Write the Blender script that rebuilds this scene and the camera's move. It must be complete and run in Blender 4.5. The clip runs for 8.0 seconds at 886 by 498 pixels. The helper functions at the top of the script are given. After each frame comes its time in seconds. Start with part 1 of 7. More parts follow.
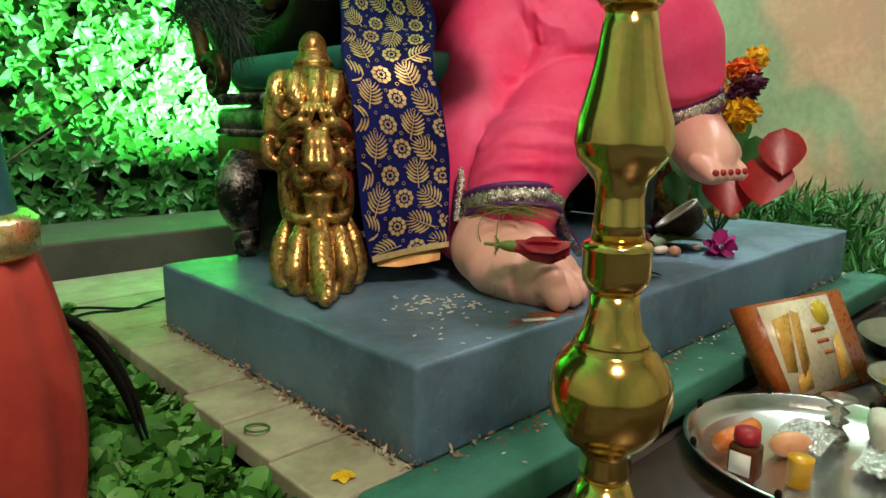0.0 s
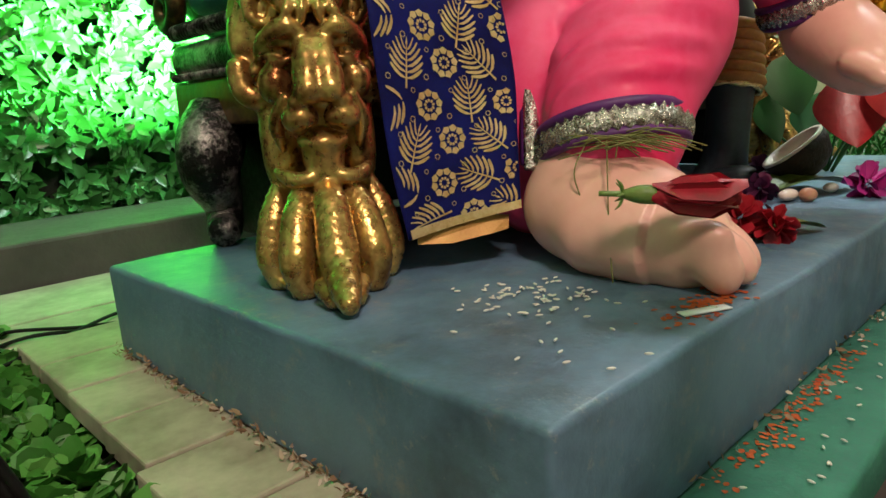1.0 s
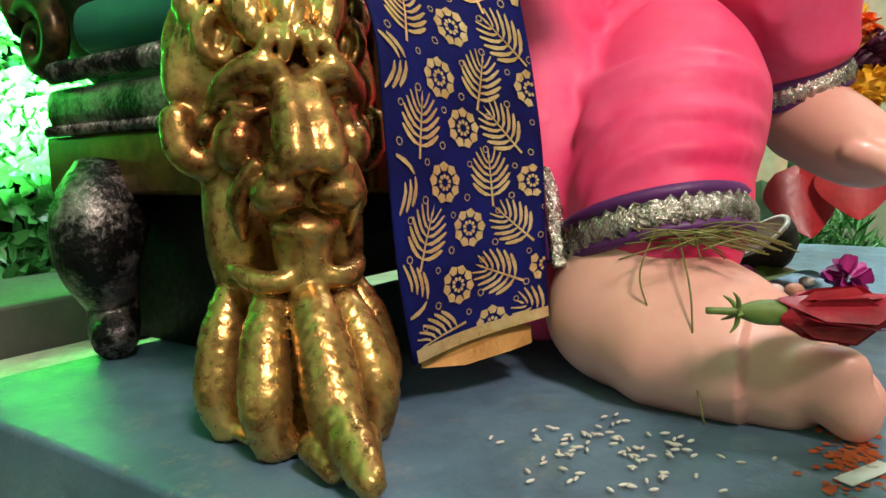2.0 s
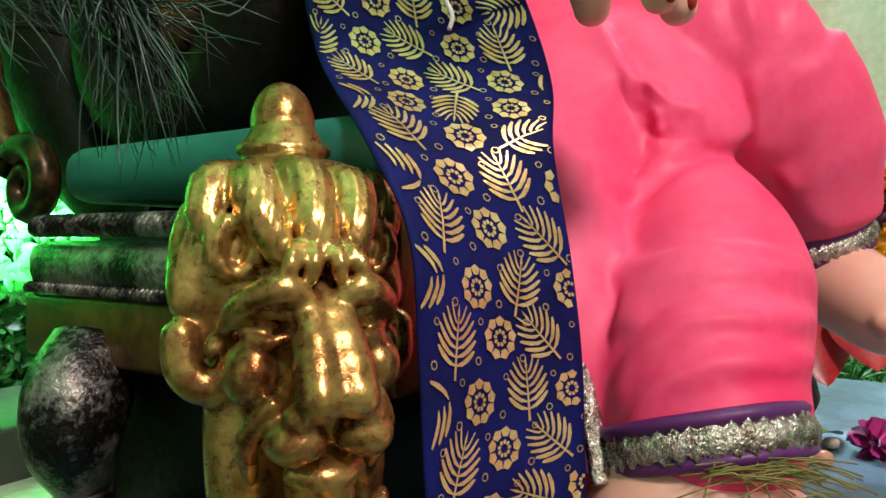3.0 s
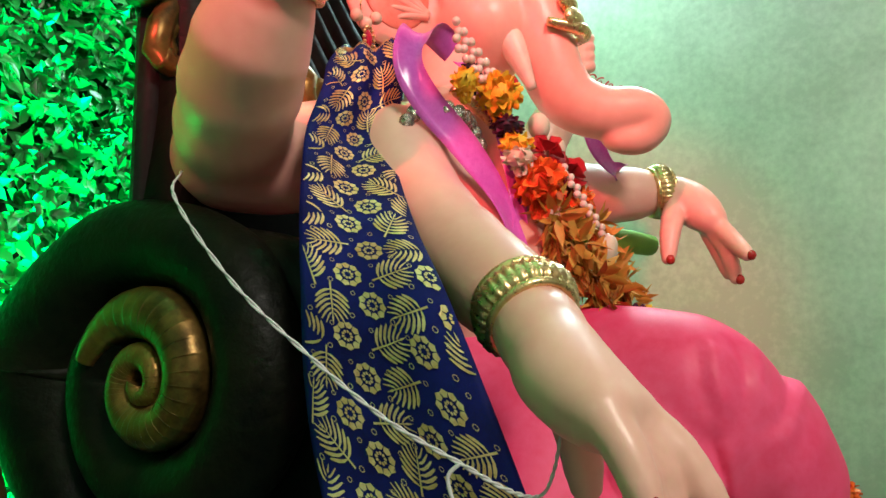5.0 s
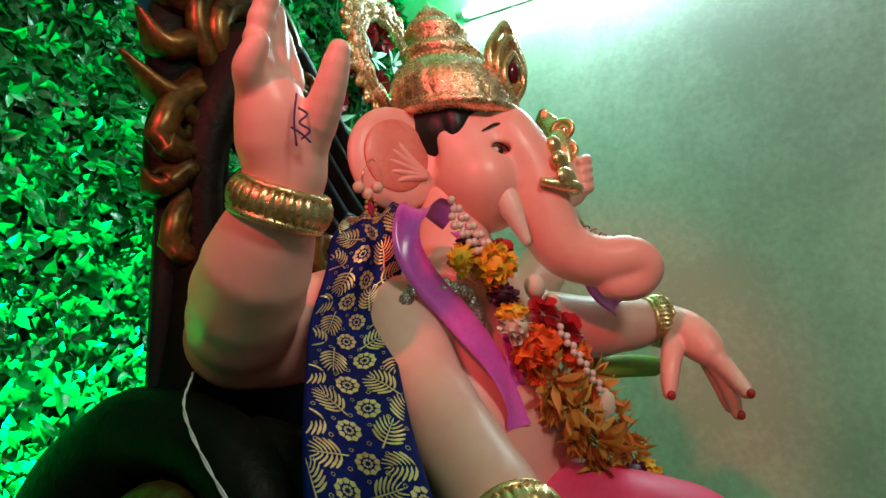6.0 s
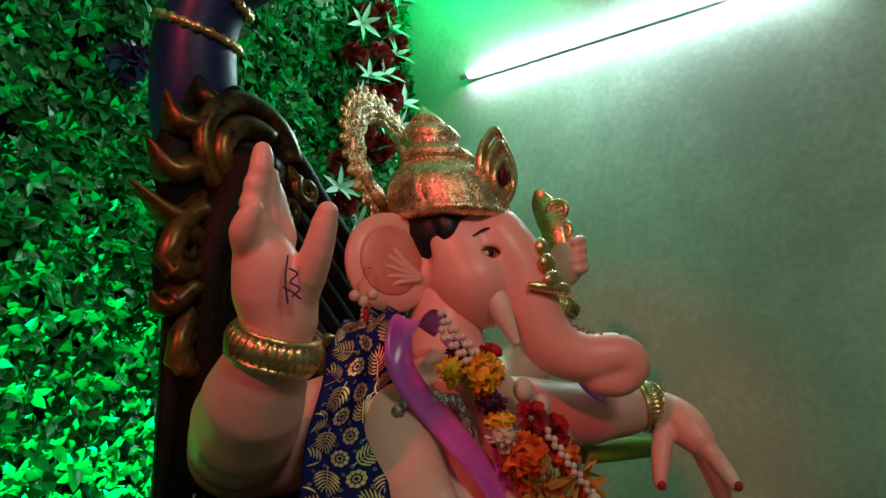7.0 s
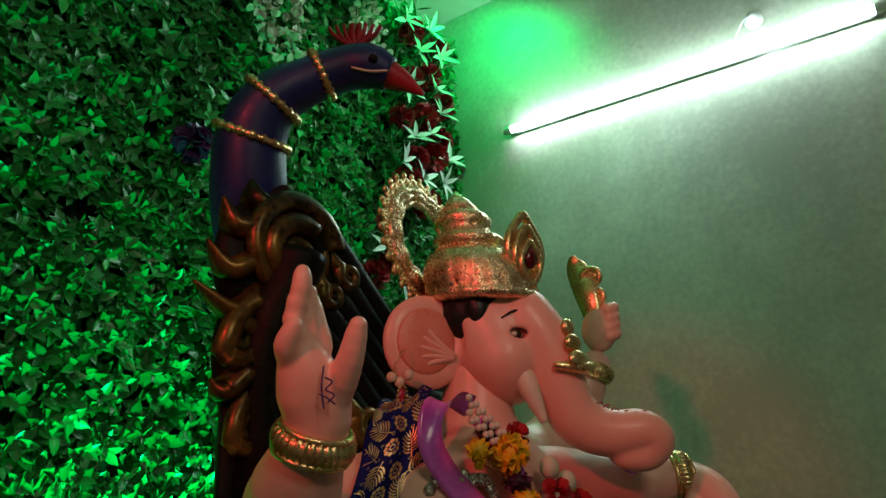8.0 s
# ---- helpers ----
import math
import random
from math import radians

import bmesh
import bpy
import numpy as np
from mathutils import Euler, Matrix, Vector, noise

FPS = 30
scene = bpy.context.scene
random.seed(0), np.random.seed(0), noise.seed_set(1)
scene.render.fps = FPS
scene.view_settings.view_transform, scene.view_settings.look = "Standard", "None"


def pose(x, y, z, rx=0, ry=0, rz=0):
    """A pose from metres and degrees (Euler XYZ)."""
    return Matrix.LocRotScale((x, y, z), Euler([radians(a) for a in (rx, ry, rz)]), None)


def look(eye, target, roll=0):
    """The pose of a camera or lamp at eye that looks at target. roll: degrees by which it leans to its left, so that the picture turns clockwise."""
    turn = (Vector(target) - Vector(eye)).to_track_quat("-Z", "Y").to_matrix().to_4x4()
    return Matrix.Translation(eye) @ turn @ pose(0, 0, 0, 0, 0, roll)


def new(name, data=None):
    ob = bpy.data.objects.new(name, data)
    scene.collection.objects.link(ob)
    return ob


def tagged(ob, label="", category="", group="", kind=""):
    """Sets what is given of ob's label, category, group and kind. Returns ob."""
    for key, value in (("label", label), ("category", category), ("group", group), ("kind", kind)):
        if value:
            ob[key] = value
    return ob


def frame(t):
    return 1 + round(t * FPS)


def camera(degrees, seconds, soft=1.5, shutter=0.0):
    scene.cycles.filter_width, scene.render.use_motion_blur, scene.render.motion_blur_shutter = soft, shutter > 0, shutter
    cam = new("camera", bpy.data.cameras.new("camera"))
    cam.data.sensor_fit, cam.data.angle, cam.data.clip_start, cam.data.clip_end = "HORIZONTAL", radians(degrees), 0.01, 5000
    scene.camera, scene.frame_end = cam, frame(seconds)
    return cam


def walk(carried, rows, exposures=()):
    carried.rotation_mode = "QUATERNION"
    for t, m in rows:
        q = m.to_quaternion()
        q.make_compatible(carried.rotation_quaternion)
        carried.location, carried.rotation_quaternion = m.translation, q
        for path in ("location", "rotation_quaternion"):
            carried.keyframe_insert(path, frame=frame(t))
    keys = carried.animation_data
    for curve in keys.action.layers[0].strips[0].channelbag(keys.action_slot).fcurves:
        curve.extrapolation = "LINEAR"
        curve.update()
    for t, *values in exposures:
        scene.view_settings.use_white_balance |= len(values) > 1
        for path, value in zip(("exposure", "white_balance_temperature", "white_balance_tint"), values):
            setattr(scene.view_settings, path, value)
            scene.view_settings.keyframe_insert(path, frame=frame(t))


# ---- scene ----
cam = camera(67.0, 8.0)
PATH = [
    (0, (0.579, 0.579, 0.675), (1.928, 2.009, 0.304), 0.5),
    (0.5, (0.693, 0.707, 0.628), (1.948, 2.205, 0.204), -1.6),
    (1, (0.748, 0.871, 0.602), (2.093, 2.286, 0.167), -3.8),
    (1.2, (0.758, 0.927, 0.596), (2.17, 2.277, 0.17), -4.1),
    (2.3, (0.808, 1.107, 0.623), (2.5, 2.16, 0.459), -0.4),
    (2.5, (0.814, 1.114, 0.636), (2.512, 2.166, 0.541), 0.1),
    (3, (0.825, 1.146, 0.701), (2.519, 2.209, 0.677), 0.2),
    (3.5, (0.817, 1.16, 0.779), (2.503, 2.234, 0.848), 0.3),
    (4, (0.807, 1.147, 0.856), (2.525, 2.166, 0.961), -0.4),
    (4.5, (0.788, 1.144, 0.927), (2.548, 2.086, 1.042), -0.9),
    (5, (0.764, 1.151, 1.01), (2.506, 2.103, 1.245), -0.7),
    (5.2, (0.753, 1.144, 1.039), (2.482, 2.104, 1.338), -0.8),
    (6.3, (0.71, 1.075, 1.22), (2.408, 2.054, 1.619), -2.4),
    (6.5, (0.703, 1.063, 1.243), (2.399, 2.03, 1.677), -2.6),
    (7, (0.674, 1.021, 1.285), (2.342, 2.029, 1.736), -2.1),
    (7.5, (0.615, 0.961, 1.314), (2.209, 2.092, 1.738), -0.4),
    (8, (0.606, 0.919, 1.353), (2.163, 2.05, 1.899), -1.7),
]
EXPOSURES = [(0.0, 0.42, 6600, 27), (1.2, 0.54, 6500, 28), (2.3, 0.88, 6200, 32), (3.5, 0.84, 6000, 27), (4.5, 0.58, 5900, 15), (5.2, 0.16, 5750, 6), (6.3, -1.04, 5600, 1), (8.0, -1.98, 6300, 0)]
walk(cam, [(t, look(eye, target, roll)) for t, eye, target, roll in PATH], EXPOSURES)

# ---- world and lamps ----
world = bpy.data.worlds.new("night")
scene.world = world
world.use_nodes = True
world.node_tree.nodes["Background"].inputs[0].default_value = (0.02, 0.02, 0.025, 1)
world.node_tree.nodes["Background"].inputs[1].default_value = 0.3


def lamp(name, kind, where, target, power, colour, size=0.1, size_y=None, spot=None):
    data = bpy.data.lights.new(name, kind)
    data.energy, data.color = power, colour
    if kind == "AREA":
        data.size = size
        if size_y:
            data.shape, data.size_y = "RECTANGLE", size_y
    else:
        data.shadow_soft_size = size
    if kind == "SPOT":
        data.spot_size, data.spot_blend = radians(spot), 0.6
    ob = new(name, data)
    ob.matrix_world = look(where, target)
    return ob


# green flood lamp standing behind the throne, the two room lamps, and two added unseen spots
lamp("green_flood_and_fill", "SPOT", (1.56, 2.36, 0.62), (1.28, 2.95, 1.62), 460, (0.04, 1.0, 0.26), 0.06, spot=128)
# added green fill, out of view, that tints the side wall near the corner
lamp("green_flood_and_fill", "SPOT", (2.88, 2.25, 3.42), (3.25, 2.80, 2.60), 75, (0.02, 1.0, 0.20), 0.06, spot=172)
lamp("tube_glow", "AREA", (3.17, 1.70, 2.80), (1.5, 1.35, 1.2), 26, (0.76, 0.98, 1.0), 1.2, 0.05)
# narrow red spot with no known source, added to redden head and crown
lamp("red_head_tint", "SPOT", (-0.9, 1.2, 2.5), (1.55, 1.66, 1.62), 320, (1.0, 0.08, 0.11), 0.08, spot=24)
lamp("room_lamp", "AREA", (0.15, -0.35, 2.75), (1.45, 1.3, 0.8), 40, (1.0, 0.84, 0.65), 0.5, 0.5)


# ---- materials ----
class Nodes:
    def __init__(self, name):
        self.mat = bpy.data.materials.new(name)
        self.mat.use_nodes = True
        self.t = self.mat.node_tree
        self.b = self.t.nodes["Principled BSDF"]
        self.co = self.t.nodes.new("ShaderNodeTexCoord").outputs["Object"]

    def add(self, kind, **inputs):
        n = self.t.nodes.new(kind)
        for key, value in inputs.items():
            self.put(n.inputs[key.replace("_", " ")], value)
        return n

    def put(self, socket, value):
        if isinstance(value, bpy.types.NodeSocket):
            self.t.links.new(value, socket)
        else:
            socket.default_value = value

    def noise(self, scale, detail=4.0, rough=0.6, co=None):
        return self.add("ShaderNodeTexNoise", Vector=co or self.co, Scale=scale, Detail=detail, Roughness=rough).outputs["Fac"]

    def ramp(self, fac, stops):
        n = self.t.nodes.new("ShaderNodeValToRGB")
        e = n.color_ramp.elements
        while len(e) < len(stops):
            e.new(0.5)
        for el, (p, c) in zip(e, stops):
            el.position, el.color = p, (*c, 1) if len(c) == 3 else c
        self.t.links.new(fac, n.inputs[0])
        return n.outputs[0]

    def mix(self, fac, a, b, mode="MIX"):
        n = self.t.nodes.new("ShaderNodeMix")
        n.data_type, n.blend_type = "RGBA", mode
        for s, v in ((n.inputs[0], fac), (n.inputs[6], a), (n.inputs[7], b)):
            self.put(s, (*v, 1) if isinstance(v, tuple) and len(v) == 3 else v)
        return n.outputs[2]

    def bump(self, height, strength=0.3, distance=0.01, under=None):
        n = self.add("ShaderNodeBump", Strength=strength, Distance=distance, Height=height)
        if under:
            self.t.links.new(under, n.inputs["Normal"])
        self.put(self.b.inputs["Normal"], n.outputs[0])
        return n.outputs[0]

    def set(self, **inputs):
        for key, value in inputs.items():
            value = (*value, 1) if isinstance(value, tuple) and len(value) == 3 else value
            self.put(self.b.inputs[key.replace("_", " ")], value)
        return self


def surface(name, dark, light, rough=0.5, metal=0.0, scale=12.0, fine=120.0, relief=0.2, depth=0.004, spread=(0.3, 0.7), **more):
    """A surface whose colour wanders between two tones at two scales, with fine relief."""
    n = Nodes(name)
    a, b = n.noise(scale), n.noise(fine, 3.0)
    m = n.t.nodes.new("ShaderNodeMath")
    m.operation = "MULTIPLY_ADD"
    n.put(m.inputs[0], b), n.put(m.inputs[1], 0.4), n.put(m.inputs[2], a)
    s = n.t.nodes.new("ShaderNodeMath")
    s.operation = "SUBTRACT"
    n.put(s.inputs[0], m.outputs[0]), n.put(s.inputs[1], 0.2)
    n.set(Base_Color=n.ramp(s.outputs[0], [(spread[0], dark), (spread[1], light)]), Metallic=metal)
    n.set(Roughness=n.ramp(b, [(0.3, (rough * 0.8,) * 3), (0.7, (min(1, rough * 1.2),) * 3)]))
    if relief:
        n.bump(s.outputs[0], relief, depth)
    n.set(**more)
    return n.mat


def leaf_material(name, dark, mid, light, rough=0.35):
    n = Nodes(name)
    r = n.add("ShaderNodeNewGeometry").outputs["Random Per Island"]
    n.set(Base_Color=n.ramp(r, [(0.0, dark), (0.5, mid), (1.0, light)]), Roughness=rough)
    n.set(Subsurface_Weight=0.0)
    return n.mat


PLASTER = surface("plaster", (0.50, 0.54, 0.44), (0.60, 0.63, 0.53), 0.75, 0, 1.6, 60, 0.12, 0.004)
SIDE_PLASTER = surface("painted_plaster", (0.44, 0.44, 0.37), (0.68, 0.68, 0.58), 0.62, 0, 1.3, 40, 0.15, 0.004, (0.35, 0.65))
CONCRETE = surface("concrete", (0.05, 0.05, 0.042), (0.095, 0.09, 0.075), 0.85, 0, 6, 90, 0.4, 0.006)
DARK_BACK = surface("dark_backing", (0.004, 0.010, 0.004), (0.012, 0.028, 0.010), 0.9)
n = Nodes("blue_grey_paint")
tone = n.ramp(n.noise(5, 7.0, 0.7), [(0.25, (0.050, 0.115, 0.185)), (0.72, (0.150, 0.265, 0.375))])
dust = n.ramp(n.noise(16, 9.0, 0.8), [(0.55, (0, 0, 0)), (0.68, (0.75, 0.75, 0.75))])
worn = n.mix(dust, tone, (0.26, 0.26, 0.25))
grime = n.ramp(n.noise(3.2, 6.0, 0.7), [(0.52, (0, 0, 0)), (0.70, (0.7, 0.7, 0.7))])
scuff = n.ramp(n.noise(48, 6.0, 0.8), [(0.60, (0, 0, 0)), (0.72, (0.7, 0.7, 0.7))])
n.set(Base_Color=n.mix(scuff, n.mix(grime, worn, (0.030, 0.050, 0.070)), (0.27, 0.28, 0.27)), Roughness=n.ramp(n.noise(40), [(0.3, (0.38,) * 3), (0.7, (0.62,) * 3)]))
n.bump(n.noise(70, 5.0), 0.3, 0.003)
PLINTH = n.mat
BOARD = surface("weathered_board", (0.26, 0.23, 0.16), (0.50, 0.46, 0.34), 0.7, 0, 9, 60, 0.3, 0.004)
GREEN_CLOTH = surface("green_cloth", (0.010, 0.10, 0.07), (0.035, 0.21, 0.14), 0.75, 0, 8, 200, 0.3, 0.003)
DARK_WOOD = surface("dark_table", (0.014, 0.009, 0.007), (0.05, 0.03, 0.02), 0.35, 0, 5, 60)
TEAL = surface("teal_cushion", (0.006, 0.12, 0.10), (0.014, 0.19, 0.155), 0.6, 0, 5, 300, 0.2, 0.002)
SKIN = surface("painted_skin", (0.82, 0.40, 0.32), (0.90, 0.50, 0.42), 0.40, 0, 4, 60, 0.03, 0.002, Coat_Weight=0.2, Coat_Roughness=0.3)
PINK = surface("pink_paint", (0.90, 0.035, 0.15), (0.97, 0.12, 0.28), 0.52, 0, 5.5, 80, 0.04, 0.002, (0.3, 0.72), Specular_IOR_Level=0.35)
GOLD = surface("gold_paint", (0.62, 0.38, 0.14), (0.92, 0.68, 0.36), 0.30, 0.9, 30, 190, 0.45, 0.003)
OLD_GOLD = surface("worn_gold", (0.20, 0.070, 0.020), (0.74, 0.49, 0.15), 0.30, 0.82, 11, 120, 0.5, 0.004, (0.30, 0.64))
CROWN = surface("embossed_gold", (0.58, 0.34, 0.15), (0.94, 0.70, 0.44), 0.28, 0.9, 48, 200, 0.7, 0.006, (0.34, 0.60))
BRASS = surface("brass", (0.72, 0.44, 0.11), (0.86, 0.60, 0.21), 0.13, 1.0, 6, 200, 0.02, 0.001)
SILVER_TRIM = surface("silver_trim", (0.20, 0.16, 0.13), (0.80, 0.76, 0.70), 0.25, 0.9, 90, 260, 0.9, 0.006)
PURPLE_TRIM = surface("purple_trim", (0.06, 0.008, 0.10), (0.13, 0.02, 0.16), 0.5)
BRONZE = surface("dark_bronze", (0.002, 0.003, 0.002), (0.009, 0.010, 0.004), 0.50, 0.0, 12, 90, 0.5, 0.006, Specular_IOR_Level=0.12)
GILT = surface("dry_brushed_gold", (0.018, 0.014, 0.006), (0.34, 0.19, 0.04), 0.36, 0.7, 5, 70, 0.35, 0.004, (0.34, 0.78))
SILVERED = surface("dry_brushed_silver", (0.012, 0.011, 0.010), (0.330, 0.312, 0.288), 0.35, 0.6, 24, 180, 0.8, 0.006, (0.44, 0.66))
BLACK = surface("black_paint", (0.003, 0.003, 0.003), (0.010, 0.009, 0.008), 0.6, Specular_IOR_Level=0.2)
HAIR = surface("black_hair_paint", (0.003, 0.003, 0.004), (0.010, 0.010, 0.012), 0.4)
NAIL = surface("red_nail_paint", (0.32, 0.010, 0.012), (0.45, 0.03, 0.02), 0.25)
IVORY = surface("ivory_paint", (0.68, 0.56, 0.46), (0.80, 0.68, 0.56), 0.4)
WHITE = surface("white_paint", (0.74, 0.74, 0.72), (0.82, 0.82, 0.80), 0.5)
BLUE_CLOTH = surface("navy_cloth", (0.004, 0.005, 0.060), (0.008, 0.013, 0.16), 0.7, 0, 14, 500, 0.4, 0.002, Specular_IOR_Level=0.15)
FOIL = surface("gold_foil", (0.72, 0.45, 0.16), (0.95, 0.74, 0.40), 0.34, 0.6, 60, 400, 0.7, 0.002)
LINING = surface("tan_lining", (0.36, 0.17, 0.03), (0.52, 0.28, 0.07), 0.45, 0.3, 30, 300)
PEACOCK_BLUE = surface("peacock_blue", (0.005, 0.008, 0.07), (0.012, 0.024, 0.16), 0.45, 0, 9, 80, 0.1, 0.002)
CRIMSON = surface("crimson_petal", (0.22, 0.004, 0.012), (0.48, 0.012, 0.03), 0.5, 0, 30, 160)
STEEL = surface("steel", (0.52, 0.52, 0.50), (0.68, 0.68, 0.66), 0.2, 1.0, 10, 160, 0.1, 0.001)
LEAF = leaf_material("wall_leaf", (0.022, 0.14, 0.026), (0.045, 0.26, 0.055), (0.09, 0.42, 0.12))
CLOVER = leaf_material("mat_leaf", (0.025, 0.12, 0.018), (0.05, 0.24, 0.03), (0.12, 0.36, 0.07), 0.5)
LILY = leaf_material("lily_petal", (0.38, 0.50, 0.42), (0.55, 0.66, 0.58), (0.70, 0.78, 0.70), 0.5)
BLOSSOM = leaf_material("white_blossom", (0.55, 0.50, 0.42), (0.66, 0.62, 0.52), (0.75, 0.72, 0.66), 0.6)
YELLOW = leaf_material("yellow_marigold", (0.62, 0.30, 0.004), (0.78, 0.44, 0.008), (0.86, 0.56, 0.02), 0.6)
ORANGE = leaf_material("orange_marigold", (0.62, 0.08, 0.004), (0.80, 0.14, 0.008), (0.88, 0.22, 0.02), 0.6)
BROWN = leaf_material("dry_marigold", (0.34, 0.12, 0.010), (0.52, 0.22, 0.02), (0.62, 0.32, 0.05), 0.6)
PLUM = leaf_material("plum_petal", (0.03, 0.003, 0.02), (0.07, 0.006, 0.04), (0.12, 0.012, 0.06), 0.6)
ROSE = leaf_material("red_rose_petal", (0.16, 0.002, 0.006), (0.34, 0.006, 0.016), (0.46, 0.02, 0.03), 0.5)
CREAM = leaf_material("cream_petal", (0.55, 0.46, 0.32), (0.66, 0.58, 0.44), (0.76, 0.70, 0.58), 0.6)
MAGENTA = leaf_material("magenta_petal", (0.30, 0.01, 0.12), (0.46, 0.02, 0.22), (0.6, 0.06, 0.34), 0.5)
BETEL = surface("green_leaf", (0.05, 0.10, 0.010), (0.16, 0.22, 0.03), 0.4, 0, 16, 90)
FERN = leaf_material("fern", (0.015, 0.10, 0.02), (0.03, 0.18, 0.04), (0.06, 0.28, 0.06), 0.5)
FEATHER = leaf_material("peacock_barb", (0.006, 0.014, 0.008), (0.012, 0.045, 0.028), (0.03, 0.085, 0.06), 0.4)
RIBBON = surface("purple_satin", (0.56, 0.06, 0.50), (0.74, 0.15, 0.68), 0.22, 0, 10, 200, 0.05, 0.001, Sheen_Weight=0.3)


# ---- mesh helpers ----
def mesh_of(name, verts, faces, mats, index=None, smooth=True):
    me = bpy.data.meshes.new(name)
    me.from_pydata([tuple(v) for v in np.asarray(verts, float).tolist()], [], [tuple(f) for f in (faces.tolist() if isinstance(faces, np.ndarray) else faces)])
    for m in mats if isinstance(mats, (list, tuple)) else [mats]:
        me.materials.append(m)
    if index is not None:
        me.polygons.foreach_set("material_index", np.asarray(index, np.int32))
    me.polygons.foreach_set("use_smooth", np.full(len(me.polygons), smooth))
    me.update()
    return me


def thing(name, label, category, group="", at=(0, 0, 0)):
    ob = new(name)
    ob.empty_display_size = 0.02
    ob.location = at
    return tagged(ob, label, category, group)


def part(name, bm, material, parent=None, label="", smooth=True):
    """Links a bmesh, or (verts, faces), in world coordinates as one mesh under parent."""
    if isinstance(bm, tuple):
        me = mesh_of(name, bm[0], bm[1], material, smooth=smooth)
    else:
        bmesh.ops.recalc_face_normals(bm, faces=bm.faces)
        me = bpy.data.meshes.new(name)
        bm.to_mesh(me)
        bm.free()
        for m in material if isinstance(material, (list, tuple)) else [material]:
            me.materials.append(m)
        me.polygons.foreach_set("use_smooth", np.full(len(me.polygons), smooth))
    ob = new(name, me)
    if parent:
        ob.parent = parent
        off, up = Vector((0, 0, 0)), parent
        while up:
            off += up.location
            up = up.parent
        me.transform(Matrix.Translation(-off))
    if label:
        ob["label"] = label
    return ob


def box(lo, hi, bevel=0.0, segments=2, turn=0.0, bm=None):
    bm = bm or bmesh.new()
    lo, hi = Vector(lo), Vector(hi)
    m = Matrix.Translation((lo + hi) / 2) @ Matrix.Rotation(radians(turn), 4, "Z") @ Matrix.Diagonal((*(hi - lo), 1))
    made = bmesh.ops.create_cube(bm, size=1, matrix=m)["verts"]
    if bevel:
        edges = list({e for v in made for e in v.link_edges})
        bmesh.ops.bevel(bm, geom=edges, offset=bevel, segments=segments, affect="EDGES", profile=0.5)
    return bm


def spline(points, n):
    """A smooth run of n points through the given ones."""
    p = np.asarray(points, float)
    if len(p) < 3:
        s = np.linspace(0, 1, n)[:, None]
        return p[0] * (1 - s) + p[-1] * s
    p = np.vstack([2 * p[0] - p[1], p, 2 * p[-1] - p[-2]])
    u = np.linspace(0, len(p) - 3 - 1e-9, n)
    i = u.astype(int)
    f = (u - i)[:, None]
    a, b, c, d = p[i], p[i + 1], p[i + 2], p[i + 3]
    return 0.5 * (2 * b + (c - a) * f + (2 * a - 5 * b + 4 * c - d) * f ** 2 + (3 * b - a - 3 * c + d) * f ** 3)


def tube(points, radii, sides=12, n=None, flat=1.0, cap=True):
    """Verts and faces of a tube through the points; radii along it; flat squeezes its section."""
    n = n or max(8, 6 * len(points))
    p = spline(points, n)
    r = spline(np.asarray(radii, float)[:, None] * np.ones(3), n)[:, 0] if len(radii) > 1 else np.full(n, radii[0])
    t = np.gradient(p, axis=0)
    t /= np.linalg.norm(t, axis=1)[:, None] + 1e-12
    side = np.cross(t[0], (0, 0, 1) if abs(t[0][2]) < 0.9 else (1, 0, 0))
    rings = []
    for i in range(n):
        side = side - t[i] * (side @ t[i])
        side /= np.linalg.norm(side)
        up = np.cross(t[i], side)
        a = np.linspace(0, 2 * np.pi, sides, endpoint=False)
        rings.append(p[i] + r[i] * (np.cos(a)[:, None] * side + flat * np.sin(a)[:, None] * up))
    v = np.vstack(rings)
    f = [(i * sides + j, i * sides + (j + 1) % sides, (i + 1) * sides + (j + 1) % sides, (i + 1) * sides + j) for i in range(n - 1) for j in range(sides)]
    if cap:
        f += [tuple(range(sides))[::-1], tuple(range((n - 1) * sides, n * sides))]
    return v, f


def join(*pieces):
    vs, fs, k = [], [], 0
    for v, f in pieces:
        vs.append(np.asarray(v, float))
        fs += [tuple(i + k for i in q) for q in f]
        k += len(v)
    return np.vstack(vs), fs


def turned(profile, centre, sides=48, wave=0.0, waves=0):
    """A lathe-turned body: (radius, height) pairs about a standing axis."""
    a = np.linspace(0, 2 * np.pi, sides, endpoint=False)
    w = 1 + wave * np.cos(a * waves) if waves else np.ones(sides)
    v = np.vstack([np.stack([centre[0] + r * w * np.cos(a), centre[1] + r * w * np.sin(a), np.full(sides, centre[2] + z)], 1) for r, z in profile])
    n = len(profile)
    f = [(i * sides + j, i * sides + (j + 1) % sides, (i + 1) * sides + (j + 1) % sides, (i + 1) * sides + j) for i in range(n - 1) for j in range(sides)]
    f += [tuple(range(sides))[::-1], tuple(range((n - 1) * sides, n * sides))]
    return v, f


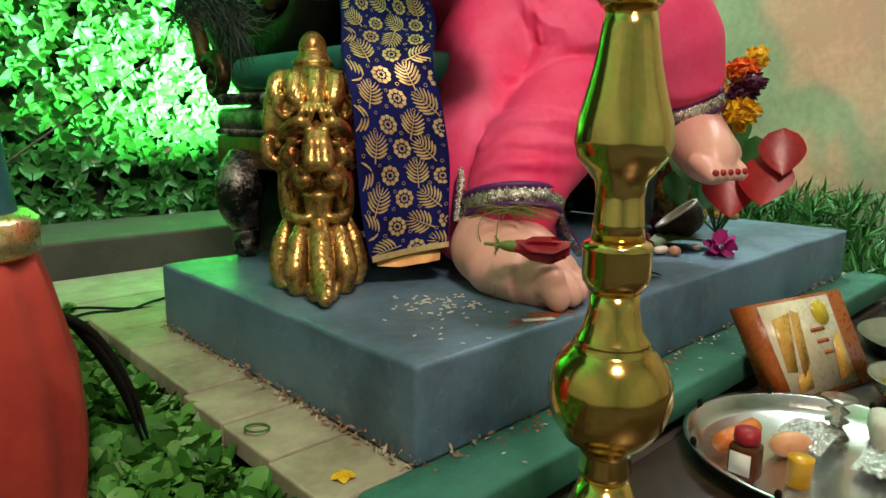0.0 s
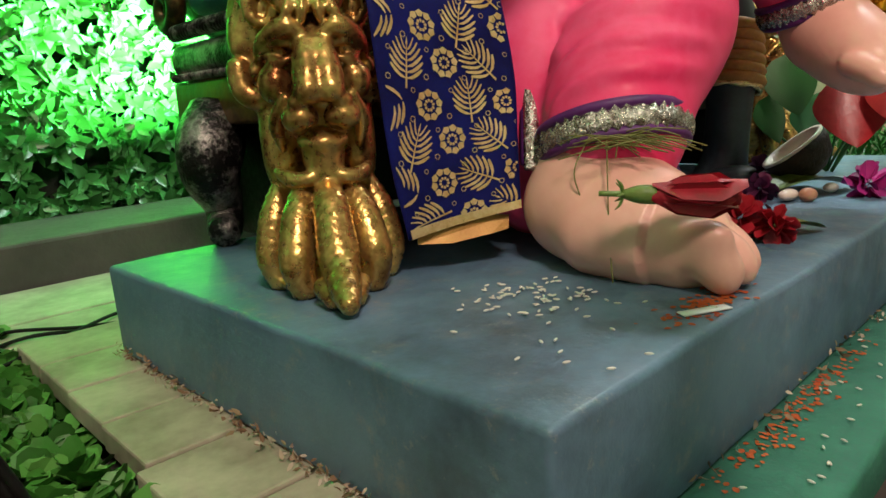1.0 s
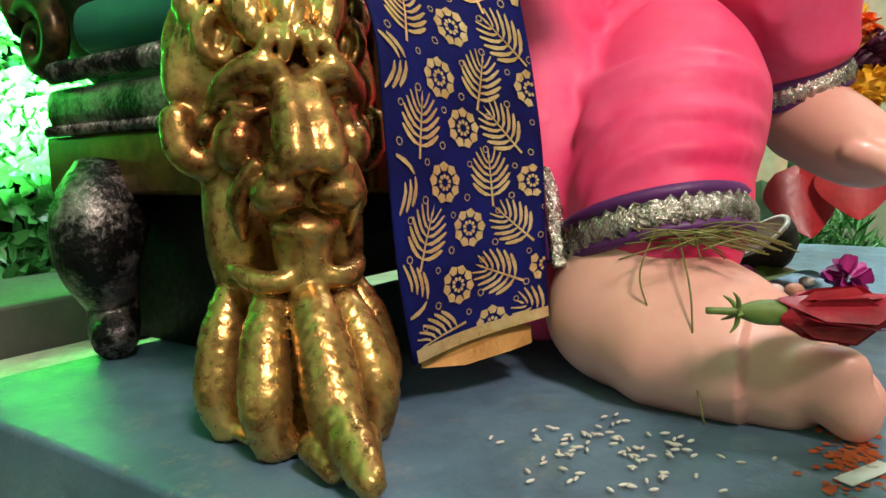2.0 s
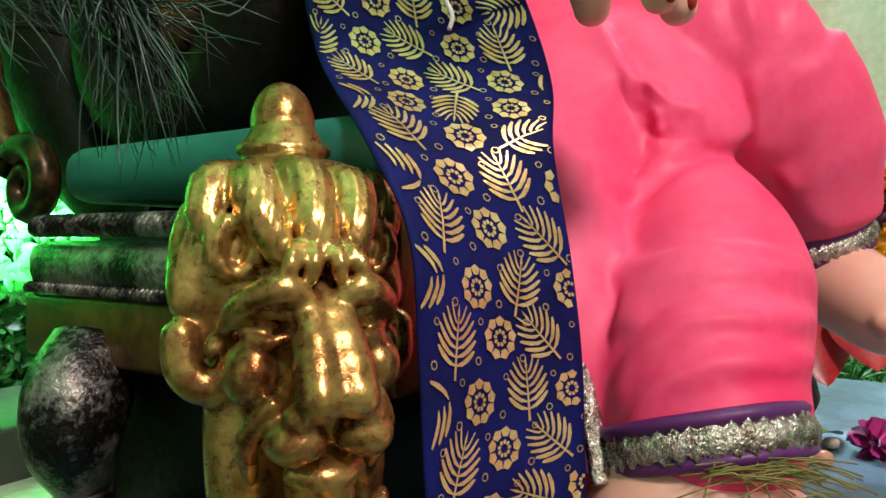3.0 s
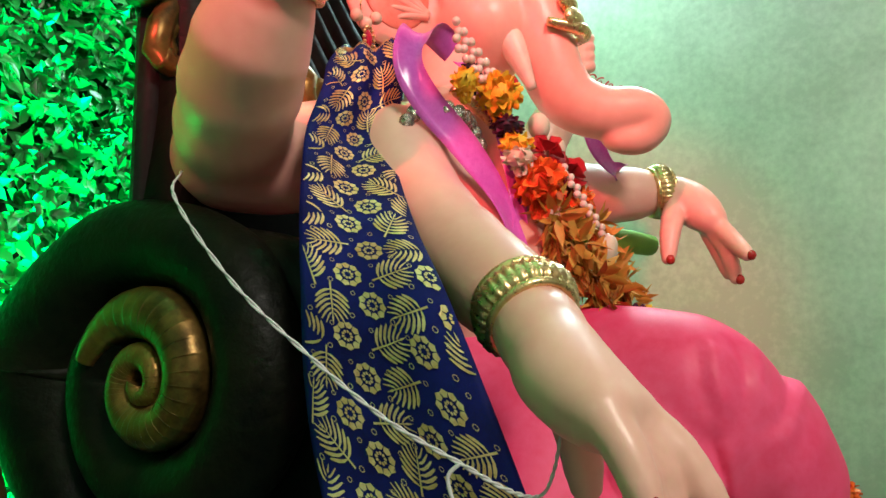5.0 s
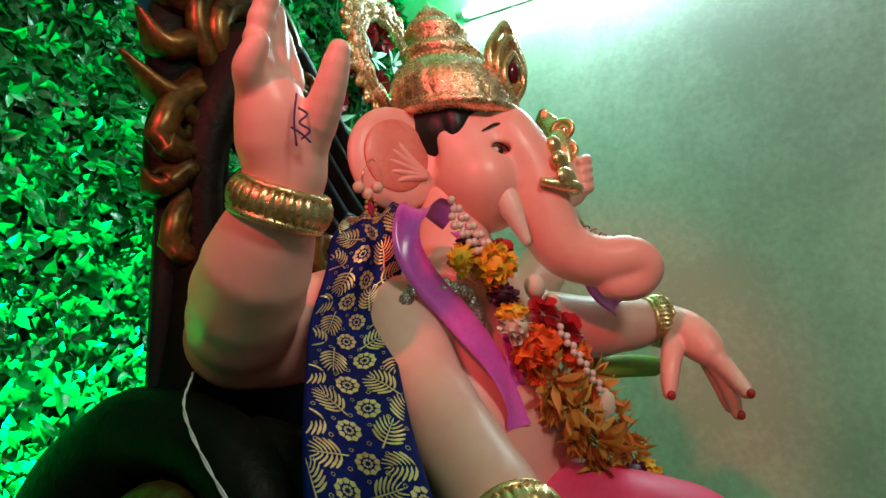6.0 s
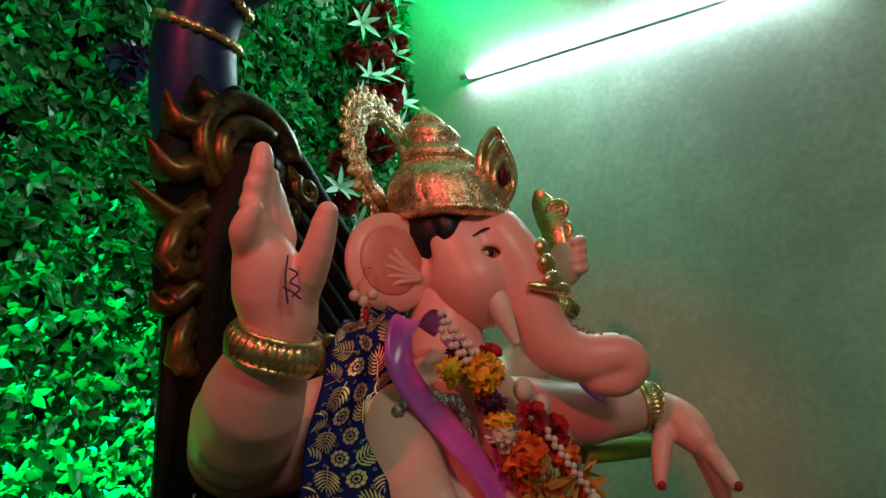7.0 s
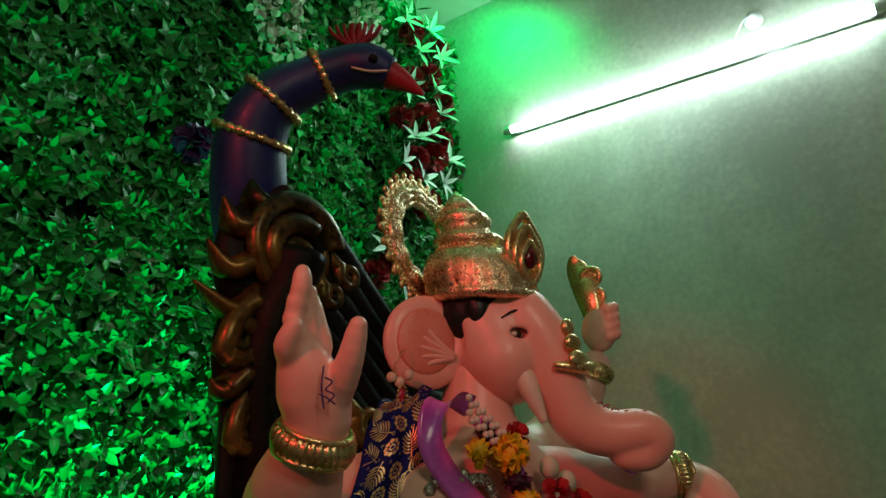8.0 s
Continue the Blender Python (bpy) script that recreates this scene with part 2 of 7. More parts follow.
def ring(centre, axis, radius, thick, sides=10, n=48, wave=0.0, waves=0, flat=1.0):
    """A bangle: a closed hoop about an axis, with ribs where waves is given."""
    ax = Vector(axis).normalized()
    q = ax.to_track_quat("Z", "Y").to_matrix()
    v, f = [], []
    for i in range(n):
        a = 2 * math.pi * i / n
        rr = thick * (1 + wave * math.cos(a * waves))
        for j in range(sides):
            b = 2 * math.pi * j / sides
            v.append(Vector(centre) + q @ Vector(((radius + rr * math.cos(b)) * math.cos(a), (radius + rr * math.cos(b)) * math.sin(a), flat * rr * math.sin(b))))
    for i in range(n):
        for j in range(sides):
            f.append((i * sides + j, ((i + 1) % n) * sides + j, ((i + 1) % n) * sides + (j + 1) % sides, i * sides + (j + 1) % sides))
    return np.array([tuple(x) for x in v]), f


def ball(centre, radii, turn=None, seg=16, rings=10):
    v, f = [], []
    m = turn or Matrix.Identity(3)
    for i in range(rings + 1):
        th = math.pi * i / rings
        for j in range(seg):
            ph = 2 * math.pi * j / seg
            v.append(tuple(Vector(centre) + m @ Vector((radii[0] * math.sin(th) * math.cos(ph), radii[1] * math.sin(th) * math.sin(ph), radii[2] * math.cos(th)))))
    for i in range(rings):
        for j in range(seg):
            f.append((i * seg + j, (i + 1) * seg + j, (i + 1) * seg + (j + 1) % seg, i * seg + (j + 1) % seg))
    return np.array(v), f


def spiral(centre, u, w, radius, turns, thick, start=0.0, tail=None, n=60, shrink=0.85, sides=10, flat=1.0):
    """A scroll: a tube that winds in towards its centre in the plane of u and w; tail: points that lead to it."""
    c, u, w = np.array(centre), np.array(u, float), np.array(w, float)
    pts, rad = [], []
    for i in range(n):
        s = i / (n - 1)
        a = start + s * turns * 2 * math.pi
        r = radius * (1 - shrink * s)
        pts.append(c + r * (math.cos(a) * u + math.sin(a) * w))
        rad.append(thick * (1 - 0.6 * s))
    if tail:
        pts, rad = [np.array(p) for p in tail] + pts, [thick * k for k in np.linspace(0.7, 1.0, len(tail))] + rad
    return tube(pts, rad, sides, n=n + 8 * len(tail or []), flat=flat)


class Blend:
    """Soft bodies melted together: a field of distances, met by a fine grid and turned into one skin."""

    def __init__(self, cell):
        self.cell, self.items = cell, []

    def limb(self, points, radii, k=0.02, n=None, carve=False):
        n = n or 2 * len(points)
        p = spline(points, n) if len(points) > 2 else np.asarray(points, float)
        r = np.interp(np.linspace(0, 1, len(p)), np.linspace(0, 1, len(radii)), radii)
        for i in range(len(p) - 1):
            self.items.append(("limb", (p[i], p[i + 1], r[i], r[i + 1]), k, carve))
        return self

    def egg(self, centre, radii, turn=(0, 0, 0), k=0.02, carve=False):
        self.items.append(("egg", (np.array(centre, float), np.array(radii, float), np.array(Euler([radians(a) for a in turn]).to_matrix())), k, carve))
        return self

    def skin(self, ripple=None):
        los, his = [], []
        for kind, a, k, carve in self.items:
            if kind == "limb":
                r = max(a[2], a[3])
                lo, hi = np.minimum(a[0], a[1]) - r, np.maximum(a[0], a[1]) + r
            else:
                lo, hi = a[0] - a[1].max(), a[0] + a[1].max()
            los.append(lo - k - 3 * self.cell), his.append(hi + k + 3 * self.cell)
        solid = [i for i, it in enumerate(self.items) if not it[3]]
        o = np.min([los[i] for i in solid], axis=0)
        size = np.ceil((np.max([his[i] for i in solid], axis=0) - o) / self.cell).astype(int) + 2
        F = np.full(size, 0.5, np.float32)
        for (kind, a, k, carve), lo, hi in zip(self.items, los, his):
            i0 = np.clip(((lo - o) / self.cell).astype(int), 0, size - 1)
            i1 = np.clip(((hi - o) / self.cell).astype(int) + 2, 1, size)
            if (i1 <= i0).any():
                continue
            X, Y, Z = np.meshgrid(*[o[d] + self.cell * np.arange(i0[d], i1[d]) for d in range(3)], indexing="ij")
            P = np.stack([X, Y, Z], -1)
            if kind == "limb":
                ba = a[1] - a[0]
                h = np.clip(((P - a[0]) @ ba) / max(ba @ ba, 1e-12), 0, 1)
                d = np.linalg.norm(P - a[0] - h[..., None] * ba, axis=-1) - (a[2] + (a[3] - a[2]) * h)
            else:
                q = (P - a[0]) @ a[2]
                k0 = np.linalg.norm(q / a[1], axis=-1)
                k1 = np.linalg.norm(q / a[1] ** 2, axis=-1)
                d = k0 * (k0 - 1) / np.maximum(k1, 1e-9)
            s = tuple(slice(i0[d_], i1[d_]) for d_ in range(3))
            old = F[s]
            if carve:
                h = np.maximum(k - np.abs(-old - d), 0) / k
                F[s] = -(np.minimum(-old, d) - h * h * k / 4)
            else:
                h = np.maximum(k - np.abs(old - d), 0) / k
                F[s] = np.minimum(old, d) - h * h * k / 4
        if ripple:
            X, Y, Z = np.meshgrid(*[o[d] + self.cell * np.arange(size[d]) for d in range(3)], indexing="ij")
            F += np.where(np.abs(F) < 0.05, ripple(X, Y, Z), 0).astype(np.float32)
        I = F < 0
        c = np.zeros(np.array(F.shape) - 1, np.int8)
        corners = [(x, y, z) for x in (0, 1) for y in (0, 1) for z in (0, 1)]
        for x, y, z in corners:
            c += I[x:x + c.shape[0], y:y + c.shape[1], z:z + c.shape[2]]
        act = np.argwhere((c > 0) & (c < 8))
        ids = np.full(c.shape, -1, np.int64)
        ids[tuple(act.T)] = np.arange(len(act))
        vals = np.stack([F[tuple((act + np.array(k)).T)] for k in corners], 1)
        tot, cnt = np.zeros((len(act), 3)), np.zeros(len(act))
        for a in range(8):
            for b in range(a + 1, 8):
                if sum(abs(p - q) for p, q in zip(corners[a], corners[b])) != 1:
                    continue
                va, vb = vals[:, a], vals[:, b]
                cross = (va < 0) != (vb < 0)
                s = np.where(cross, va / np.where(cross, va - vb, 1), 0)
                pt = np.array(corners[a]) + s[:, None] * (np.array(corners[b]) - np.array(corners[a]))
                tot += np.where(cross[:, None], pt, 0)
                cnt += cross
        v = o + self.cell * (act + tot / cnt[:, None])
        faces = []
        for ax in range(3):
            n1, n2 = (ax + 1) % 3, (ax + 2) % 3
            s0 = np.take(I, range(0, I.shape[ax] - 1), ax)
            s1 = np.take(I, range(1, I.shape[ax]), ax)
            e = np.argwhere(s0 != s1)
            e = e[(e[:, n1] > 0) & (e[:, n2] > 0) & (e[:, n1] < c.shape[n1]) & (e[:, n2] < c.shape[n2])]
            d1, d2 = np.zeros(3, int), np.zeros(3, int)
            d1[n1], d2[n2] = 1, 1
            q = np.stack([ids[tuple((e - d1 - d2).T)], ids[tuple((e - d2).T)], ids[tuple(e.T)], ids[tuple((e - d1).T)]], 1)
            flip = ~s0[tuple(e.T)]
            q[flip] = q[flip][:, ::-1]
            faces.append(q)
        return v, np.vstack(faces)

# ---- the room ----
def slab(name, lo, hi, mat, label, category, bevel=0.0):
    return tagged(part(name, box(lo, hi, bevel), mat, smooth=False), label, category, kind="structure")


slab("floor", (-1.6, -1.9, -0.10), (3.40, 3.05, 0.0), CONCRETE, "grey concrete room floor", "floor")
slab("wall_north", (-1.5, 2.90, 0.0), (3.28, 3.05, 3.60), PLASTER, "plastered wall behind the leaf screen", "wall")
slab("wall_east", (3.28, -1.9, 0.0), (3.40, 3.05, 3.60), SIDE_PLASTER, "pale grey green painted plaster wall with stains", "wall")
slab("wall_south", (-1.5, -1.9, 0.0), (3.28, -1.75, 3.60), PLASTER, "pale plastered wall", "wall")
slab("wall_west", (-1.6, -1.9, 0.0), (-1.5, 3.05, 3.60), PLASTER, "pale plastered wall", "wall")
tagged(part("ceiling", box((-1.6, -1.9, 3.60), (3.40, 3.05, 3.70)), WHITE, smooth=False), "white painted ceiling", "ceiling", kind="structure")
slab("stage", (-0.9, 0.98, 0.0), (3.279, 2.899, 0.245), CONCRETE, "raised grey stage under the display", "stage")
slab("ledge", (0.2, 2.36, 0.246), (3.27, 2.70, 0.385), CONCRETE, "low concrete ledge below the leaf screen", "ledge", 0.008)
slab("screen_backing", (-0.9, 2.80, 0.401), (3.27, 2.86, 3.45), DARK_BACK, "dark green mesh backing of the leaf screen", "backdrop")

# plank deck under the plinth; its front strip is wrapped in green cloth
deck = tagged(new("plank_deck"), "weathered pale plank deck under the plinth", "deck", kind="structure")
rng = random.Random(4)
y0, k = 1.075, 0
while y0 < 1.80:
    w = 0.118
    part("plank", box((0.900 + 0.022 * (y0 - 1.08) / 0.74 + rng.uniform(-0.004, 0.004), y0, 0.288), (2.44, y0 + w - 0.004, 0.316 + rng.uniform(-0.001, 0.001)), 0.003), BOARD, deck, smooth=False)
    y0 += w
part("plank", box((0.91, 1.83, 0.27), (2.44, 2.10, 0.292), 0.003), BOARD, deck, smooth=False)
part("plank", box((0.91, 2.105, 0.27), (2.44, 2.355, 0.293), 0.003), BOARD, deck, smooth=False)
part("bearer", box((0.95, 1.08, 0.246), (1.01, 1.80, 0.287), 0.003), DARK_WOOD, deck, smooth=False)
part("bearer", box((2.34, 1.08, 0.246), (2.40, 1.80, 0.287), 0.003), DARK_WOOD, deck, smooth=False)
part("cloth_wrap", box((0.93, 0.984, 0.272), (2.47, 1.073, 0.318), 0.006), GREEN_CLOTH, deck, "dark green cloth wrapped over the front edge")

# plinth block with worn, slightly uneven edges
bm = box((1.004, 1.068, 0.316), (2.375, 1.742, 0.43), 0.006, 3)
bmesh.ops.subdivide_edges(bm, edges=[e for e in bm.edges if e.calc_length() > 0.2], cuts=24, use_grid_fill=True)
for v in bm.verts:
    d = noise.noise(v.co * 9) * 0.0016 + noise.noise(v.co * 40) * 0.0007
    v.co += Vector((d, d, d if v.co.z > 0.35 else 0))
tagged(part("plinth", bm, PLINTH), "blue grey painted plinth block with worn dusty edges", "plinth")

# low dark table in front
table = thing("low_table", "dark brown low wooden table beside the plinth", "table", at=(1.9, 0.7, 0))
part("tabletop", box((0.87, 0.35, 0.235), (2.75, 0.975, 0.262), 0.004), DARK_WOOD, table)
for x in (0.93, 2.69):
    for y in (0.41, 0.915):
        part("leg", box((x - 0.025, y - 0.025, 0), (x + 0.025, y + 0.025, 0.234), 0.003), DARK_WOOD, table)


# ---- foliage ----
def leaf_shape(length, width, fold=0.3, round_tip=False):
    """A folded leaf: a midrib and two halves, along +y, facing +z."""
    if round_tip:
        ys, ws = (0, 0.3, 0.7, 1.0), (0.12, 0.85, 1.0, 0.35)
    else:
        ys, ws = (0, 0.28, 0.62, 1.0), (0.10, 0.85, 0.75, 0.02)
    v, f = [], []
    for y, w in zip(ys, ws):
        z = -0.12 * length * y * y
        v += [(-w * width / 2, y * length, z + fold * w * width / 2), (0, y * length, z), (w * width / 2, y * length, z + fold * w * width / 2)]
    for i in range(3):
        a = i * 3
        f += [(a, a + 1, a + 4, a + 3), (a + 1, a + 2, a + 5, a + 4)]
    return np.array(v), f


def scatter(shape, mats):
    """Many copies of one small shape, as verts and faces."""
    v0, f0 = shape
    n = len(v0)
    M = np.array([[list(r) for r in m] for m in mats])
    V = np.einsum("nij,kj->nki", M[:, :3, :3], v0) + M[:, None, :3, 3]
    f = np.array(f0)
    Fc = (f[None] + (np.arange(len(mats)) * n)[:, None, None]).reshape(-1, f.shape[1])
    return V.reshape(-1, 3), Fc


def rosettes(spots, normal, size, leaves, rng, spread=(35, 80)):
    """Sprigs of leaves at the spots, each leaning its own way off the surface."""
    out = []
    base = Vector(normal).to_track_quat("Z", "Y").to_matrix().to_4x4()
    for p in spots:
        lean = Euler((rng.gauss(0, 0.35), rng.gauss(0, 0.35), rng.uniform(0, 6.28))).to_matrix().to_4x4()
        for i in range(leaves):
            s = size * rng.uniform(0.7, 1.25)
            m = Matrix.Translation(p) @ base @ lean @ Matrix.Rotation(6.283 * i / leaves + rng.uniform(-0.4, 0.4), 4, "Z") @ Matrix.Rotation(radians(90 - rng.uniform(*spread)), 4, "X") @ Matrix.Rotation(rng.uniform(-0.5, 0.5), 4, "Y") @ Matrix.Scale(s, 4)
            out.append(m)
    return out


rng = random.Random(11)
spots = []
for i in range(9600):
    x, z = rng.uniform(0.55, 3.26), rng.uniform(0.37, 3.42)
    spots.append(Vector((x, 2.745 - 0.03 * noise.noise(Vector((x * 3, z * 3, 1))) + rng.uniform(-0.02, 0.03), z)))
V, Fc = scatter(leaf_shape(1, 0.62), rosettes(spots, (0, -1, 0), 0.046, 5, rng))
tagged(part("leaf_screen", (V, Fc), LEAF), "dense artificial green leaf screen covering the back wall", "leaf wall", kind="stuff")

spots = []
for i in range(6000):
    x, y = rng.uniform(-0.1, 0.985), rng.uniform(0.99, 2.35)
    if x > 0.90 + 0.05 * noise.noise(Vector((x, y * 14, 0))):
        continue
    spots.append(Vector((x, y, 0.270 + 0.034 * noise.noise(Vector((x * 7, y * 7, 5))) + rng.uniform(-0.01, 0.015))))
V, Fc = scatter(leaf_shape(1, 0.85, 0.25, True), rosettes(spots, (0, 0, 1), 0.031, 6, rng, (15, 75)))
tagged(part("foliage_mat", (V, Fc), CLOVER), "artificial clover leaf mat laid on the stage", "foliage", kind="stuff")
spots = [Vector((rng.uniform(2.46, 3.24), rng.uniform(1.0, 2.3), 0.26 + rng.uniform(0, 0.05))) for i in range(900)]
spots += [Vector((rng.uniform(2.70, 3.2), rng.uniform(1.15, 2.3), 0.30 + rng.uniform(0, 0.14))) for i in range(500)]
V, Fc = scatter(leaf_shape(1, 0.12, 0.2), rosettes(spots, (0, 0, 1), 0.075, 7, rng, (10, 70)))
tagged(part("grass_mat", (V, Fc), FERN), "artificial feathery green grass beside the wall", "grass", kind="stuff")

# ---- the tube lamp on the side wall ----
tube_lamp = thing("tube_lamp", "lit white fluorescent tube on a slim batten on the wall", "lamp", at=(3.25, 1.65, 2.80))
GLOW = Nodes("lit_tube").set(Base_Color=(0.9, 0.9, 0.9), Emission_Color=(0.78, 1.0, 0.93), Emission_Strength=120.0).mat
e0, e1 = np.array((3.225, 2.40, 2.795)), np.array((3.225, 0.86, 2.795))
part("tube", tube([e0, e1], [0.017], 16, n=6), GLOW, tube_lamp)
part("batten", tube([e0 + (0.038, 0.01, 0.0), e1 + (0.038, -0.01, 0.0)], [0.014], 4, n=4), WHITE, tube_lamp)
for e, s in ((e0, 1), (e1, -1)):
    part("end_cap", tube([e + (0, 0.026 * s, 0), e - (0, 0.012 * s, 0)], [0.02], 16, n=4), WHITE, tube_lamp)
fix = thing("bulb_holder", "white round bulb holder on the wall with bent wire", "lamp holder", at=(3.27, 1.26, 2.95))
v, f = turned([(0.0, 0.0), (0.035, 0.0), (0.035, 0.012), (0.02, 0.02), (0.018, 0.05), (0.0, 0.052)], (0, 0, 0), 24)
part("base", (np.stack([3.279 - v[:, 2], 1.27 + v[:, 0], 2.945 + v[:, 1]], 1), f), WHITE, fix)
part("wire", tube([(3.24, 1.27, 2.95), (3.22, 1.30, 2.93), (3.24, 1.34, 2.88)], [0.004], 8), WHITE, fix)

# ---- the throne ----
throne = thing("throne", "carved dark throne with gold lions, spiral arms and peacock necks", "throne", at=(1.68, 1.5, 0.43))


def lion(cx, cy, fx, fy):
    f = np.array((fx, fy)) / math.hypot(fx, fy)
    s = np.array((-f[1], f[0]))

    def L(a, b, z):
        q = np.array((cx, cy)) + a * s + b * f
        return (q[0], q[1], z)

    turn = math.degrees(math.atan2(s[1], s[0]))
    B = Blend(0.0024)
    B.egg(L(0, -0.006, 0.655), (0.046, 0.050, 0.062), (0, 0, turn), 0.012)
    # broad flat nose, muzzle and open mouth
    for q in (-1, 1):
        B.limb([L(q * 0.007, 0.044, 0.676), L(q * 0.008, 0.070, 0.650), L(q * 0.010, 0.090, 0.618)], [0.009, 0.011, 0.013], 0.006)
        B.egg(L(q * 0.019, 0.084, 0.608), (0.010, 0.010, 0.008), (0, 0, turn), 0.003)
        B.egg(L(q * 0.019, 0.076, 0.594), (0.017, 0.018, 0.014), (0, 0, turn), 0.003)
        B.egg(L(q * 0.011, 0.098, 0.603), (0.005, 0.006, 0.003), (0, 0, turn), 0.002, True)
        # brow, eye and lids
        B.limb([L(q * 0.008, 0.064, 0.668), L(q * 0.024, 0.066, 0.674), L(q * 0.042, 0.050, 0.664), L(q * 0.050, 0.032, 0.648)], [0.005, 0.009, 0.008, 0.004], 0.003, n=12)
        B.egg(L(q * 0.029, 0.066, 0.654), (0.013, 0.014, 0.008), (0, 0, turn), 0.002, True)
        B.egg(L(q * 0.029, 0.050, 0.654), (0.010, 0.008, 0.007), (0, 0, turn), 0.001)
        B.limb([L(q * 0.016, 0.060, 0.649), L(q * 0.029, 0.060, 0.645), L(q * 0.042, 0.048, 0.651)], [0.003, 0.0035, 0.003], 0.002, n=8)
        B.limb([L(q * 0.017, 0.060, 0.657), L(q * 0.029, 0.061, 0.662), L(q * 0.042, 0.049, 0.656)], [0.003, 0.004, 0.003], 0.002, n=8)
        B.egg(L(q * 0.037, 0.046, 0.626), (0.016, 0.020, 0.019), (0, 0, turn), 0.008)
        B.limb([L(q * 0.030, 0.068, 0.612), L(q * 0.040, 0.054, 0.590), L(q * 0.036, 0.044, 0.566)], [0.006, 0.007, 0.004], 0.003, n=8)
        # ear: a curled hoop round a hollow
        B.limb([L(q * (0.042 + 0.012 * math.cos(a)), 0.030, 0.696 + 0.015 * math.sin(a)) for a in np.linspace(-1.2, 4.4, 9)], [0.0055], 0.002, n=18)
        B.egg(L(q * 0.042, 0.020, 0.696), (0.013, 0.010, 0.015), (0, 0, turn), 0.003)
        # mane: combed strands that curl over beside the crown
        B.limb([L(q * 0.022, -0.004, 0.742), L(q * 0.030, 0.026, 0.730), L(q * 0.026, 0.044, 0.708), L(q * 0.020, 0.050, 0.690)], [0.013, 0.014, 0.011, 0.005], 0.005, n=12)
        B.limb([L(q * 0.034, -0.012, 0.738), L(q * 0.050, 0.006, 0.733), L(q * 0.056, 0.018, 0.714), L(q * 0.050, 0.022, 0.700)], [0.013, 0.013, 0.010, 0.005], 0.005, n=12)
        # ram-like curl at the cheek
        B.limb([L(q * 0.044, -0.022, 0.728), L(q * 0.055, -0.014, 0.712), L(q * 0.061, -0.006, 0.688), L(q * 0.064, 0.002, 0.662)], [0.009, 0.011, 0.011, 0.010], 0.008, n=14)
        B.limb([L(q * (0.052 + 0.019 * (1 - 0.10 * k) * math.cos(0.4 - 0.75 * k)), 0.008 + 0.003 * k, 0.634 + 0.026 * (1 - 0.10 * k) * math.sin(0.4 - 0.75 * k)) for k in range(9)], [0.011, 0.011, 0.011, 0.010, 0.009, 0.008, 0.007, 0.006, 0.004], 0.0015, n=30)
        # curled collar leaf
        B.limb([L(q * 0.002, 0.064, 0.546), L(q * 0.016, 0.068, 0.538), L(q * 0.032, 0.060, 0.538), L(q * 0.044, 0.044, 0.545)], [0.004, 0.0065, 0.007, 0.004], 0.003, n=14)
        # thick mane behind the curls, narrowing to the neck
        B.egg(L(q * 0.040, -0.010, 0.672), (0.026, 0.030, 0.056), (0, 0, turn), 0.010)
        B.limb([L(q * 0.034, 0.004, 0.606), L(q * 0.034, 0.012, 0.570), L(q * 0.034, 0.016, 0.536)], [0.020, 0.020, 0.018], 0.010)
        # acanthus blades of the foot
        B.limb([L(q * 0.020, 0.048, 0.530), L(q * 0.030, 0.070, 0.502), L(q * 0.036, 0.088, 0.466), L(q * 0.034, 0.092, 0.442)], [0.010, 0.016, 0.017, 0.012], 0.0012, n=12)
        B.limb([L(q * 0.042, 0.020, 0.530), L(q * 0.052, 0.034, 0.500), L(q * 0.058, 0.042, 0.464), L(q * 0.055, 0.044, 0.441)], [0.009, 0.015, 0.016, 0.011], 0.0012, n=12)
        B.limb([L(q * 0.015, 0.124, 0.446), L(q * 0.011, 0.146, 0.440)], [0.011, 0.007], 0.003)
    B.egg(L(0, 0.088, 0.581), (0.019, 0.022, 0.006), (0, 0, turn), 0.002, True)
    B.limb([L(-0.018, 0.066, 0.572), L(0, 0.074, 0.570), L(0.018, 0.066, 0.572)], [0.006, 0.008, 0.006], 0.003, n=8)
    B.limb([L(0, 0.056, 0.566), L(0, 0.058, 0.548), L(0, 0.064, 0.534)], [0.020, 0.016, 0.008], 0.006)
    # combed crest and the small rosette on the brow
    B.limb([L(0, -0.016, 0.742), L(0, 0.022, 0.736), L(0, 0.048, 0.712), L(0, 0.056, 0.694)], [0.017, 0.017, 0.013, 0.008], 0.003, n=12)
    for a in (-0.016, -0.006, 0.006, 0.016):
        B.limb([L(a * 0.8, 0.056, 0.698), L(a * 1.2, 0.068, 0.690), L(a * 1.4, 0.068, 0.680)], [0.005, 0.006, 0.004], 0.001)
    B.limb([L(0, -0.018, 0.60), L(0, -0.012, 0.54), L(0, -0.005, 0.47)], [0.036, 0.030, 0.048], 0.02)
    B.limb([L(0, 0.052, 0.536), L(0, 0.084, 0.512), L(0, 0.112, 0.476), L(0, 0.130, 0.450)], [0.010, 0.017, 0.019, 0.016], 0.0012, n=12)
    B.limb([L(0, 0.120, 0.466), L(0, 0.150, 0.452), L(0, 0.176, 0.444)], [0.013, 0.013, 0.009], 0.004)
    B.egg(L(0, 0.036, 0.438), (0.056, 0.072, 0.010), (0, 0, turn), 0.010)
    # two-tiered dome on the head
    B.limb([L(0.002, -0.030, 0.744), L(0.002, -0.030, 0.758)], [0.031, 0.028], 0.004)
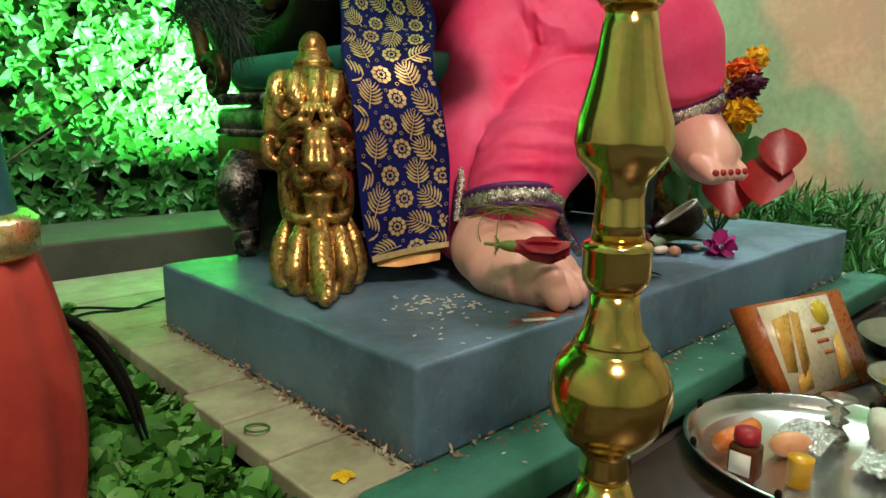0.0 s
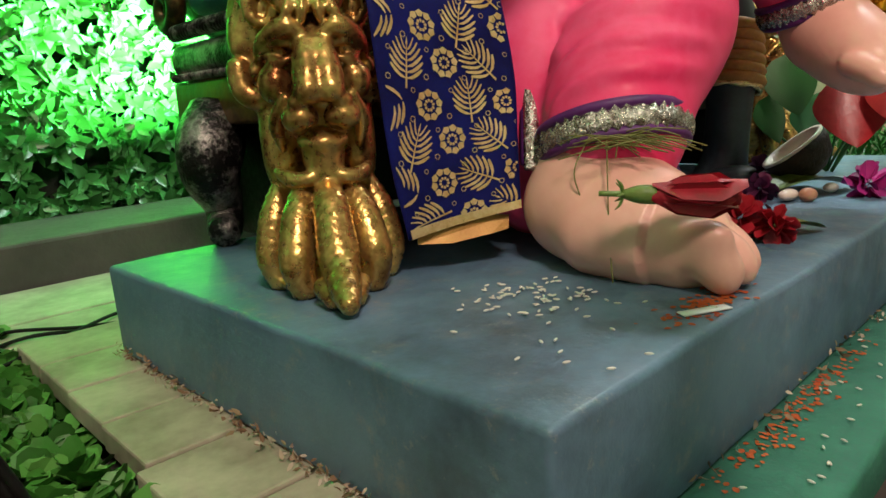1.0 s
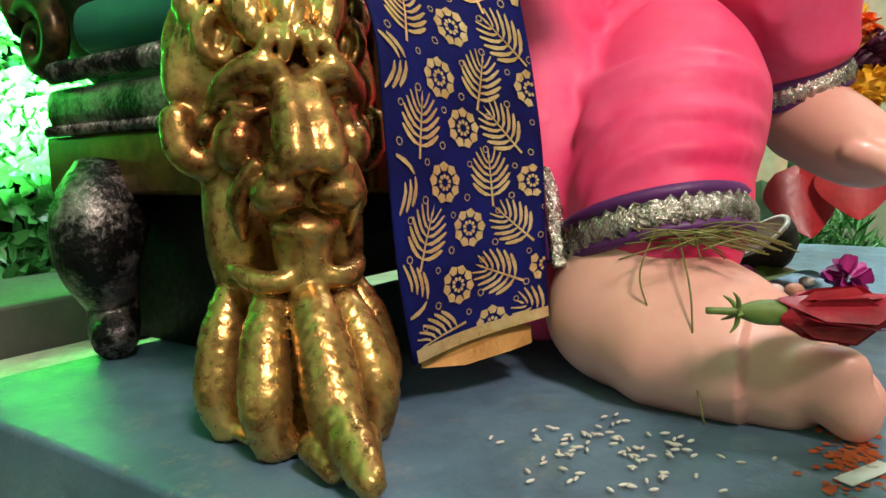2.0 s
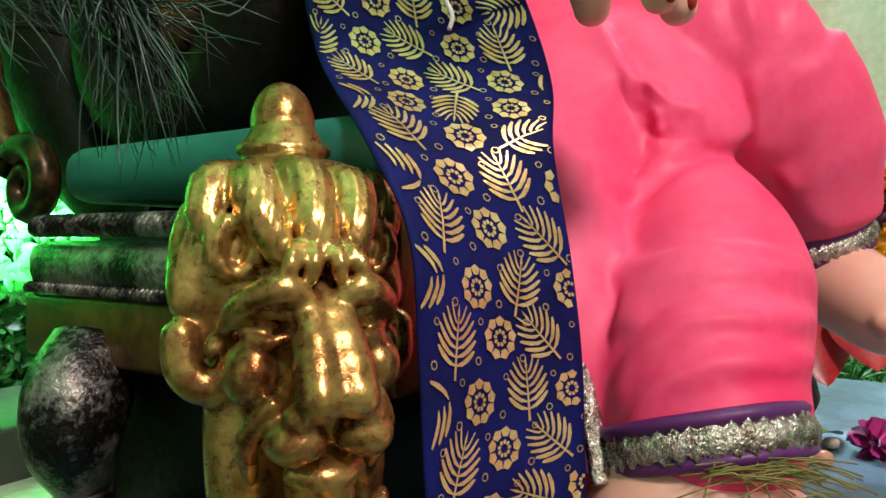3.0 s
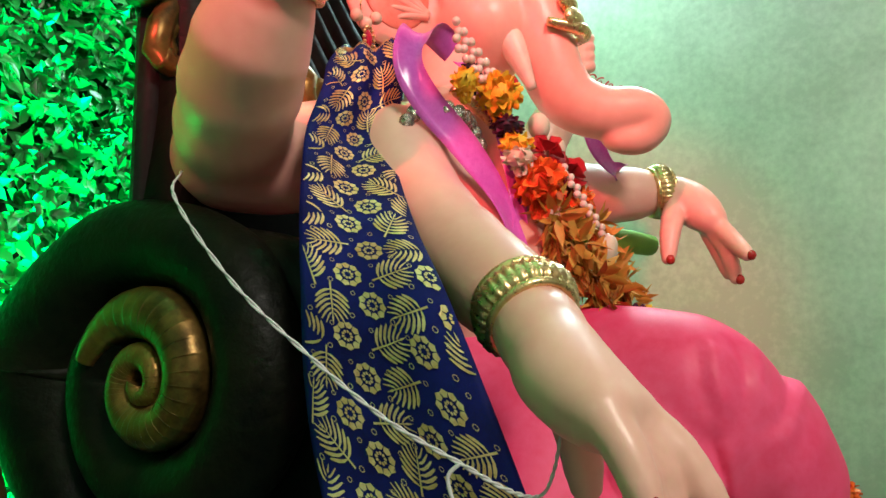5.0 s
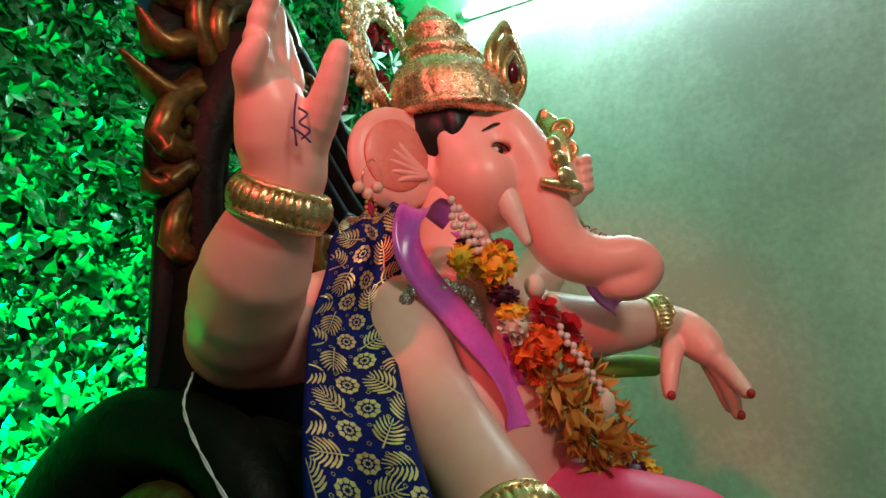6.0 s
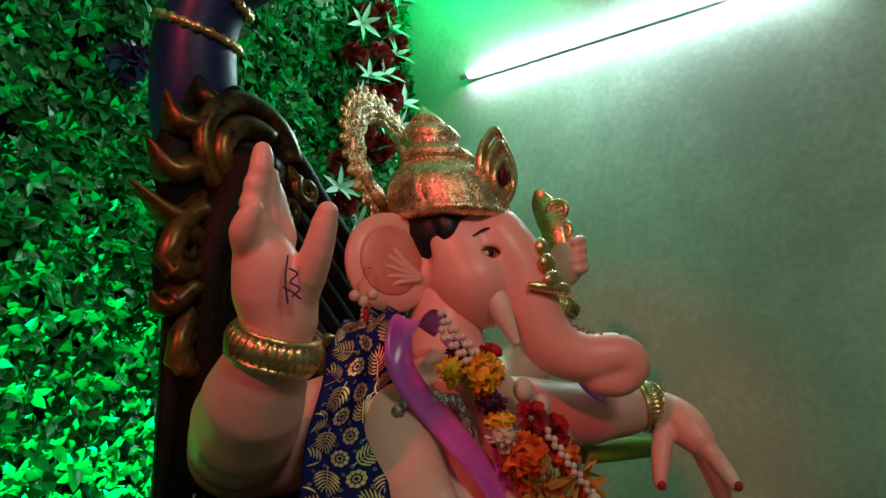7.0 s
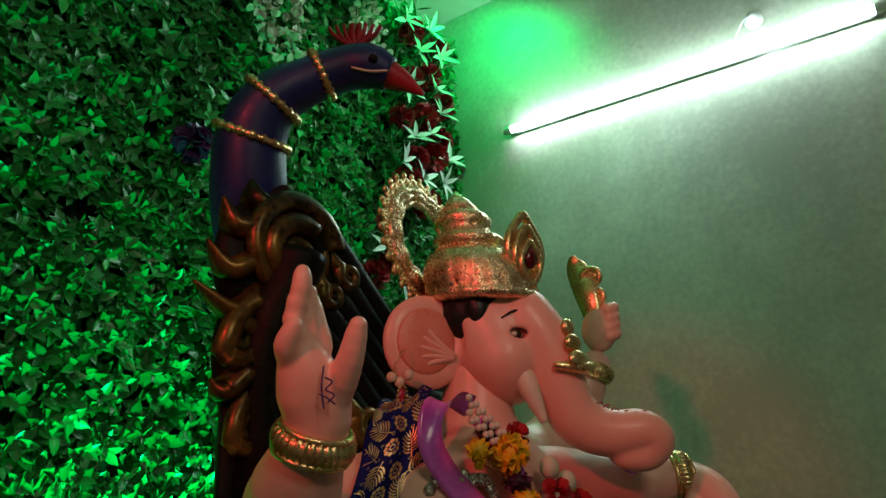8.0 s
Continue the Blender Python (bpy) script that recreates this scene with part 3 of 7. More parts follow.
    B.egg(L(0.002, -0.034, 0.780), (0.022, 0.021, 0.030), (0, 0, turn), 0.0015)
    B.limb([L(0.002 + 0.028 * math.cos(a), -0.030 + 0.026 * math.sin(a), 0.762) for a in np.linspace(0, 6.28, 14)], [0.004], 0.002, n=28)

    def grooves(X, Y, Z):
        """Combed hair on the mane and slanting veins on the blades."""
        a = (X - cx) * s[0] + (Y - cy) * s[1]
        leaf = np.sin(900 * Z + 900 * np.abs((np.abs(a) + 0.008) % 0.026 - 0.013))
        hair = np.sin(900 * a + 8 * np.sin(40 * Z))
        return np.where(Z < 0.525, 0.00055 * leaf, np.where((Z > 0.686) & (Z < 0.75), 0.0007 * hair, 0.0))

    return B.skin(grooves)


lv, lf = lion(1.140, 1.458, -0.5, -0.866)
part("front_leg", (lv, lf), OLD_GOLD, throne, "worn gold lion head leg with clawed foot")
mv = lv.copy()
mv[:, 0] = 2 * 1.675 - mv[:, 0]
part("front_leg", (mv, lf[:, ::-1]), OLD_GOLD, throne, "worn gold lion head leg with clawed foot")

rope = lambda p, q, r, turns: join(*[tube([np.array(p) + (np.array(q) - np.array(p)) * u for u in np.linspace(0, 1, 2)], [r * 0.8], 8, n=4)] + [ring(np.array(p) + (np.array(q) - np.array(p)) * u, np.array(q) - np.array(p) + np.array((0.0, 0.0, 0.5 * np.linalg.norm(np.array(q) - np.array(p)))), r * 0.72, r * 0.42, 5, 10) for u in np.linspace(0.01, 0.99, turns)])
for x0, x1, face in ((1.165, 1.205, 1.165), (2.145, 2.185, 2.185)):
    part("side_rail", box((x0, 1.44, 0.588), (x1, 1.85, 0.650), 0.006), GILT, throne, "dark side rail with rubbed gold")
    part("carved_band", box((x0 - 0.006, 1.44, 0.654), (x1 + 0.006, 1.84, 0.700), 0.016), SILVERED, throne, "carved band with rubbed silver")
    part("rope_trim", rope((face, 1.45, 0.655), (face, 1.84, 0.655), 0.006, 60), SILVERED, throne)
    part("rope_trim", rope((face, 1.47, 0.714), (face, 1.82, 0.714), 0.011, 44), SILVERED, throne)
    xs = (x0 + x1) / 2
    leg = tube([(xs - 0.01, 1.745, 0.61), (xs - 0.028, 1.735, 0.57), (xs - 0.04, 1.725, 0.53), (xs - 0.022, 1.74, 0.48), (xs - 0.03, 1.725, 0.453), (xs - 0.045, 1.70, 0.45)], [0.034, 0.045, 0.040, 0.026, 0.024, 0.020], 14, n=40)
    part("rear_leg", leg, SILVERED, throne, "black scroll leg with rubbed silver")
part("front_rail", box((1.20, 1.42, 0.588), (2.15, 1.46, 0.735), 0.008), GILT, throne)
# black box and sheets stand in for the shade of the open hollow below the seat
part("seat_box", box((1.212, 1.47, 0.55), (2.138, 1.80, 0.72), 0.004), BLACK, throne, "black box standing in for the shade under the seat")
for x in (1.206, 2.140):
    part("side_shade_sheet", box((x, 1.50, 0.432), (x + 0.006, 1.789, 0.587)), BLACK, throne)
part("back_shade_sheet", box((1.19, 1.79, 0.432), (2.16, 1.815, 0.62), 0.004), BLACK, throne)
cush = box((1.192, 1.42, 0.738), (2.15, 1.84, 0.795), 0.024, 4)
part("seat_cushion", cush, TEAL, throne, "teal padded seat cushion")

# spiral arms: a wound shell on each side, with a small volute below
RIM_A = [-100, -60, 0, 45, 90, 135, 180, 270, 360, 405, 450, 540, 630, 720, 810, 900, 1080, 1500]
RIM_R = [0.20, 0.30, 0.36, 0.265, 0.206, 0.196, 0.19, 0.172, 0.158, 0.130, 0.106, 0.088, 0.072, 0.055, 0.043, 0.033, 0.014, 0.0]


def whorl(angles, at, ribs=0.0):
    """A tapering shell tube wound between its own outer rims; at: the centre of its outer face."""
    pts, rad = [], []
    for a in angles:
        o, i = np.interp(a, RIM_A, RIM_R), np.interp(a + 360, RIM_A, RIM_R)
        r = max(0.010, (o - i) / 2) * (0.45 if a < -90 else 1.0)
        c = (o + i) / 2
        r *= min(1.0, 0.25 + (a - angles[0]) / 110.0) * (1 + ribs * math.sin(0.55 * a))
        pts.append((at[0] + 0.75 * r + 0.010, at[1] + c * math.cos(math.radians(a)), at[2] + c * math.sin(math.radians(a))))
        rad.append(r * 1.03)
    return tube(pts, rad, 20, n=max(200, 2 * len(pts)))


for side in (1, -1):
    mx = (lambda p: p) if side == 1 else (lambda p: (2 * 1.675 - p[0], p[1], p[2]))
    outer = whorl([-100, -60, 0, 45, 90, 135, 180, 225, 270, 315, 360, 400], (1.255, 1.802, 0.955))
    arm = join(outer, ball((1.375, 1.815, 0.945), (0.030, 0.22, 0.16), seg=32, rings=20),
        tube([(1.362, 1.575, 0.90), (1.36, 1.595, 0.99), (1.355, 1.655, 1.062), (1.35, 1.745, 1.094)], [0.030, 0.042, 0.046, 0.040], 14, n=30))
    arm = (np.array([mx(p) for p in arm[0]]), arm[1] if side == 1 else [q[::-1] for q in arm[1]])
    a = part("spiral_arm", arm, BRONZE, throne, "dark bronze spiral shell arm")
    h = whorl(list(np.linspace(372, 1080, 240)), (1.236, 1.794, 0.955), 0.012)
    part("gold_scroll", (np.array([mx(p) for p in h[0]]), h[1] if side == 1 else [q[::-1] for q in h[1]]), GILT, a, "rubbed gold inner scroll")
    vol = spiral((1.185, 1.880, 0.757), (0, 1, 0), (0, 0, 1), 0.043, 1.6, 0.017, start=0.6, n=60, shrink=0.9, tail=[(1.20, 2.0, 0.93), (1.192, 1.975, 0.86)])
    part("volute", (np.array([mx(p) for p in vol[0]]), vol[1] if side == 1 else [q[::-1] for q in vol[1]]), GILT, throne, "rubbed gold volute")

part("armrest_pad", tube([(2.02, 1.52, 1.178), (2.11, 1.475, 1.18), (2.20, 1.44, 1.178)], [0.022, 0.024, 0.022], 14, n=16), surface("lime_cloth", (0.20, 0.32, 0.02), (0.30, 0.44, 0.04), 0.6), throne, "lime green armrest pad")
for x in (1.365, 1.955):
    part("arm_panel", box((x, 1.57, 0.735), (x + 0.03, 1.86, 1.06), 0.012), BLACK, throne, "black panel behind the spiral")
# backrest: feather ribs that run down from the carved crest
part("back_panel", box((1.30, 1.865, 0.70), (2.05, 1.905, 1.50), 0.02), BLACK, throne, "black backrest panel")
ribs = []
for i in range(8):
    o = -0.052 * i
    ribs.append(tube([(1.42, 1.850, 1.80 + o), (1.52, 1.848, 1.725 + o), (1.62, 1.85, 1.64 + o), (1.72, 1.852, 1.57 + o), (1.86, 1.855, 1.54 + o)], [0.022, 0.026, 0.024, 0.022, 0.02], 10, n=24))
for r in ribs:
    part("rib", r, BLACK, throne)
crest = [
    spiral((1.412, 1.822, 1.725), (1, 0, 0), (0, 0, 1), 0.098, 1.0, 0.026, start=0.2, n=70, shrink=0.25),
    spiral((1.405, 1.812, 1.712), (1, 0, 0), (0, 0, 1), 0.064, 1.3, 0.024, start=0.9, n=60, shrink=0.7),
    spiral((1.418, 1.80, 1.690), (1, 0, 0), (0, 0, 1), 0.028, 1.4, 0.013, start=0.0, n=40, shrink=0.9),
]
for r in crest:
    part("crest_scroll", r, GILT, throne, "dark carved scroll with rubbed gold")
part("crest_body", join(ball((1.392, 1.875, 1.70), (0.112, 0.045, 0.135), seg=28, rings=18), ball((1.36, 1.875, 1.54), (0.07, 0.04, 0.12), seg=24, rings=16)), BRONZE, throne, "dark carved crest")
part("post", tube([(1.36, 1.87, 0.76), (1.33, 1.87, 1.05), (1.35, 1.87, 1.3), (1.345, 1.87, 1.5), (1.40, 1.86, 1.68)], [0.06, 0.055, 0.055, 0.062, 0.10], 16, n=50, flat=0.6), BRONZE, throne)
for c, r, st, tl in (((1.315, 1.832, 1.555), 0.040, 3.6, [(1.40, 1.845, 1.66), (1.33, 1.84, 1.63)]), ((1.337, 1.835, 1.41), 0.034, 3.6, [(1.39, 1.845, 1.50), (1.33, 1.84, 1.47)]), ((1.545, 1.815, 1.70), 0.028, 2.6, [(1.49, 1.83, 1.80), (1.50, 1.825, 1.73)]), ((1.50, 1.812, 1.655), 0.026, 2.6, [(1.46, 1.83, 1.75), (1.465, 1.825, 1.69)]), ((1.60, 1.815, 1.415), 0.04, 2.6, [(1.52, 1.84, 1.52), (1.54, 1.83, 1.46)])):
    part("leaf_scroll", spiral(c, (1, 0, 0), (0, 0, 1), r, 1.5, r * 0.5, start=st, n=50, shrink=0.88, tail=tl), GILT, throne)
for p, q, t in (((1.34, 1.855, 1.62), (1.30, 1.855, 1.605), (1.232, 1.858, 1.645)), ((1.33, 1.855, 1.69), (1.29, 1.855, 1.675), (1.252, 1.858, 1.72)), ((1.33, 1.85, 1.75), (1.295, 1.85, 1.755), (1.272, 1.85, 1.80)), ((1.36, 1.85, 1.79), (1.335, 1.85, 1.815), (1.33, 1.85, 1.85)), ((1.40, 1.85, 1.81), (1.40, 1.85, 1.84), (1.42, 1.85, 1.862)), ((1.33, 1.855, 1.50), (1.295, 1.855, 1.47), (1.275, 1.858, 1.49))):
    part("acanthus_tip", tube([p, q, t], [0.046, 0.032, 0.004], 10, n=16, flat=0.55), GILT, throne)
neck = part("peacock_neck", tube([(1.429, 1.989, 1.698), (1.404, 1.971, 1.771), (1.381, 1.951, 1.843), (1.365, 1.928, 1.934), (1.374, 1.884, 2.001), (1.414, 1.825, 2.043), (1.459, 1.768, 2.071), (1.488, 1.727, 2.074), (1.515, 1.698, 2.058)], [0.068, 0.072, 0.074, 0.069, 0.058, 0.047, 0.045, 0.045, 0.034], 24, n=80), PEACOCK_BLUE, throne, "deep blue painted peacock neck and head")
part("beak", tube([(1.511, 1.702, 2.060), (1.535, 1.678, 2.043), (1.563, 1.651, 2.017)], [0.030, 0.020, 0.004], 12, n=16), CRIMSON, neck, "dull red beak")
for c, ax, r in (((1.365, 1.927, 1.936), (0.007, -0.447, 0.894), 0.0705), ((1.375, 1.880, 2.005), (0.286, -0.622, 0.729), 0.0590), ((1.431, 1.804, 2.057), (0.549, -0.727, 0.412), 0.0470)):
    part("neck_ring", ring(c, ax, r, 0.008, 8, 60, 0.35, 40), GOLD, neck, "gold beaded neck ring")
for k in np.linspace(-1.6, 1.6, 8):
    part("crest_feather", tube([(1.466, 1.748, 2.111), (1.464 + 0.014 * k, 1.746 - 0.020 * k, 2.139), (1.459 + 0.019 * k, 1.741 - 0.027 * k, 2.164 - 0.003 * k * k)], [0.006, 0.010, 0.008], 6, n=8, flat=0.4), CRIMSON, neck, "red crest feather")
for c in ((1.460, 1.693, 2.066), (1.516, 1.745, 2.113)):
    part("eye", ball(c, (0.010, 0.010, 0.009)), BLACK, neck)
part("eye_stripe", join(tube([(1.432, 1.734, 2.073), (1.449, 1.713, 2.083), (1.466, 1.691, 2.079)], [0.003], 6, flat=0.5), tube([(1.437, 1.729, 2.049), (1.461, 1.702, 2.042), (1.487, 1.681, 2.047)], [0.004], 6, flat=0.5)), IVORY, neck)
# the carved crest leans out from its post
for ob in throne.children:
    if ob.name.split(".")[0] in ("crest_scroll", "crest_body", "leaf_scroll", "acanthus_tip"):
        ob.location += Vector((-0.010, 0.012, -0.032))

# ---- the seated statue: one mesh ----
pieces = []


def add(piece, mat):
    pieces.append((np.asarray(piece[0], float), piece[1], mat))


def finger(B, pts, r, k=0.006):
    B.limb(pts, r, k, n=7)


# body and arms
B = Blend(0.006)
B.egg((1.70, 1.64, 1.10), (0.20, 0.15, 0.24), k=0.05).egg((1.71, 1.575, 1.06), (0.165, 0.115, 0.17), k=0.06).egg((1.70, 1.63, 1.28), (0.165, 0.10, 0.095), k=0.05)
B.limb([(1.70, 1.65, 1.30), (1.71, 1.65, 1.46)], [0.09, 0.062], 0.04)
B.limb([(1.525, 1.649, 1.265), (1.469, 1.567, 1.156), (1.393, 1.454, 1.070), (1.342, 1.381, 1.026)], [0.056, 0.054, 0.046, 0.036], 0.03)
B.limb([(1.57, 1.71, 1.285), (1.46, 1.765, 1.245), (1.369, 1.794, 1.234)], [0.068, 0.066, 0.064], 0.03)
B.limb([(1.369, 1.794, 1.234), (1.254, 1.649, 1.287), (1.219, 1.576, 1.355)], [0.066, 0.060, 0.035], 0.02)
B.limb([(1.86, 1.64, 1.27), (1.98, 1.52, 1.255), (2.075, 1.385, 1.265)], [0.066, 0.056, 0.036], 0.03)
B.limb([(1.86, 1.69, 1.29), (2.06, 1.74, 1.31), (2.15, 1.68, 1.38), (2.185, 1.61, 1.52)], [0.065, 0.06, 0.055, 0.037], 0.03)
add(B.skin(), SKIN)

# lowered near hand
B = Blend(0.003)
B.limb([(1.342, 1.381, 1.026), (1.285, 1.325, 0.972), (1.262, 1.290, 0.945)], [0.038, 0.036, 0.028], 0.012)
B.limb([(1.275, 1.33, 0.975), (1.246, 1.288, 0.950)], [0.030, 0.020], 0.015)
B.limb([(1.29, 1.33, 0.975), (1.284, 1.278, 0.945)], [0.030, 0.022], 0.015)
finger(B, [(1.242, 1.285, 0.948), (1.236, 1.268, 0.924), (1.231, 1.255, 0.895)], [0.0145, 0.014, 0.0115])
finger(B, [(1.256, 1.283, 0.943), (1.254, 1.264, 0.905), (1.256, 1.256, 0.856)], [0.0155, 0.0145, 0.0115])
finger(B, [(1.270, 1.280, 0.943), (1.274, 1.256, 0.904), (1.279, 1.250, 0.855)], [0.016, 0.015, 0.0125])
finger(B, [(1.285, 1.275, 0.945), (1.290, 1.245, 0.918), (1.290, 1.220, 0.880)], [0.016, 0.015, 0.0125])
finger(B, [(1.300, 1.338, 0.965), (1.315, 1.328, 0.925), (1.322, 1.324, 0.880)], [0.020, 0.018, 0.014])
add(B.skin(), SKIN)
for c in ((1.2235, 1.2475, 0.893), (1.2495, 1.2475, 0.855), (1.274, 1.241, 0.856), (1.285, 1.2115, 0.881)):
    add(ball(c, (0.0050, 0.0042, 0.0070)), NAIL)

# raised near hand, palm open to the front
B = Blend(0.0026)
B.limb([(1.221, 1.577, 1.345), (1.212, 1.566, 1.381), (1.190, 1.555, 1.424), (1.177, 1.551, 1.460)], [0.0330, 0.0319, 0.0296, 0.0216], 0.02)
B.limb([(1.182, 1.564, 1.412), (1.164, 1.556, 1.452)], [0.0228, 0.0148], 0.02)
B.limb([(1.220, 1.550, 1.386), (1.218, 1.536, 1.424)], [0.0251, 0.0205], 0.02)
finger(B, [(1.160, 1.556, 1.451), (1.142, 1.544, 1.467), (1.140, 1.529, 1.488)], [0.0142, 0.0137, 0.0103])
finger(B, [(1.167, 1.548, 1.460), (1.152, 1.544, 1.499), (1.152, 1.532, 1.536), (1.152, 1.531, 1.556)], [0.0148, 0.0125, 0.0114, 0.0097])
finger(B, [(1.181, 1.545, 1.466), (1.175, 1.543, 1.502), (1.173, 1.540, 1.536)], [0.0137, 0.0114, 0.0091])
finger(B, [(1.196, 1.539, 1.468), (1.193, 1.544, 1.494), (1.188, 1.549, 1.529)], [0.0125, 0.0103, 0.0080])
finger(B, [(1.213, 1.528, 1.415), (1.203, 1.498, 1.450), (1.198, 1.480, 1.489)], [0.0205, 0.0154, 0.0114])
add(B.skin(), SKIN)
INK = surface("violet_ink", (0.05, 0.02, 0.12), (0.09, 0.04, 0.18), 0.5)
for ink in ([(1.169, 1.508, 1.441), (1.169, 1.511, 1.415), (1.174, 1.512, 1.391)],
        [(1.170, 1.507, 1.427), (1.178, 1.503, 1.422), (1.173, 1.508, 1.413), (1.182, 1.503, 1.407), (1.177, 1.509, 1.398)],
        [(1.167, 1.513, 1.408), (1.176, 1.508, 1.403), (1.185, 1.504, 1.396)]):
    add(tube(ink, [0.0011], 6, n=18), INK)

# far hands
B = Blend(0.004)
B.limb([(2.075, 1.385, 1.262), (2.068, 1.335, 1.235), (2.05, 1.30, 1.20)], [0.036, 0.036, 0.028], 0.015)
finger(B, [(2.045, 1.36, 1.225), (2.01, 1.365, 1.175), (1.992, 1.367, 1.128)], [0.021, 0.017, 0.012])
finger(B, [(2.05, 1.295, 1.195), (2.03, 1.262, 1.155), (2.002, 1.240, 1.128)], [0.018, 0.015, 0.012])
finger(B, [(2.06, 1.30, 1.19), (2.045, 1.275, 1.14), (2.035, 1.262, 1.09)], [0.017, 0.014, 0.011])
finger(B, [(2.075, 1.31, 1.19), (2.07, 1.29, 1.14), (2.05, 1.275, 1.10)], [0.017, 0.014, 0.011])
B.egg((2.195, 1.595, 1.605), (0.034, 0.045, 0.055), k=0.02)
for i in range(4):
    finger(B, [(2.215, 1.60, 1.655 - 0.02 * i), (2.205, 1.555, 1.66 - 0.022 * i), (2.18, 1.56, 1.65 - 0.022 * i)], [0.014, 0.013, 0.011])
add(B.skin(), SKIN)
for c in ((1.984, 1.362, 1.125), (1.996, 1.233, 1.126), (2.03, 1.256, 1.088)):
    add(ball(c, (0.008, 0.008, 0.009)), NAIL)
gadget = join(tube([(2.19, 1.60, 1.60), (2.20, 1.62, 1.70), (2.225, 1.655, 1.78), (2.215, 1.66, 1.815)], [0.016, 0.034, 0.030, 0.008], 14, n=30, flat=0.45), spiral((2.205, 1.605, 1.745), (0, 1, 0), (0, 0, 1), 0.028, 1.8, 0.009, n=40), spiral((2.205, 1.60, 1.69), (0, 1, 0), (0, 0, 1), 0.024, 1.8, 0.008, start=2.0, n=40))
add(gadget, GOLD)

# head, trunk and ears
B = Blend(0.0042)
B.egg((1.722, 1.638, 1.560), (0.090, 0.102, 0.102), k=0.03).egg((1.728, 1.588, 1.495), (0.078, 0.076, 0.085), k=0.04)
B.limb([(1.735, 1.550, 1.575), (1.752, 1.515, 1.51), (1.761, 1.498, 1.437), (1.781, 1.474, 1.378), (1.814, 1.428, 1.354), (1.843, 1.383, 1.358), (1.860, 1.362, 1.342), (1.850, 1.378, 1.316), (1.825, 1.410, 1.312)], [0.056, 0.051, 0.047, 0.043, 0.039, 0.035, 0.030, 0.025, 0.021], 0.012, n=24)
B.egg((1.690, 1.580, 1.490), (0.045, 0.05, 0.045), k=0.03)
for q, cx in ((1, 1.607), (-1, 1.835)):
    B.egg((cx, 1.692, 1.530), (0.086, 0.022, 0.090), (0, 0, -30 * q), 0.012)
    B.egg((cx - 0.014 * q, 1.666, 1.535), (0.064, 0.022, 0.068), (0, 0, -30 * q), 0.012, True)
    for i in range(4):
        a = -0.9 + 0.5 * i
        B.limb([(cx + 0.035 * q, 1.672, 1.495), (cx + q * (0.03 - 0.06 * math.cos(a)), 1.690, 1.51 + 0.05 * math.sin(a))], [0.008, 0.004], 0.008)
B.egg((1.689, 1.538, 1.537), (0.020, 0.016, 0.010), (0, 0, -25), 0.008, True)
add(B.skin(), SKIN)
BROW = surface("brow_paint", (0.01, 0.006, 0.005), (0.03, 0.015, 0.012), 0.5)
INNER_EAR = surface("inner_ear_paint", (0.66, 0.17, 0.12), (0.78, 0.30, 0.22), 0.4)
add(ball((1.594, 1.681, 1.530), (0.058, 0.006, 0.062), Euler((0, 0, radians(-30))).to_matrix(), 20, 14), INNER_EAR)
for i in range(5):
    a = -1.0 + 0.5 * i
    add(tube([(1.640, 1.652, 1.50), (1.612 - 0.02 * math.cos(a), 1.668 + 0.01 * math.cos(a), 1.515 + 0.03 * math.sin(a)), (1.618 - 0.052 * math.cos(a), 1.668 + 0.03 * math.cos(a), 1.525 + 0.052 * math.sin(a))], [0.007, 0.005, 0.001], 8, n=14), SKIN)
ET = Euler((0, 0, radians(-25))).to_matrix()
add(ball((1.692, 1.5465, 1.537), (0.016, 0.010, 0.0075), ET), IVORY)
add(ball((1.6905, 1.5395, 1.537), (0.0072, 0.004, 0.0066), ET), BROW)
for dz, r0, pts in ((0.0, 0.0018, [(1.662, 1.561, 1.549), (1.672, 1.548, 1.5555), (1.688, 1.540, 1.553), (1.702, 1.537, 1.544)]), (0.0, 0.0012, [(1.664, 1.558, 1.543), (1.676, 1.546, 1.538), (1.692, 1.539, 1.538)]), (0.0, 0.0025, [(1.655, 1.565, 1.574), (1.668, 1.548, 1.586), (1.690, 1.536, 1.588), (1.704, 1.535, 1.584)])):
    add(tube([np.array(p) + (0.007, -0.008, -0.008) for p in pts], [r0 * 0.6, r0, r0 * 0.5], 6, n=18), BROW)
add(tube([(1.698, 1.548, 1.478), (1.700, 1.530, 1.44), (1.708, 1.506, 1.376)], [0.023, 0.020, 0.007], 14, n=20), IVORY)
add(ring((1.698, 1.550, 1.480), (0.05, -0.5, -1), 0.022, 0.006, 8, 24), CRIMSON)
hair = Blend(0.0045)
hair.egg((1.720, 1.652, 1.588), (0.094, 0.102, 0.082), k=0.01).limb([(1.652, 1.606, 1.60), (1.652, 1.600, 1.578), (1.648, 1.604, 1.560)], [0.018, 0.012, 0.005], 0.012)
add(hair.skin(), HAIR)

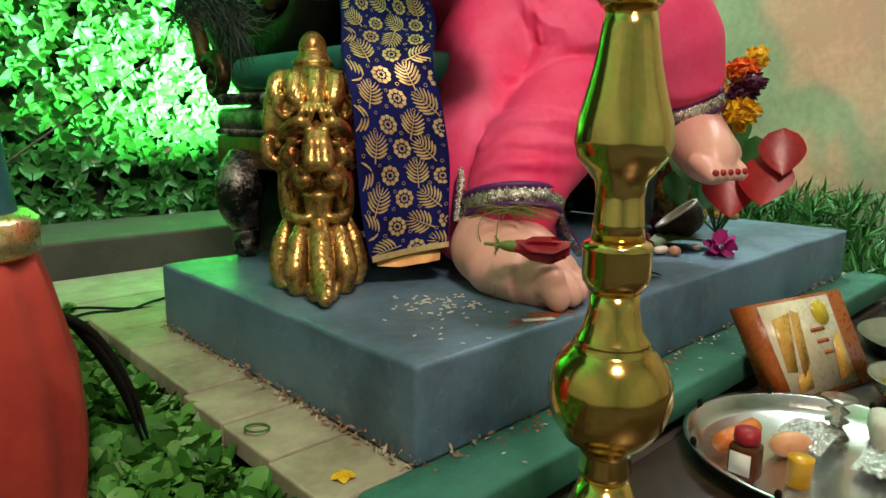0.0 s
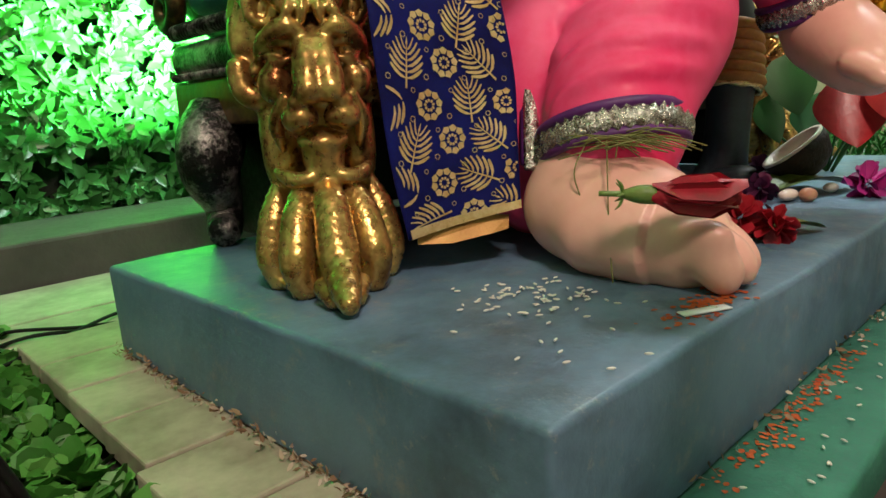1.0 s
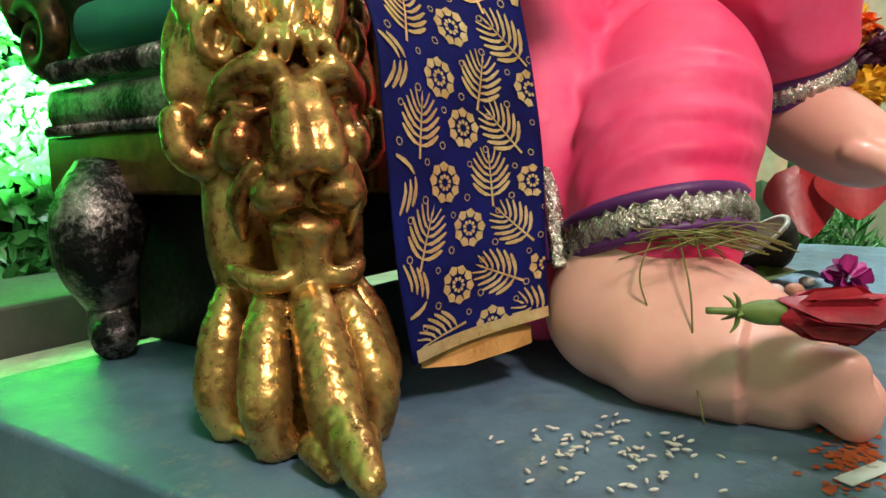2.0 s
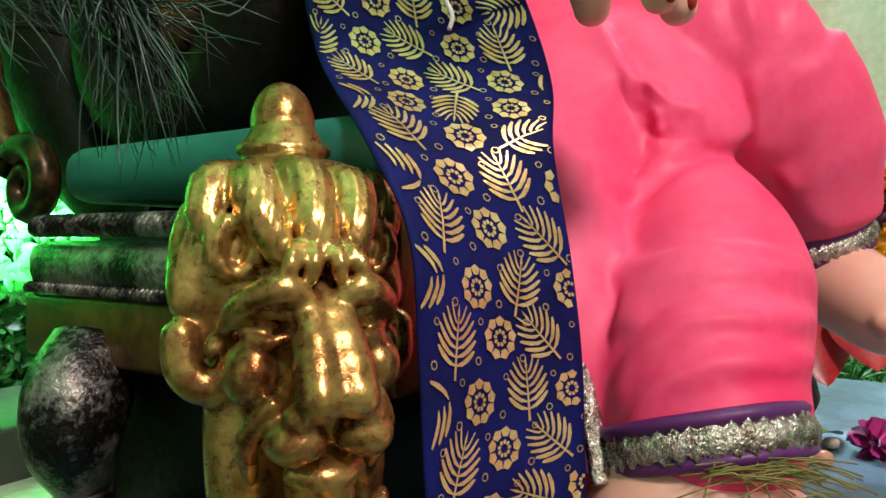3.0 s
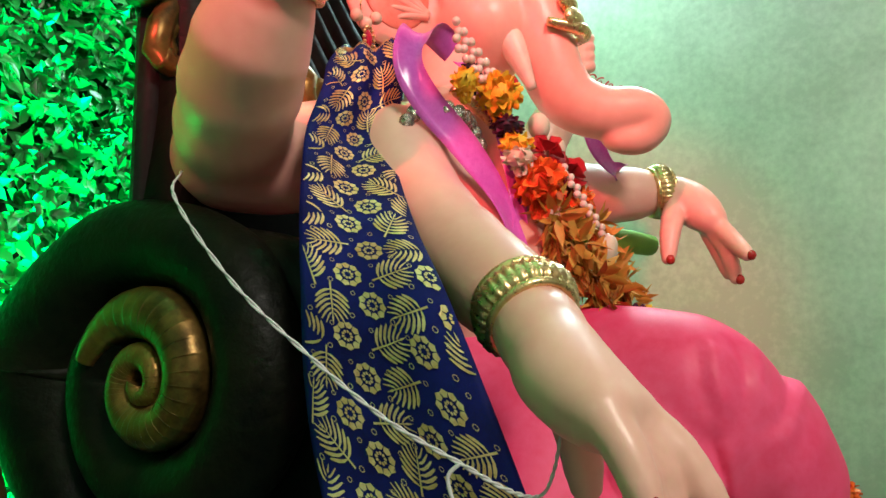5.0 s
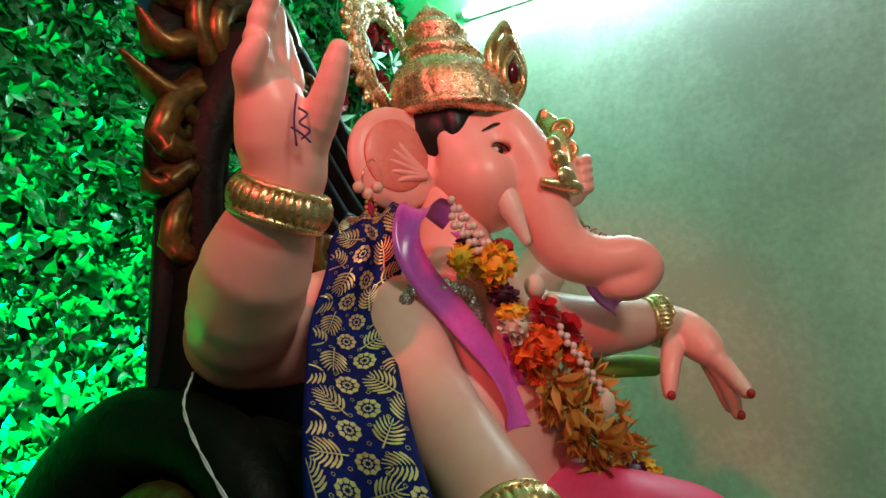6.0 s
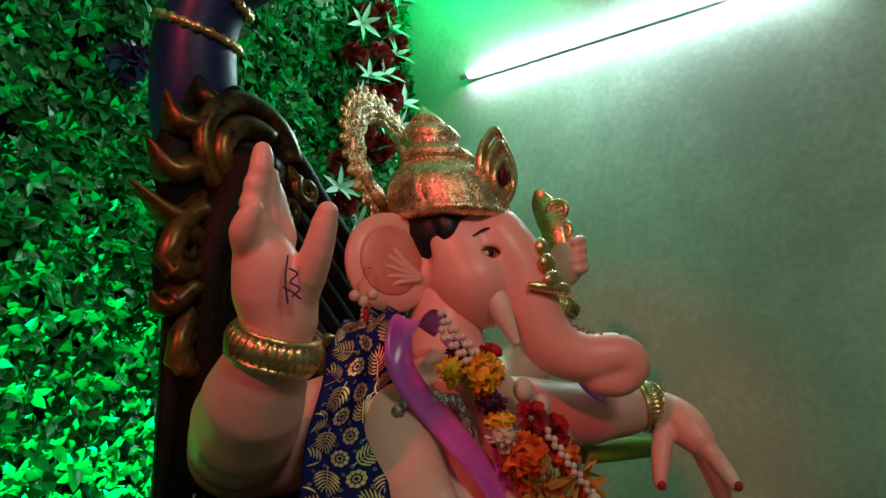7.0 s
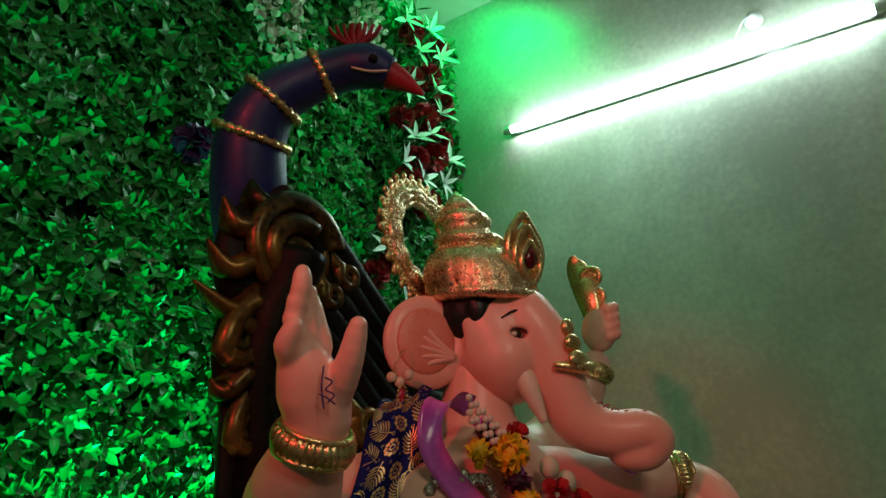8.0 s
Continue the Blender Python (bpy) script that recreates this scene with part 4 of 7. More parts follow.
# crown with its halo, painted gold
ax = np.array((0.0, 0.10, 1.0))
prof = [(0.0, 0.0), (0.108, 0.0), (0.116, 0.006), (0.116, 0.016), (0.110, 0.022), (0.114, 0.03), (0.108, 0.07), (0.094, 0.098), (0.066, 0.112), (0.070, 0.120), (0.076, 0.128), (0.070, 0.14), (0.048, 0.152), (0.052, 0.166), (0.058, 0.178), (0.050, 0.192), (0.034, 0.20), (0.036, 0.208), (0.026, 0.222), (0.012, 0.236), (0.0, 0.25)]
v, f = turned(prof, (0, 0, 0), 72, 0.012, 24)
v = v + v[:, 2:3] * np.array((-0.10, 0.22, 0.0)) * np.array((0.83, 0.86, 1.02)) + np.array((1.722, 1.630, 1.606))
v[:, 2] += 0.10 * (1.60 - v[:, 1]) * -0.3
add((v, f), CROWN)
for zz, rr, nn, yy in ((1.612, 0.097, 70, 1.632), (1.722, 0.066, 44, 1.656), (1.738, 0.062, 40, 1.660), (1.785, 0.050, 34, 1.670), (1.81, 0.032, 24, 1.676)):
    for k in range(nn):
        a = 2 * math.pi * k / nn
        add(ball((1.722 - 0.10 * (zz - 1.606) + rr * math.cos(a), yy + rr * math.sin(a), zz), (0.0042,) * 3, seg=6, rings=4), GOLD)
for k in range(12):
    a = 2 * math.pi * k / 12
    add(spiral((1.713 + 0.078 * math.cos(a), 1.650 + 0.080 * math.sin(a), 1.700), (-math.sin(a), math.cos(a), 0), (-0.4 * math.cos(a), -0.4 * math.sin(a), 1), 0.016, 1.7, 0.0045, start=k, n=24), GOLD)
for i in range(16):
    a = 2 * math.pi * i / 16
    c = np.array((1.717 + 0.089 * math.cos(a), 1.641 + 0.092 * math.sin(a), 1.656))
    add(spiral(c, (-math.sin(a), math.cos(a), 0), (0, 0.05, 1), 0.019, 1.6, 0.005, start=0.4 * i, n=28), GOLD)
for k in range(60):
    a = 2 * math.pi * k / 60
    add(ball((1.720 + 0.095 * math.cos(a), 1.635 + 0.098 * math.sin(a), 1.630 + 0.003 * math.sin(a)), (0.0055, 0.0055, 0.0055), seg=6, rings=4), GOLD)
fr = np.array((-0.25, -0.968, 0.0))
sd = np.array((0.968, -0.25, 0.0))
c0 = np.array((1.732, 1.538, 1.632))
petal = []
for lay, (w, h, d) in enumerate(((0.046, 0.150, 0.0), (0.036, 0.122, 0.008), (0.026, 0.090, 0.014))):
    pts = [c0 + sd * (w * math.sin(math.pi * u) * (1 if u < 0.62 else 1) * (-1)) + np.array((0, 0, h * u)) + fr * d for u in np.linspace(0, 1, 10)]
    pts2 = [c0 + sd * (w * math.sin(math.pi * u)) + np.array((0, 0, h * u)) + fr * d for u in np.linspace(1, 0, 10)]
    add(tube(pts + pts2[1:], [0.009 - 0.001 * lay], 8, n=60), GOLD)
m3 = Matrix(((sd[0], fr[0], 0), (sd[1], fr[1], 0), (0, 0, 1)))
add(ball(c0 + np.array((0, 0, 0.062)), (0.040, 0.012, 0.060), m3), GOLD)
JEWEL = surface("dark_red_gem", (0.05, 0.002, 0.008), (0.12, 0.006, 0.02), 0.08)
add(ball(c0 + fr * 0.014 + np.array((0, 0, 0.055)), (0.014, 0.009, 0.021), m3), JEWEL)
hc = np.array((1.712, 1.775, 1.765))
for r0, th in ((0.090, 0.008), (0.104, 0.012), (0.119, 0.011)):
    add(ring(hc, (0.08, -1.0, 0.12), r0, th, 8, 72, 0.25, 60, 1.0), CROWN)
for i in range(30):
    a = 2 * math.pi * i / 30
    u = np.array((math.cos(a), 0.08 * math.cos(a) + 0.12 * math.sin(a), math.sin(a)))
    add(ring(hc + u * 0.135, (0.08, -1.0, 0.12), 0.011, 0.0042, 6, 16), GOLD)
    add(ball(hc + u * 0.135, (0.006, 0.006, 0.010), seg=8, rings=6), GOLD)
    add(ball(hc + u * 0.152, (0.007, 0.005, 0.009), seg=8, rings=6), GOLD)
# brow jewel on the trunk's root
for dz, w in ((0.0, 0.016), (-0.03, 0.022), (-0.062, 0.026)):
    c = np.array((1.742 - dz * -0.18, 1.464 + dz * 0.35, 1.545 + dz))
    add(ball(c, (w, 0.010, 0.018), m3, 12, 8), GOLD)
add(tube([(1.70, 1.475, 1.475), (1.735, 1.440, 1.470), (1.775, 1.440, 1.473), (1.81, 1.47, 1.48)], [0.007, 0.011, 0.011, 0.007], 8, n=24), GOLD)
HENNA = surface("red_line_paint", (0.28, 0.02, 0.015), (0.38, 0.04, 0.03), 0.5)
for i in range(6):
    u = 0.35 + 0.1 * i
    c = spline([(1.770, 1.462, 1.435), (1.785, 1.44, 1.408), (1.815, 1.40, 1.392), (1.845, 1.36, 1.388)], 20)[min(19, int(u * 20))]
    add(spiral(c, (0.6, -0.7, 0.1), (-0.5, -0.4, 0.5), 0.010, 1.2, 0.0015, start=i, n=20), HENNA)

# bangles
for c, axis, r in (((1.219, 1.576, 1.355), (-0.05, -0.42, 0.90), 0.0444), ((1.342, 1.381, 1.026), (-0.50, -0.62, -0.60), 0.0405), ((2.068, 1.392, 1.264), (0.55, -0.83, 0.1), 0.041), ((2.180, 1.615, 1.505), (0.15, -0.3, 0.95), 0.042)):
    axv = np.array(Vector(axis).normalized())
    add(ring(c, axis, r, 0.0105, 10, 96, 0.22, 34, 1.5), GOLD)
    add(ring(np.array(c) + axv * 0.016, axis, r + 0.001, 0.005, 8, 60), GOLD)
    add(ring(np.array(c) - axv * 0.016, axis, r + 0.003, 0.005, 8, 60), GOLD)
# armlet and neck chains
for i in range(26):
    a = 2 * math.pi * i / 26
    q = Vector((-0.62, -0.62, -0.5)).to_track_quat("Z", "Y").to_matrix() @ Vector((0.062 * math.cos(a), 0.062 * math.sin(a), 0.012 * math.cos(5 * a)))
    add(ball(np.array((1.535, 1.582, 1.245)) + np.array(q), (0.012, 0.010, 0.012), seg=8, rings=6), SILVER_TRIM)
add(tube([(1.545, 1.56, 1.335), (1.60, 1.53, 1.30), (1.66, 1.50, 1.25)], [0.008], 8, n=30), GOLD)

# draped legs, painted pink
B = Blend(0.0045)
B.egg((1.70, 1.60, 0.92), (0.21, 0.17, 0.13), k=0.05)
B.limb([(1.72, 1.52, 0.92), (1.69, 1.39, 0.925), (1.665, 1.300, 0.928)], [0.118, 0.108, 0.094], 0.02)
B.limb([(1.665, 1.300, 0.925), (1.728, 1.222, 0.838), (1.785, 1.205, 0.715)], [0.094, 0.092, 0.066], 0.02)
B.limb([(1.64, 1.52, 0.88), (1.61, 1.42, 0.85), (1.575, 1.34, 0.80)], [0.125, 0.112, 0.086], 0.03)
B.limb([(1.590, 1.325, 0.735), (1.480, 1.270, 0.668), (1.385, 1.252, 0.60), (1.352, 1.246, 0.548)], [0.080, 0.086, 0.072, 0.067], 0.012, n=12)
B.limb([(1.56, 1.46, 0.86), (1.47, 1.44, 0.76), (1.42, 1.42, 0.60), (1.42, 1.40, 0.48)], [0.09, 0.075, 0.065, 0.055], 0.04)
B.limb([(1.44, 1.40, 0.74), (1.375, 1.37, 0.60), (1.36, 1.355, 0.49)], [0.055, 0.052, 0.046], 0.03)
B.limb([(1.46, 1.36, 0.62), (1.45, 1.33, 0.52), (1.46, 1.31, 0.46)], [0.06, 0.052, 0.048], 0.04)


def pleat(piece, line, over, under, w_over, w_under, side):
    """A lapped fold along a line: cloth proud on one side of it (1 right, -1 left of its run) and sunk on the other."""
    v, f = piece
    q = np.asarray(f)
    fn = np.cross(v[q[:, 2]] - v[q[:, 0]], v[q[:, 3]] - v[q[:, 1]])
    nv = np.zeros_like(v)
    for k in range(4):
        np.add.at(nv, q[:, k], fn)
    nv /= np.linalg.norm(nv, axis=1)[:, None] + 1e-12
    p = spline(line, 48)
    tan = np.gradient(p, axis=0)
    tan /= np.linalg.norm(tan, axis=1)[:, None]
    near = np.where((v > p.min(0) - 0.09).all(1) & (v < p.max(0) + 0.09).all(1))[0]
    d = np.linalg.norm(v[near][:, None] - p[None], axis=2)
    i = d.argmin(1)
    d = d.min(1)
    sd = side * np.einsum("ij,ij->i", np.cross(tan[i], nv[near]), v[near] - p[i])
    fade = np.clip(np.minimum(i, 47 - i) / 9.0, 0.12, 1)
    lap = np.clip(sd / 0.008, -1, 1)
    h = np.where(lap > 0, over * lap * np.exp(-(sd / w_over) ** 2), under * lap * np.exp(-(sd / w_under) ** 2))
    v[near] += nv[near] * (1.25 * h * fade * np.clip((0.075 - d) / 0.03, 0, 1))[:, None]
    return v, f


cloth_skin = B.skin()
for line, over, under, w_over, w_under, side in (
    ([(1.497, 1.356, 0.874), (1.518, 1.345, 0.833), (1.551, 1.321, 0.809), (1.573, 1.293, 0.813)], 0.01, 0.012, 0.035, 0.02, -1),
    ([(1.641, 1.237, 0.787), (1.601, 1.267, 0.807), (1.539, 1.288, 0.787), (1.488, 1.311, 0.758), (1.461, 1.334, 0.740), (1.443, 1.363, 0.741)], 0.006, 0.009, 0.03, 0.020, 1),
    ([(1.650, 1.242, 1.012), (1.647, 1.251, 0.968), (1.648, 1.254, 0.922), (1.676, 1.231, 0.869)], 0.007, 0.006, 0.02, 0.012, -1),
    ([(1.603, 1.262, 0.995), (1.593, 1.265, 0.950), (1.599, 1.260, 0.906)], 0.005, 0.005, 0.015, 0.012, -1),
    ([(1.629, 1.250, 0.881), (1.678, 1.225, 0.896), (1.728, 1.197, 0.928), (1.764, 1.173, 0.954)], 0.006, 0.007, 0.02, 0.014, 1),
    ([(1.665, 1.230, 0.875), (1.698, 1.218, 0.828), (1.714, 1.216, 0.780), (1.746, 1.204, 0.747), (1.774, 1.176, 0.756), (1.783, 1.157, 0.788)], 0.008, 0.008, 0.02, 0.016, -1),
    ([(1.439, 1.186, 0.610), (1.365, 1.210, 0.599), (1.326, 1.234, 0.595), (1.310, 1.259, 0.581), (1.307, 1.280, 0.556)], 0.0055, 0.004, 0.014, 0.01, 1),
    ([(1.450, 1.190, 0.633), (1.374, 1.216, 0.621), (1.343, 1.247, 0.612), (1.326, 1.273, 0.594), (1.313, 1.291, 0.568)], 0.0055, 0.004, 0.016, 0.012, 1),
    ([(1.477, 1.187, 0.659), (1.410, 1.218, 0.652), (1.374, 1.256, 0.638), (1.345, 1.282, 0.615), (1.328, 1.306, 0.579)], 0.0045, 0.0035, 0.018, 0.014, 1),
    ([(1.414, 1.351, 0.716), (1.400, 1.313, 0.687), (1.401, 1.273, 0.670), (1.424, 1.235, 0.669), (1.464, 1.209, 0.679)], 0.004, 0.003, 0.02, 0.016, 1),
    ([(1.387, 1.334, 0.679), (1.368, 1.304, 0.643), (1.354, 1.287, 0.615)], 0.005, 0.006, 0.014, 0.012, -1),
    ([(1.492, 1.355, 0.970), (1.490, 1.344, 0.900), (1.513, 1.330, 0.839), (1.532, 1.321, 0.813)], 0.008, 0.008, 0.02, 0.016, 1),
    ([(1.643, 1.271, 0.897), (1.637, 1.265, 0.833), (1.653, 1.245, 0.782)], 0.006, 0.006, 0.018, 0.014, -1),
):
    cloth_skin = pleat(cloth_skin, line, over, under, w_over, w_under, side)
v, f = cloth_skin
quads = np.asarray(f)
for _ in range(4):
    total, count = np.zeros_like(v), np.zeros(len(v))
    for k in range(4):
        a, b = quads[:, k], quads[:, (k + 1) % 4]
        np.add.at(total, a, v[b])
        np.add.at(count, a, 1)
    v = 0.5 * v + 0.5 * total / np.maximum(count, 1)[:, None]
add((v, f), PINK)
# trims at the ankles and the hem
for c, axis, r in (((1.353, 1.246, 0.551), (0.22, 0.30, 1), 0.0710), ((1.790, 1.202, 0.703), (-0.30, 0.25, 1), 0.066)):
    axv = np.array(Vector(axis).normalized())
    add(ring(c, axis, r, 0.0075, 8, 90, 0.3, 40, 1.7), SILVER_TRIM)
    add(ring(np.array(c) + axv * 0.014, axis, r + 0.001, 0.006, 8, 48), PURPLE_TRIM)
    add(ring(np.array(c) - axv * 0.013, axis, r, 0.005, 8, 48), PURPLE_TRIM)
for pts in ([(1.343, 1.347, 0.691), (1.309, 1.315, 0.600), (1.270, 1.285, 0.520)], [(1.43, 1.235, 0.60), (1.455, 1.24, 0.55), (1.475, 1.24, 0.50), (1.51, 1.225, 0.445)]):
    add(tube([np.array(p) + (0.022, 0.018, 0.006) for p in pts], [0.008], 8, n=40, flat=0.5), SILVER_TRIM)
    add(tube([np.array(p) + (0.028, 0.024, 0.010) for p in pts], [0.011], 8, n=40, flat=0.4), PURPLE_TRIM)

# feet
B = Blend(0.0036)
B.limb([(1.352, 1.250, 0.575), (1.340, 1.262, 0.50)], [0.056, 0.056], 0.02)
B.egg((1.322, 1.262, 0.484), (0.056, 0.062, 0.054), k=0.03)
B.limb([(1.328, 1.245, 0.49), (1.318, 1.17, 0.475), (1.312, 1.11, 0.458)], [0.060, 0.050, 0.032], 0.02)
B.limb([(1.345, 1.22, 0.48), (1.352, 1.13, 0.462)], [0.05, 0.032], 0.02)
B.limb([(1.29, 1.22, 0.47), (1.283, 1.12, 0.455)], [0.042, 0.028], 0.02)
for i, (x, y, r) in enumerate(((1.272, 1.066, 0.020), (1.300, 1.060, 0.016), (1.325, 1.066, 0.015), (1.348, 1.078, 0.014), (1.368, 1.092, 0.012))):
    finger(B, [(x + 0.006, y + 0.055, 0.462), (x + 0.002, y + 0.022, 0.460), (x, y + 0.006, 0.448)], [r, r, r * 0.9])
B.egg((1.268, 1.085, 0.478), (0.016, 0.022, 0.014), k=0.012)
v, f = B.skin()
v[:, 1] = 1.262 - (1.262 - v[:, 1]) * np.where(v[:, 1] < 1.262, 0.87, 1.0)
v[:, 0] = 1.315 + (v[:, 0] - 1.315) * np.where(v[:, 1] < 1.16, 0.86, 1.0)
add((v, f), SKIN)
B = Blend(0.004)
B.limb([(1.790, 1.205, 0.71), (1.788, 1.185, 0.665)], [0.054, 0.050], 0.02)
B.limb([(1.785, 1.185, 0.660), (1.745, 1.135, 0.628), (1.715, 1.105, 0.606)], [0.050, 0.044, 0.030], 0.02)
B.limb([(1.80, 1.18, 0.655), (1.785, 1.12, 0.622)], [0.046, 0.030], 0.02)
for i in range(5):
    x, y = 1.668 + 0.021 * i, 1.084 - 0.003 * i
    finger(B, [(x + 0.020, y + 0.040, 0.612), (x + 0.006, y + 0.014, 0.602), (x, y, 0.592)], [0.0145, 0.0135, 0.011])
add(B.skin(), SKIN)
for i in range(5):
    add(ball((1.664 + 0.021 * i, 1.077 - 0.003 * i, 0.597), (0.007, 0.006, 0.006), seg=8, rings=6), NAIL)

mats = []
for _, _, m in pieces:
    if m not in mats:
        mats.append(m)
vs, fs, ix, k = [], [], [], 0
for v, f, m in pieces:
    vs.append(v)
    fs += [tuple(i + k for i in q) for q in (f.tolist() if isinstance(f, np.ndarray) else f)]
    ix += [mats.index(m)] * len(f)
    k += len(v)
statue = new("seated_statue", mesh_of("seated_statue", np.vstack(vs), fs, mats, ix))
tagged(statue, "painted seated elephant headed statue in pink drapery on a throne", "statue")

# ---- printed shawl ----
EDGE = [((1.52, 1.735, 1.412), (1.600, 1.675, 1.445)), ((1.450, 1.705, 1.350), (1.560, 1.660, 1.400)), ((1.405, 1.682, 1.300), (1.535, 1.645, 1.325)), ((1.360, 1.660, 1.245), (1.490, 1.625, 1.262)), ((1.322, 1.632, 1.186), (1.405, 1.555, 1.175)), ((1.288, 1.605, 1.130), (1.340, 1.492, 1.100)), ((1.264, 1.582, 1.055), (1.290, 1.430, 1.030)), ((1.262, 1.572, 0.955), (1.275, 1.368, 0.905)), ((1.245, 1.530, 0.850), (1.276, 1.338, 0.820)), ((1.170, 1.425, 0.765), (1.264, 1.330, 0.765)), ((1.150, 1.378, 0.705), (1.278, 1.322, 0.690)), ((1.150, 1.369, 0.63), (1.288, 1.318, 0.62)), ((1.157, 1.366, 0.545), (1.285, 1.316, 0.555)), ((1.170, 1.362, 0.468), (1.282, 1.314, 0.488))]
LE, RE = spline([e[0] for e in EDGE], 160), spline([e[1] for e in EDGE], 160)
LEN = np.concatenate([[0], np.cumsum(np.linalg.norm(np.diff((LE + RE) / 2, axis=0), axis=1))])


def shawl(u, v, lift=0.0):
    """Place on the shawl: u across, v metres down its length; lift: metres off its face."""
    s = np.clip(np.interp(v, LEN, np.arange(160)), 0, 158.999)
    i = int(s)
    f = s - i
    a, b = LE[i] * (1 - f) + LE[i + 1] * f, RE[i] * (1 - f) + RE[i + 1] * f
    p = a + (b - a) * u
    t = (LE[i + 1] + RE[i + 1] - LE[i] - RE[i])
    n = np.cross(b - a, t)
    n /= np.linalg.norm(n)
    if n @ np.array((-0.7, -0.7, 0)) < 0:
        n = -n
    top = max(0.0, 1 - v / 0.30)
    h = 0.0035 * math.sin(6.5 * u * (1 + 0.3 * math.sin(4 * v)) + 2.2 * v) + top * 0.008 * math.sin(17 * u + 3 * v) + 0.004 * math.sin(3 * u + 9 * v)
    h += 0.030 * math.exp(-((v - 0.11) / 0.08) ** 2) * math.sin(math.pi * min(0.5, 0.12 + 0.6 * u))
    return p + n * (h + lift)


NU, NV = 25, 130
grid = [shawl(u, v) for v in np.linspace(0, LEN[-1], NV) for u in np.linspace(0, 1, NU)]
back = [shawl(u, v, -0.0022) for v in np.linspace(0, LEN[-1], NV) for u in np.linspace(0, 1, NU)]
f = [(i * NU + j, i * NU + j + 1, (i + 1) * NU + j + 1, (i + 1) * NU + j) for i in range(NV - 1) for j in range(NU - 1)]
f2 = [tuple(k + NU * NV for k in q[::-1]) for q in f]
rim = [i * NU for i in range(NV)] + [(NV - 1) * NU + j for j in range(1, NU)] + [i * NU + NU - 1 for i in range(NV - 2, -1, -1)] + [j for j in range(NU - 2, 0, -1)]
f3 = [(rim[i], rim[(i + 1) % len(rim)], rim[(i + 1) % len(rim)] + NU * NV, rim[i] + NU * NV) for i in range(len(rim))]
cloth = thing("shawl", "navy blue shawl with gold foil leaf and flower print", "shawl", at=(1.25, 1.45, 0.8))
part("fabric", (np.array(grid + back), f + f2 + f3), BLUE_CLOTH, cloth)


def motif_leaf(size):
    """Flat fern motif: a stalk and paired curved leaflets; points in the cloth's plane."""
    polys = [[(-0.026, -0.56), (0.026, -0.56), (0.018, 0.0), (0.012, 0.42), (-0.012, 0.42), (-0.018, 0.0)]]
    for i, (y, ln, up) in enumerate(((-0.34, 0.42, 0.26), (-0.21, 0.44, 0.30), (-0.08, 0.42, 0.33), (0.05, 0.36, 0.34), (0.18, 0.28, 0.33), (0.30, 0.17, 0.29))):
        for q in (-1, 1):
            rim, back = [], []
            for s, w in ((0.0, 0.014), (0.35, 0.040), (0.7, 0.054), (0.93, 0.042)):
                x, yy = 0.02 + s * (ln - 0.02), y + up * s ** 1.7
                rim.append((q * x, yy + w))
                back.append((q * x, yy - w))
            polys.append(rim + [(q * (ln + 0.015), y + up)] + back[::-1])
    polys.append([(-0.028, 0.42), (0.0, 0.36), (0.028, 0.42), (0.0, 0.60)])
    return [[(x * size, y * size) for x, y in p] for p in polys]


def motif_flower(size):
    polys = []
    for i in range(9):
        a = 2 * math.pi * i / 9
        for r0, r1, w in ((0.27, 0.50, 0.145), (0.10, 0.21, 0.05)):
            pts = []
            for s, t in ((r0, -w * 0.45), (r0 + (r1 - r0) * 0.6, -w), (r1, 0), (r0 + (r1 - r0) * 0.6, w), (r0, w * 0.45)):
                pts.append((s * math.cos(a) - t * math.sin(a), s * math.sin(a) + t * math.cos(a)))
            polys.append(pts)
    return [[(x * size, y * size) for x, y in p] for p in polys]


def motif_ring(size):
    polys = []
    for i in range(8):
        a, b = 2 * math.pi * i / 8, 2 * math.pi * (i + 0.75) / 8
        polys.append([(r * math.cos(t) * size, r * math.sin(t) * size) for r, t in ((0.34, a), (0.5, a), (0.5, b), (0.34, b))])
    return polys


rng = random.Random(21)
vs, fs = [], []


def stamp(polys, u0, v0, turn):
    """Lay a motif on the shawl; pieces that leave its edge are cut away."""
    i = int(np.clip(np.interp(v0, LEN, np.arange(160)), 0, 159))
    width = np.linalg.norm(RE[i] - LE[i])
    c, s = math.cos(turn), math.sin(turn)
    for p in polys:
        pts = [(u0 + (c * x - s * y) / width, v0 - (s * x + c * y)) for x, y in p]
        if all(0.01 < u < 0.99 and 0.004 < v < LEN[-1] - 0.004 for u, v in pts):
            k = len(vs)
            vs.extend(shawl(u, v, 0.0011) for u, v in pts)
            fs.append(tuple(range(k, k + len(pts))))


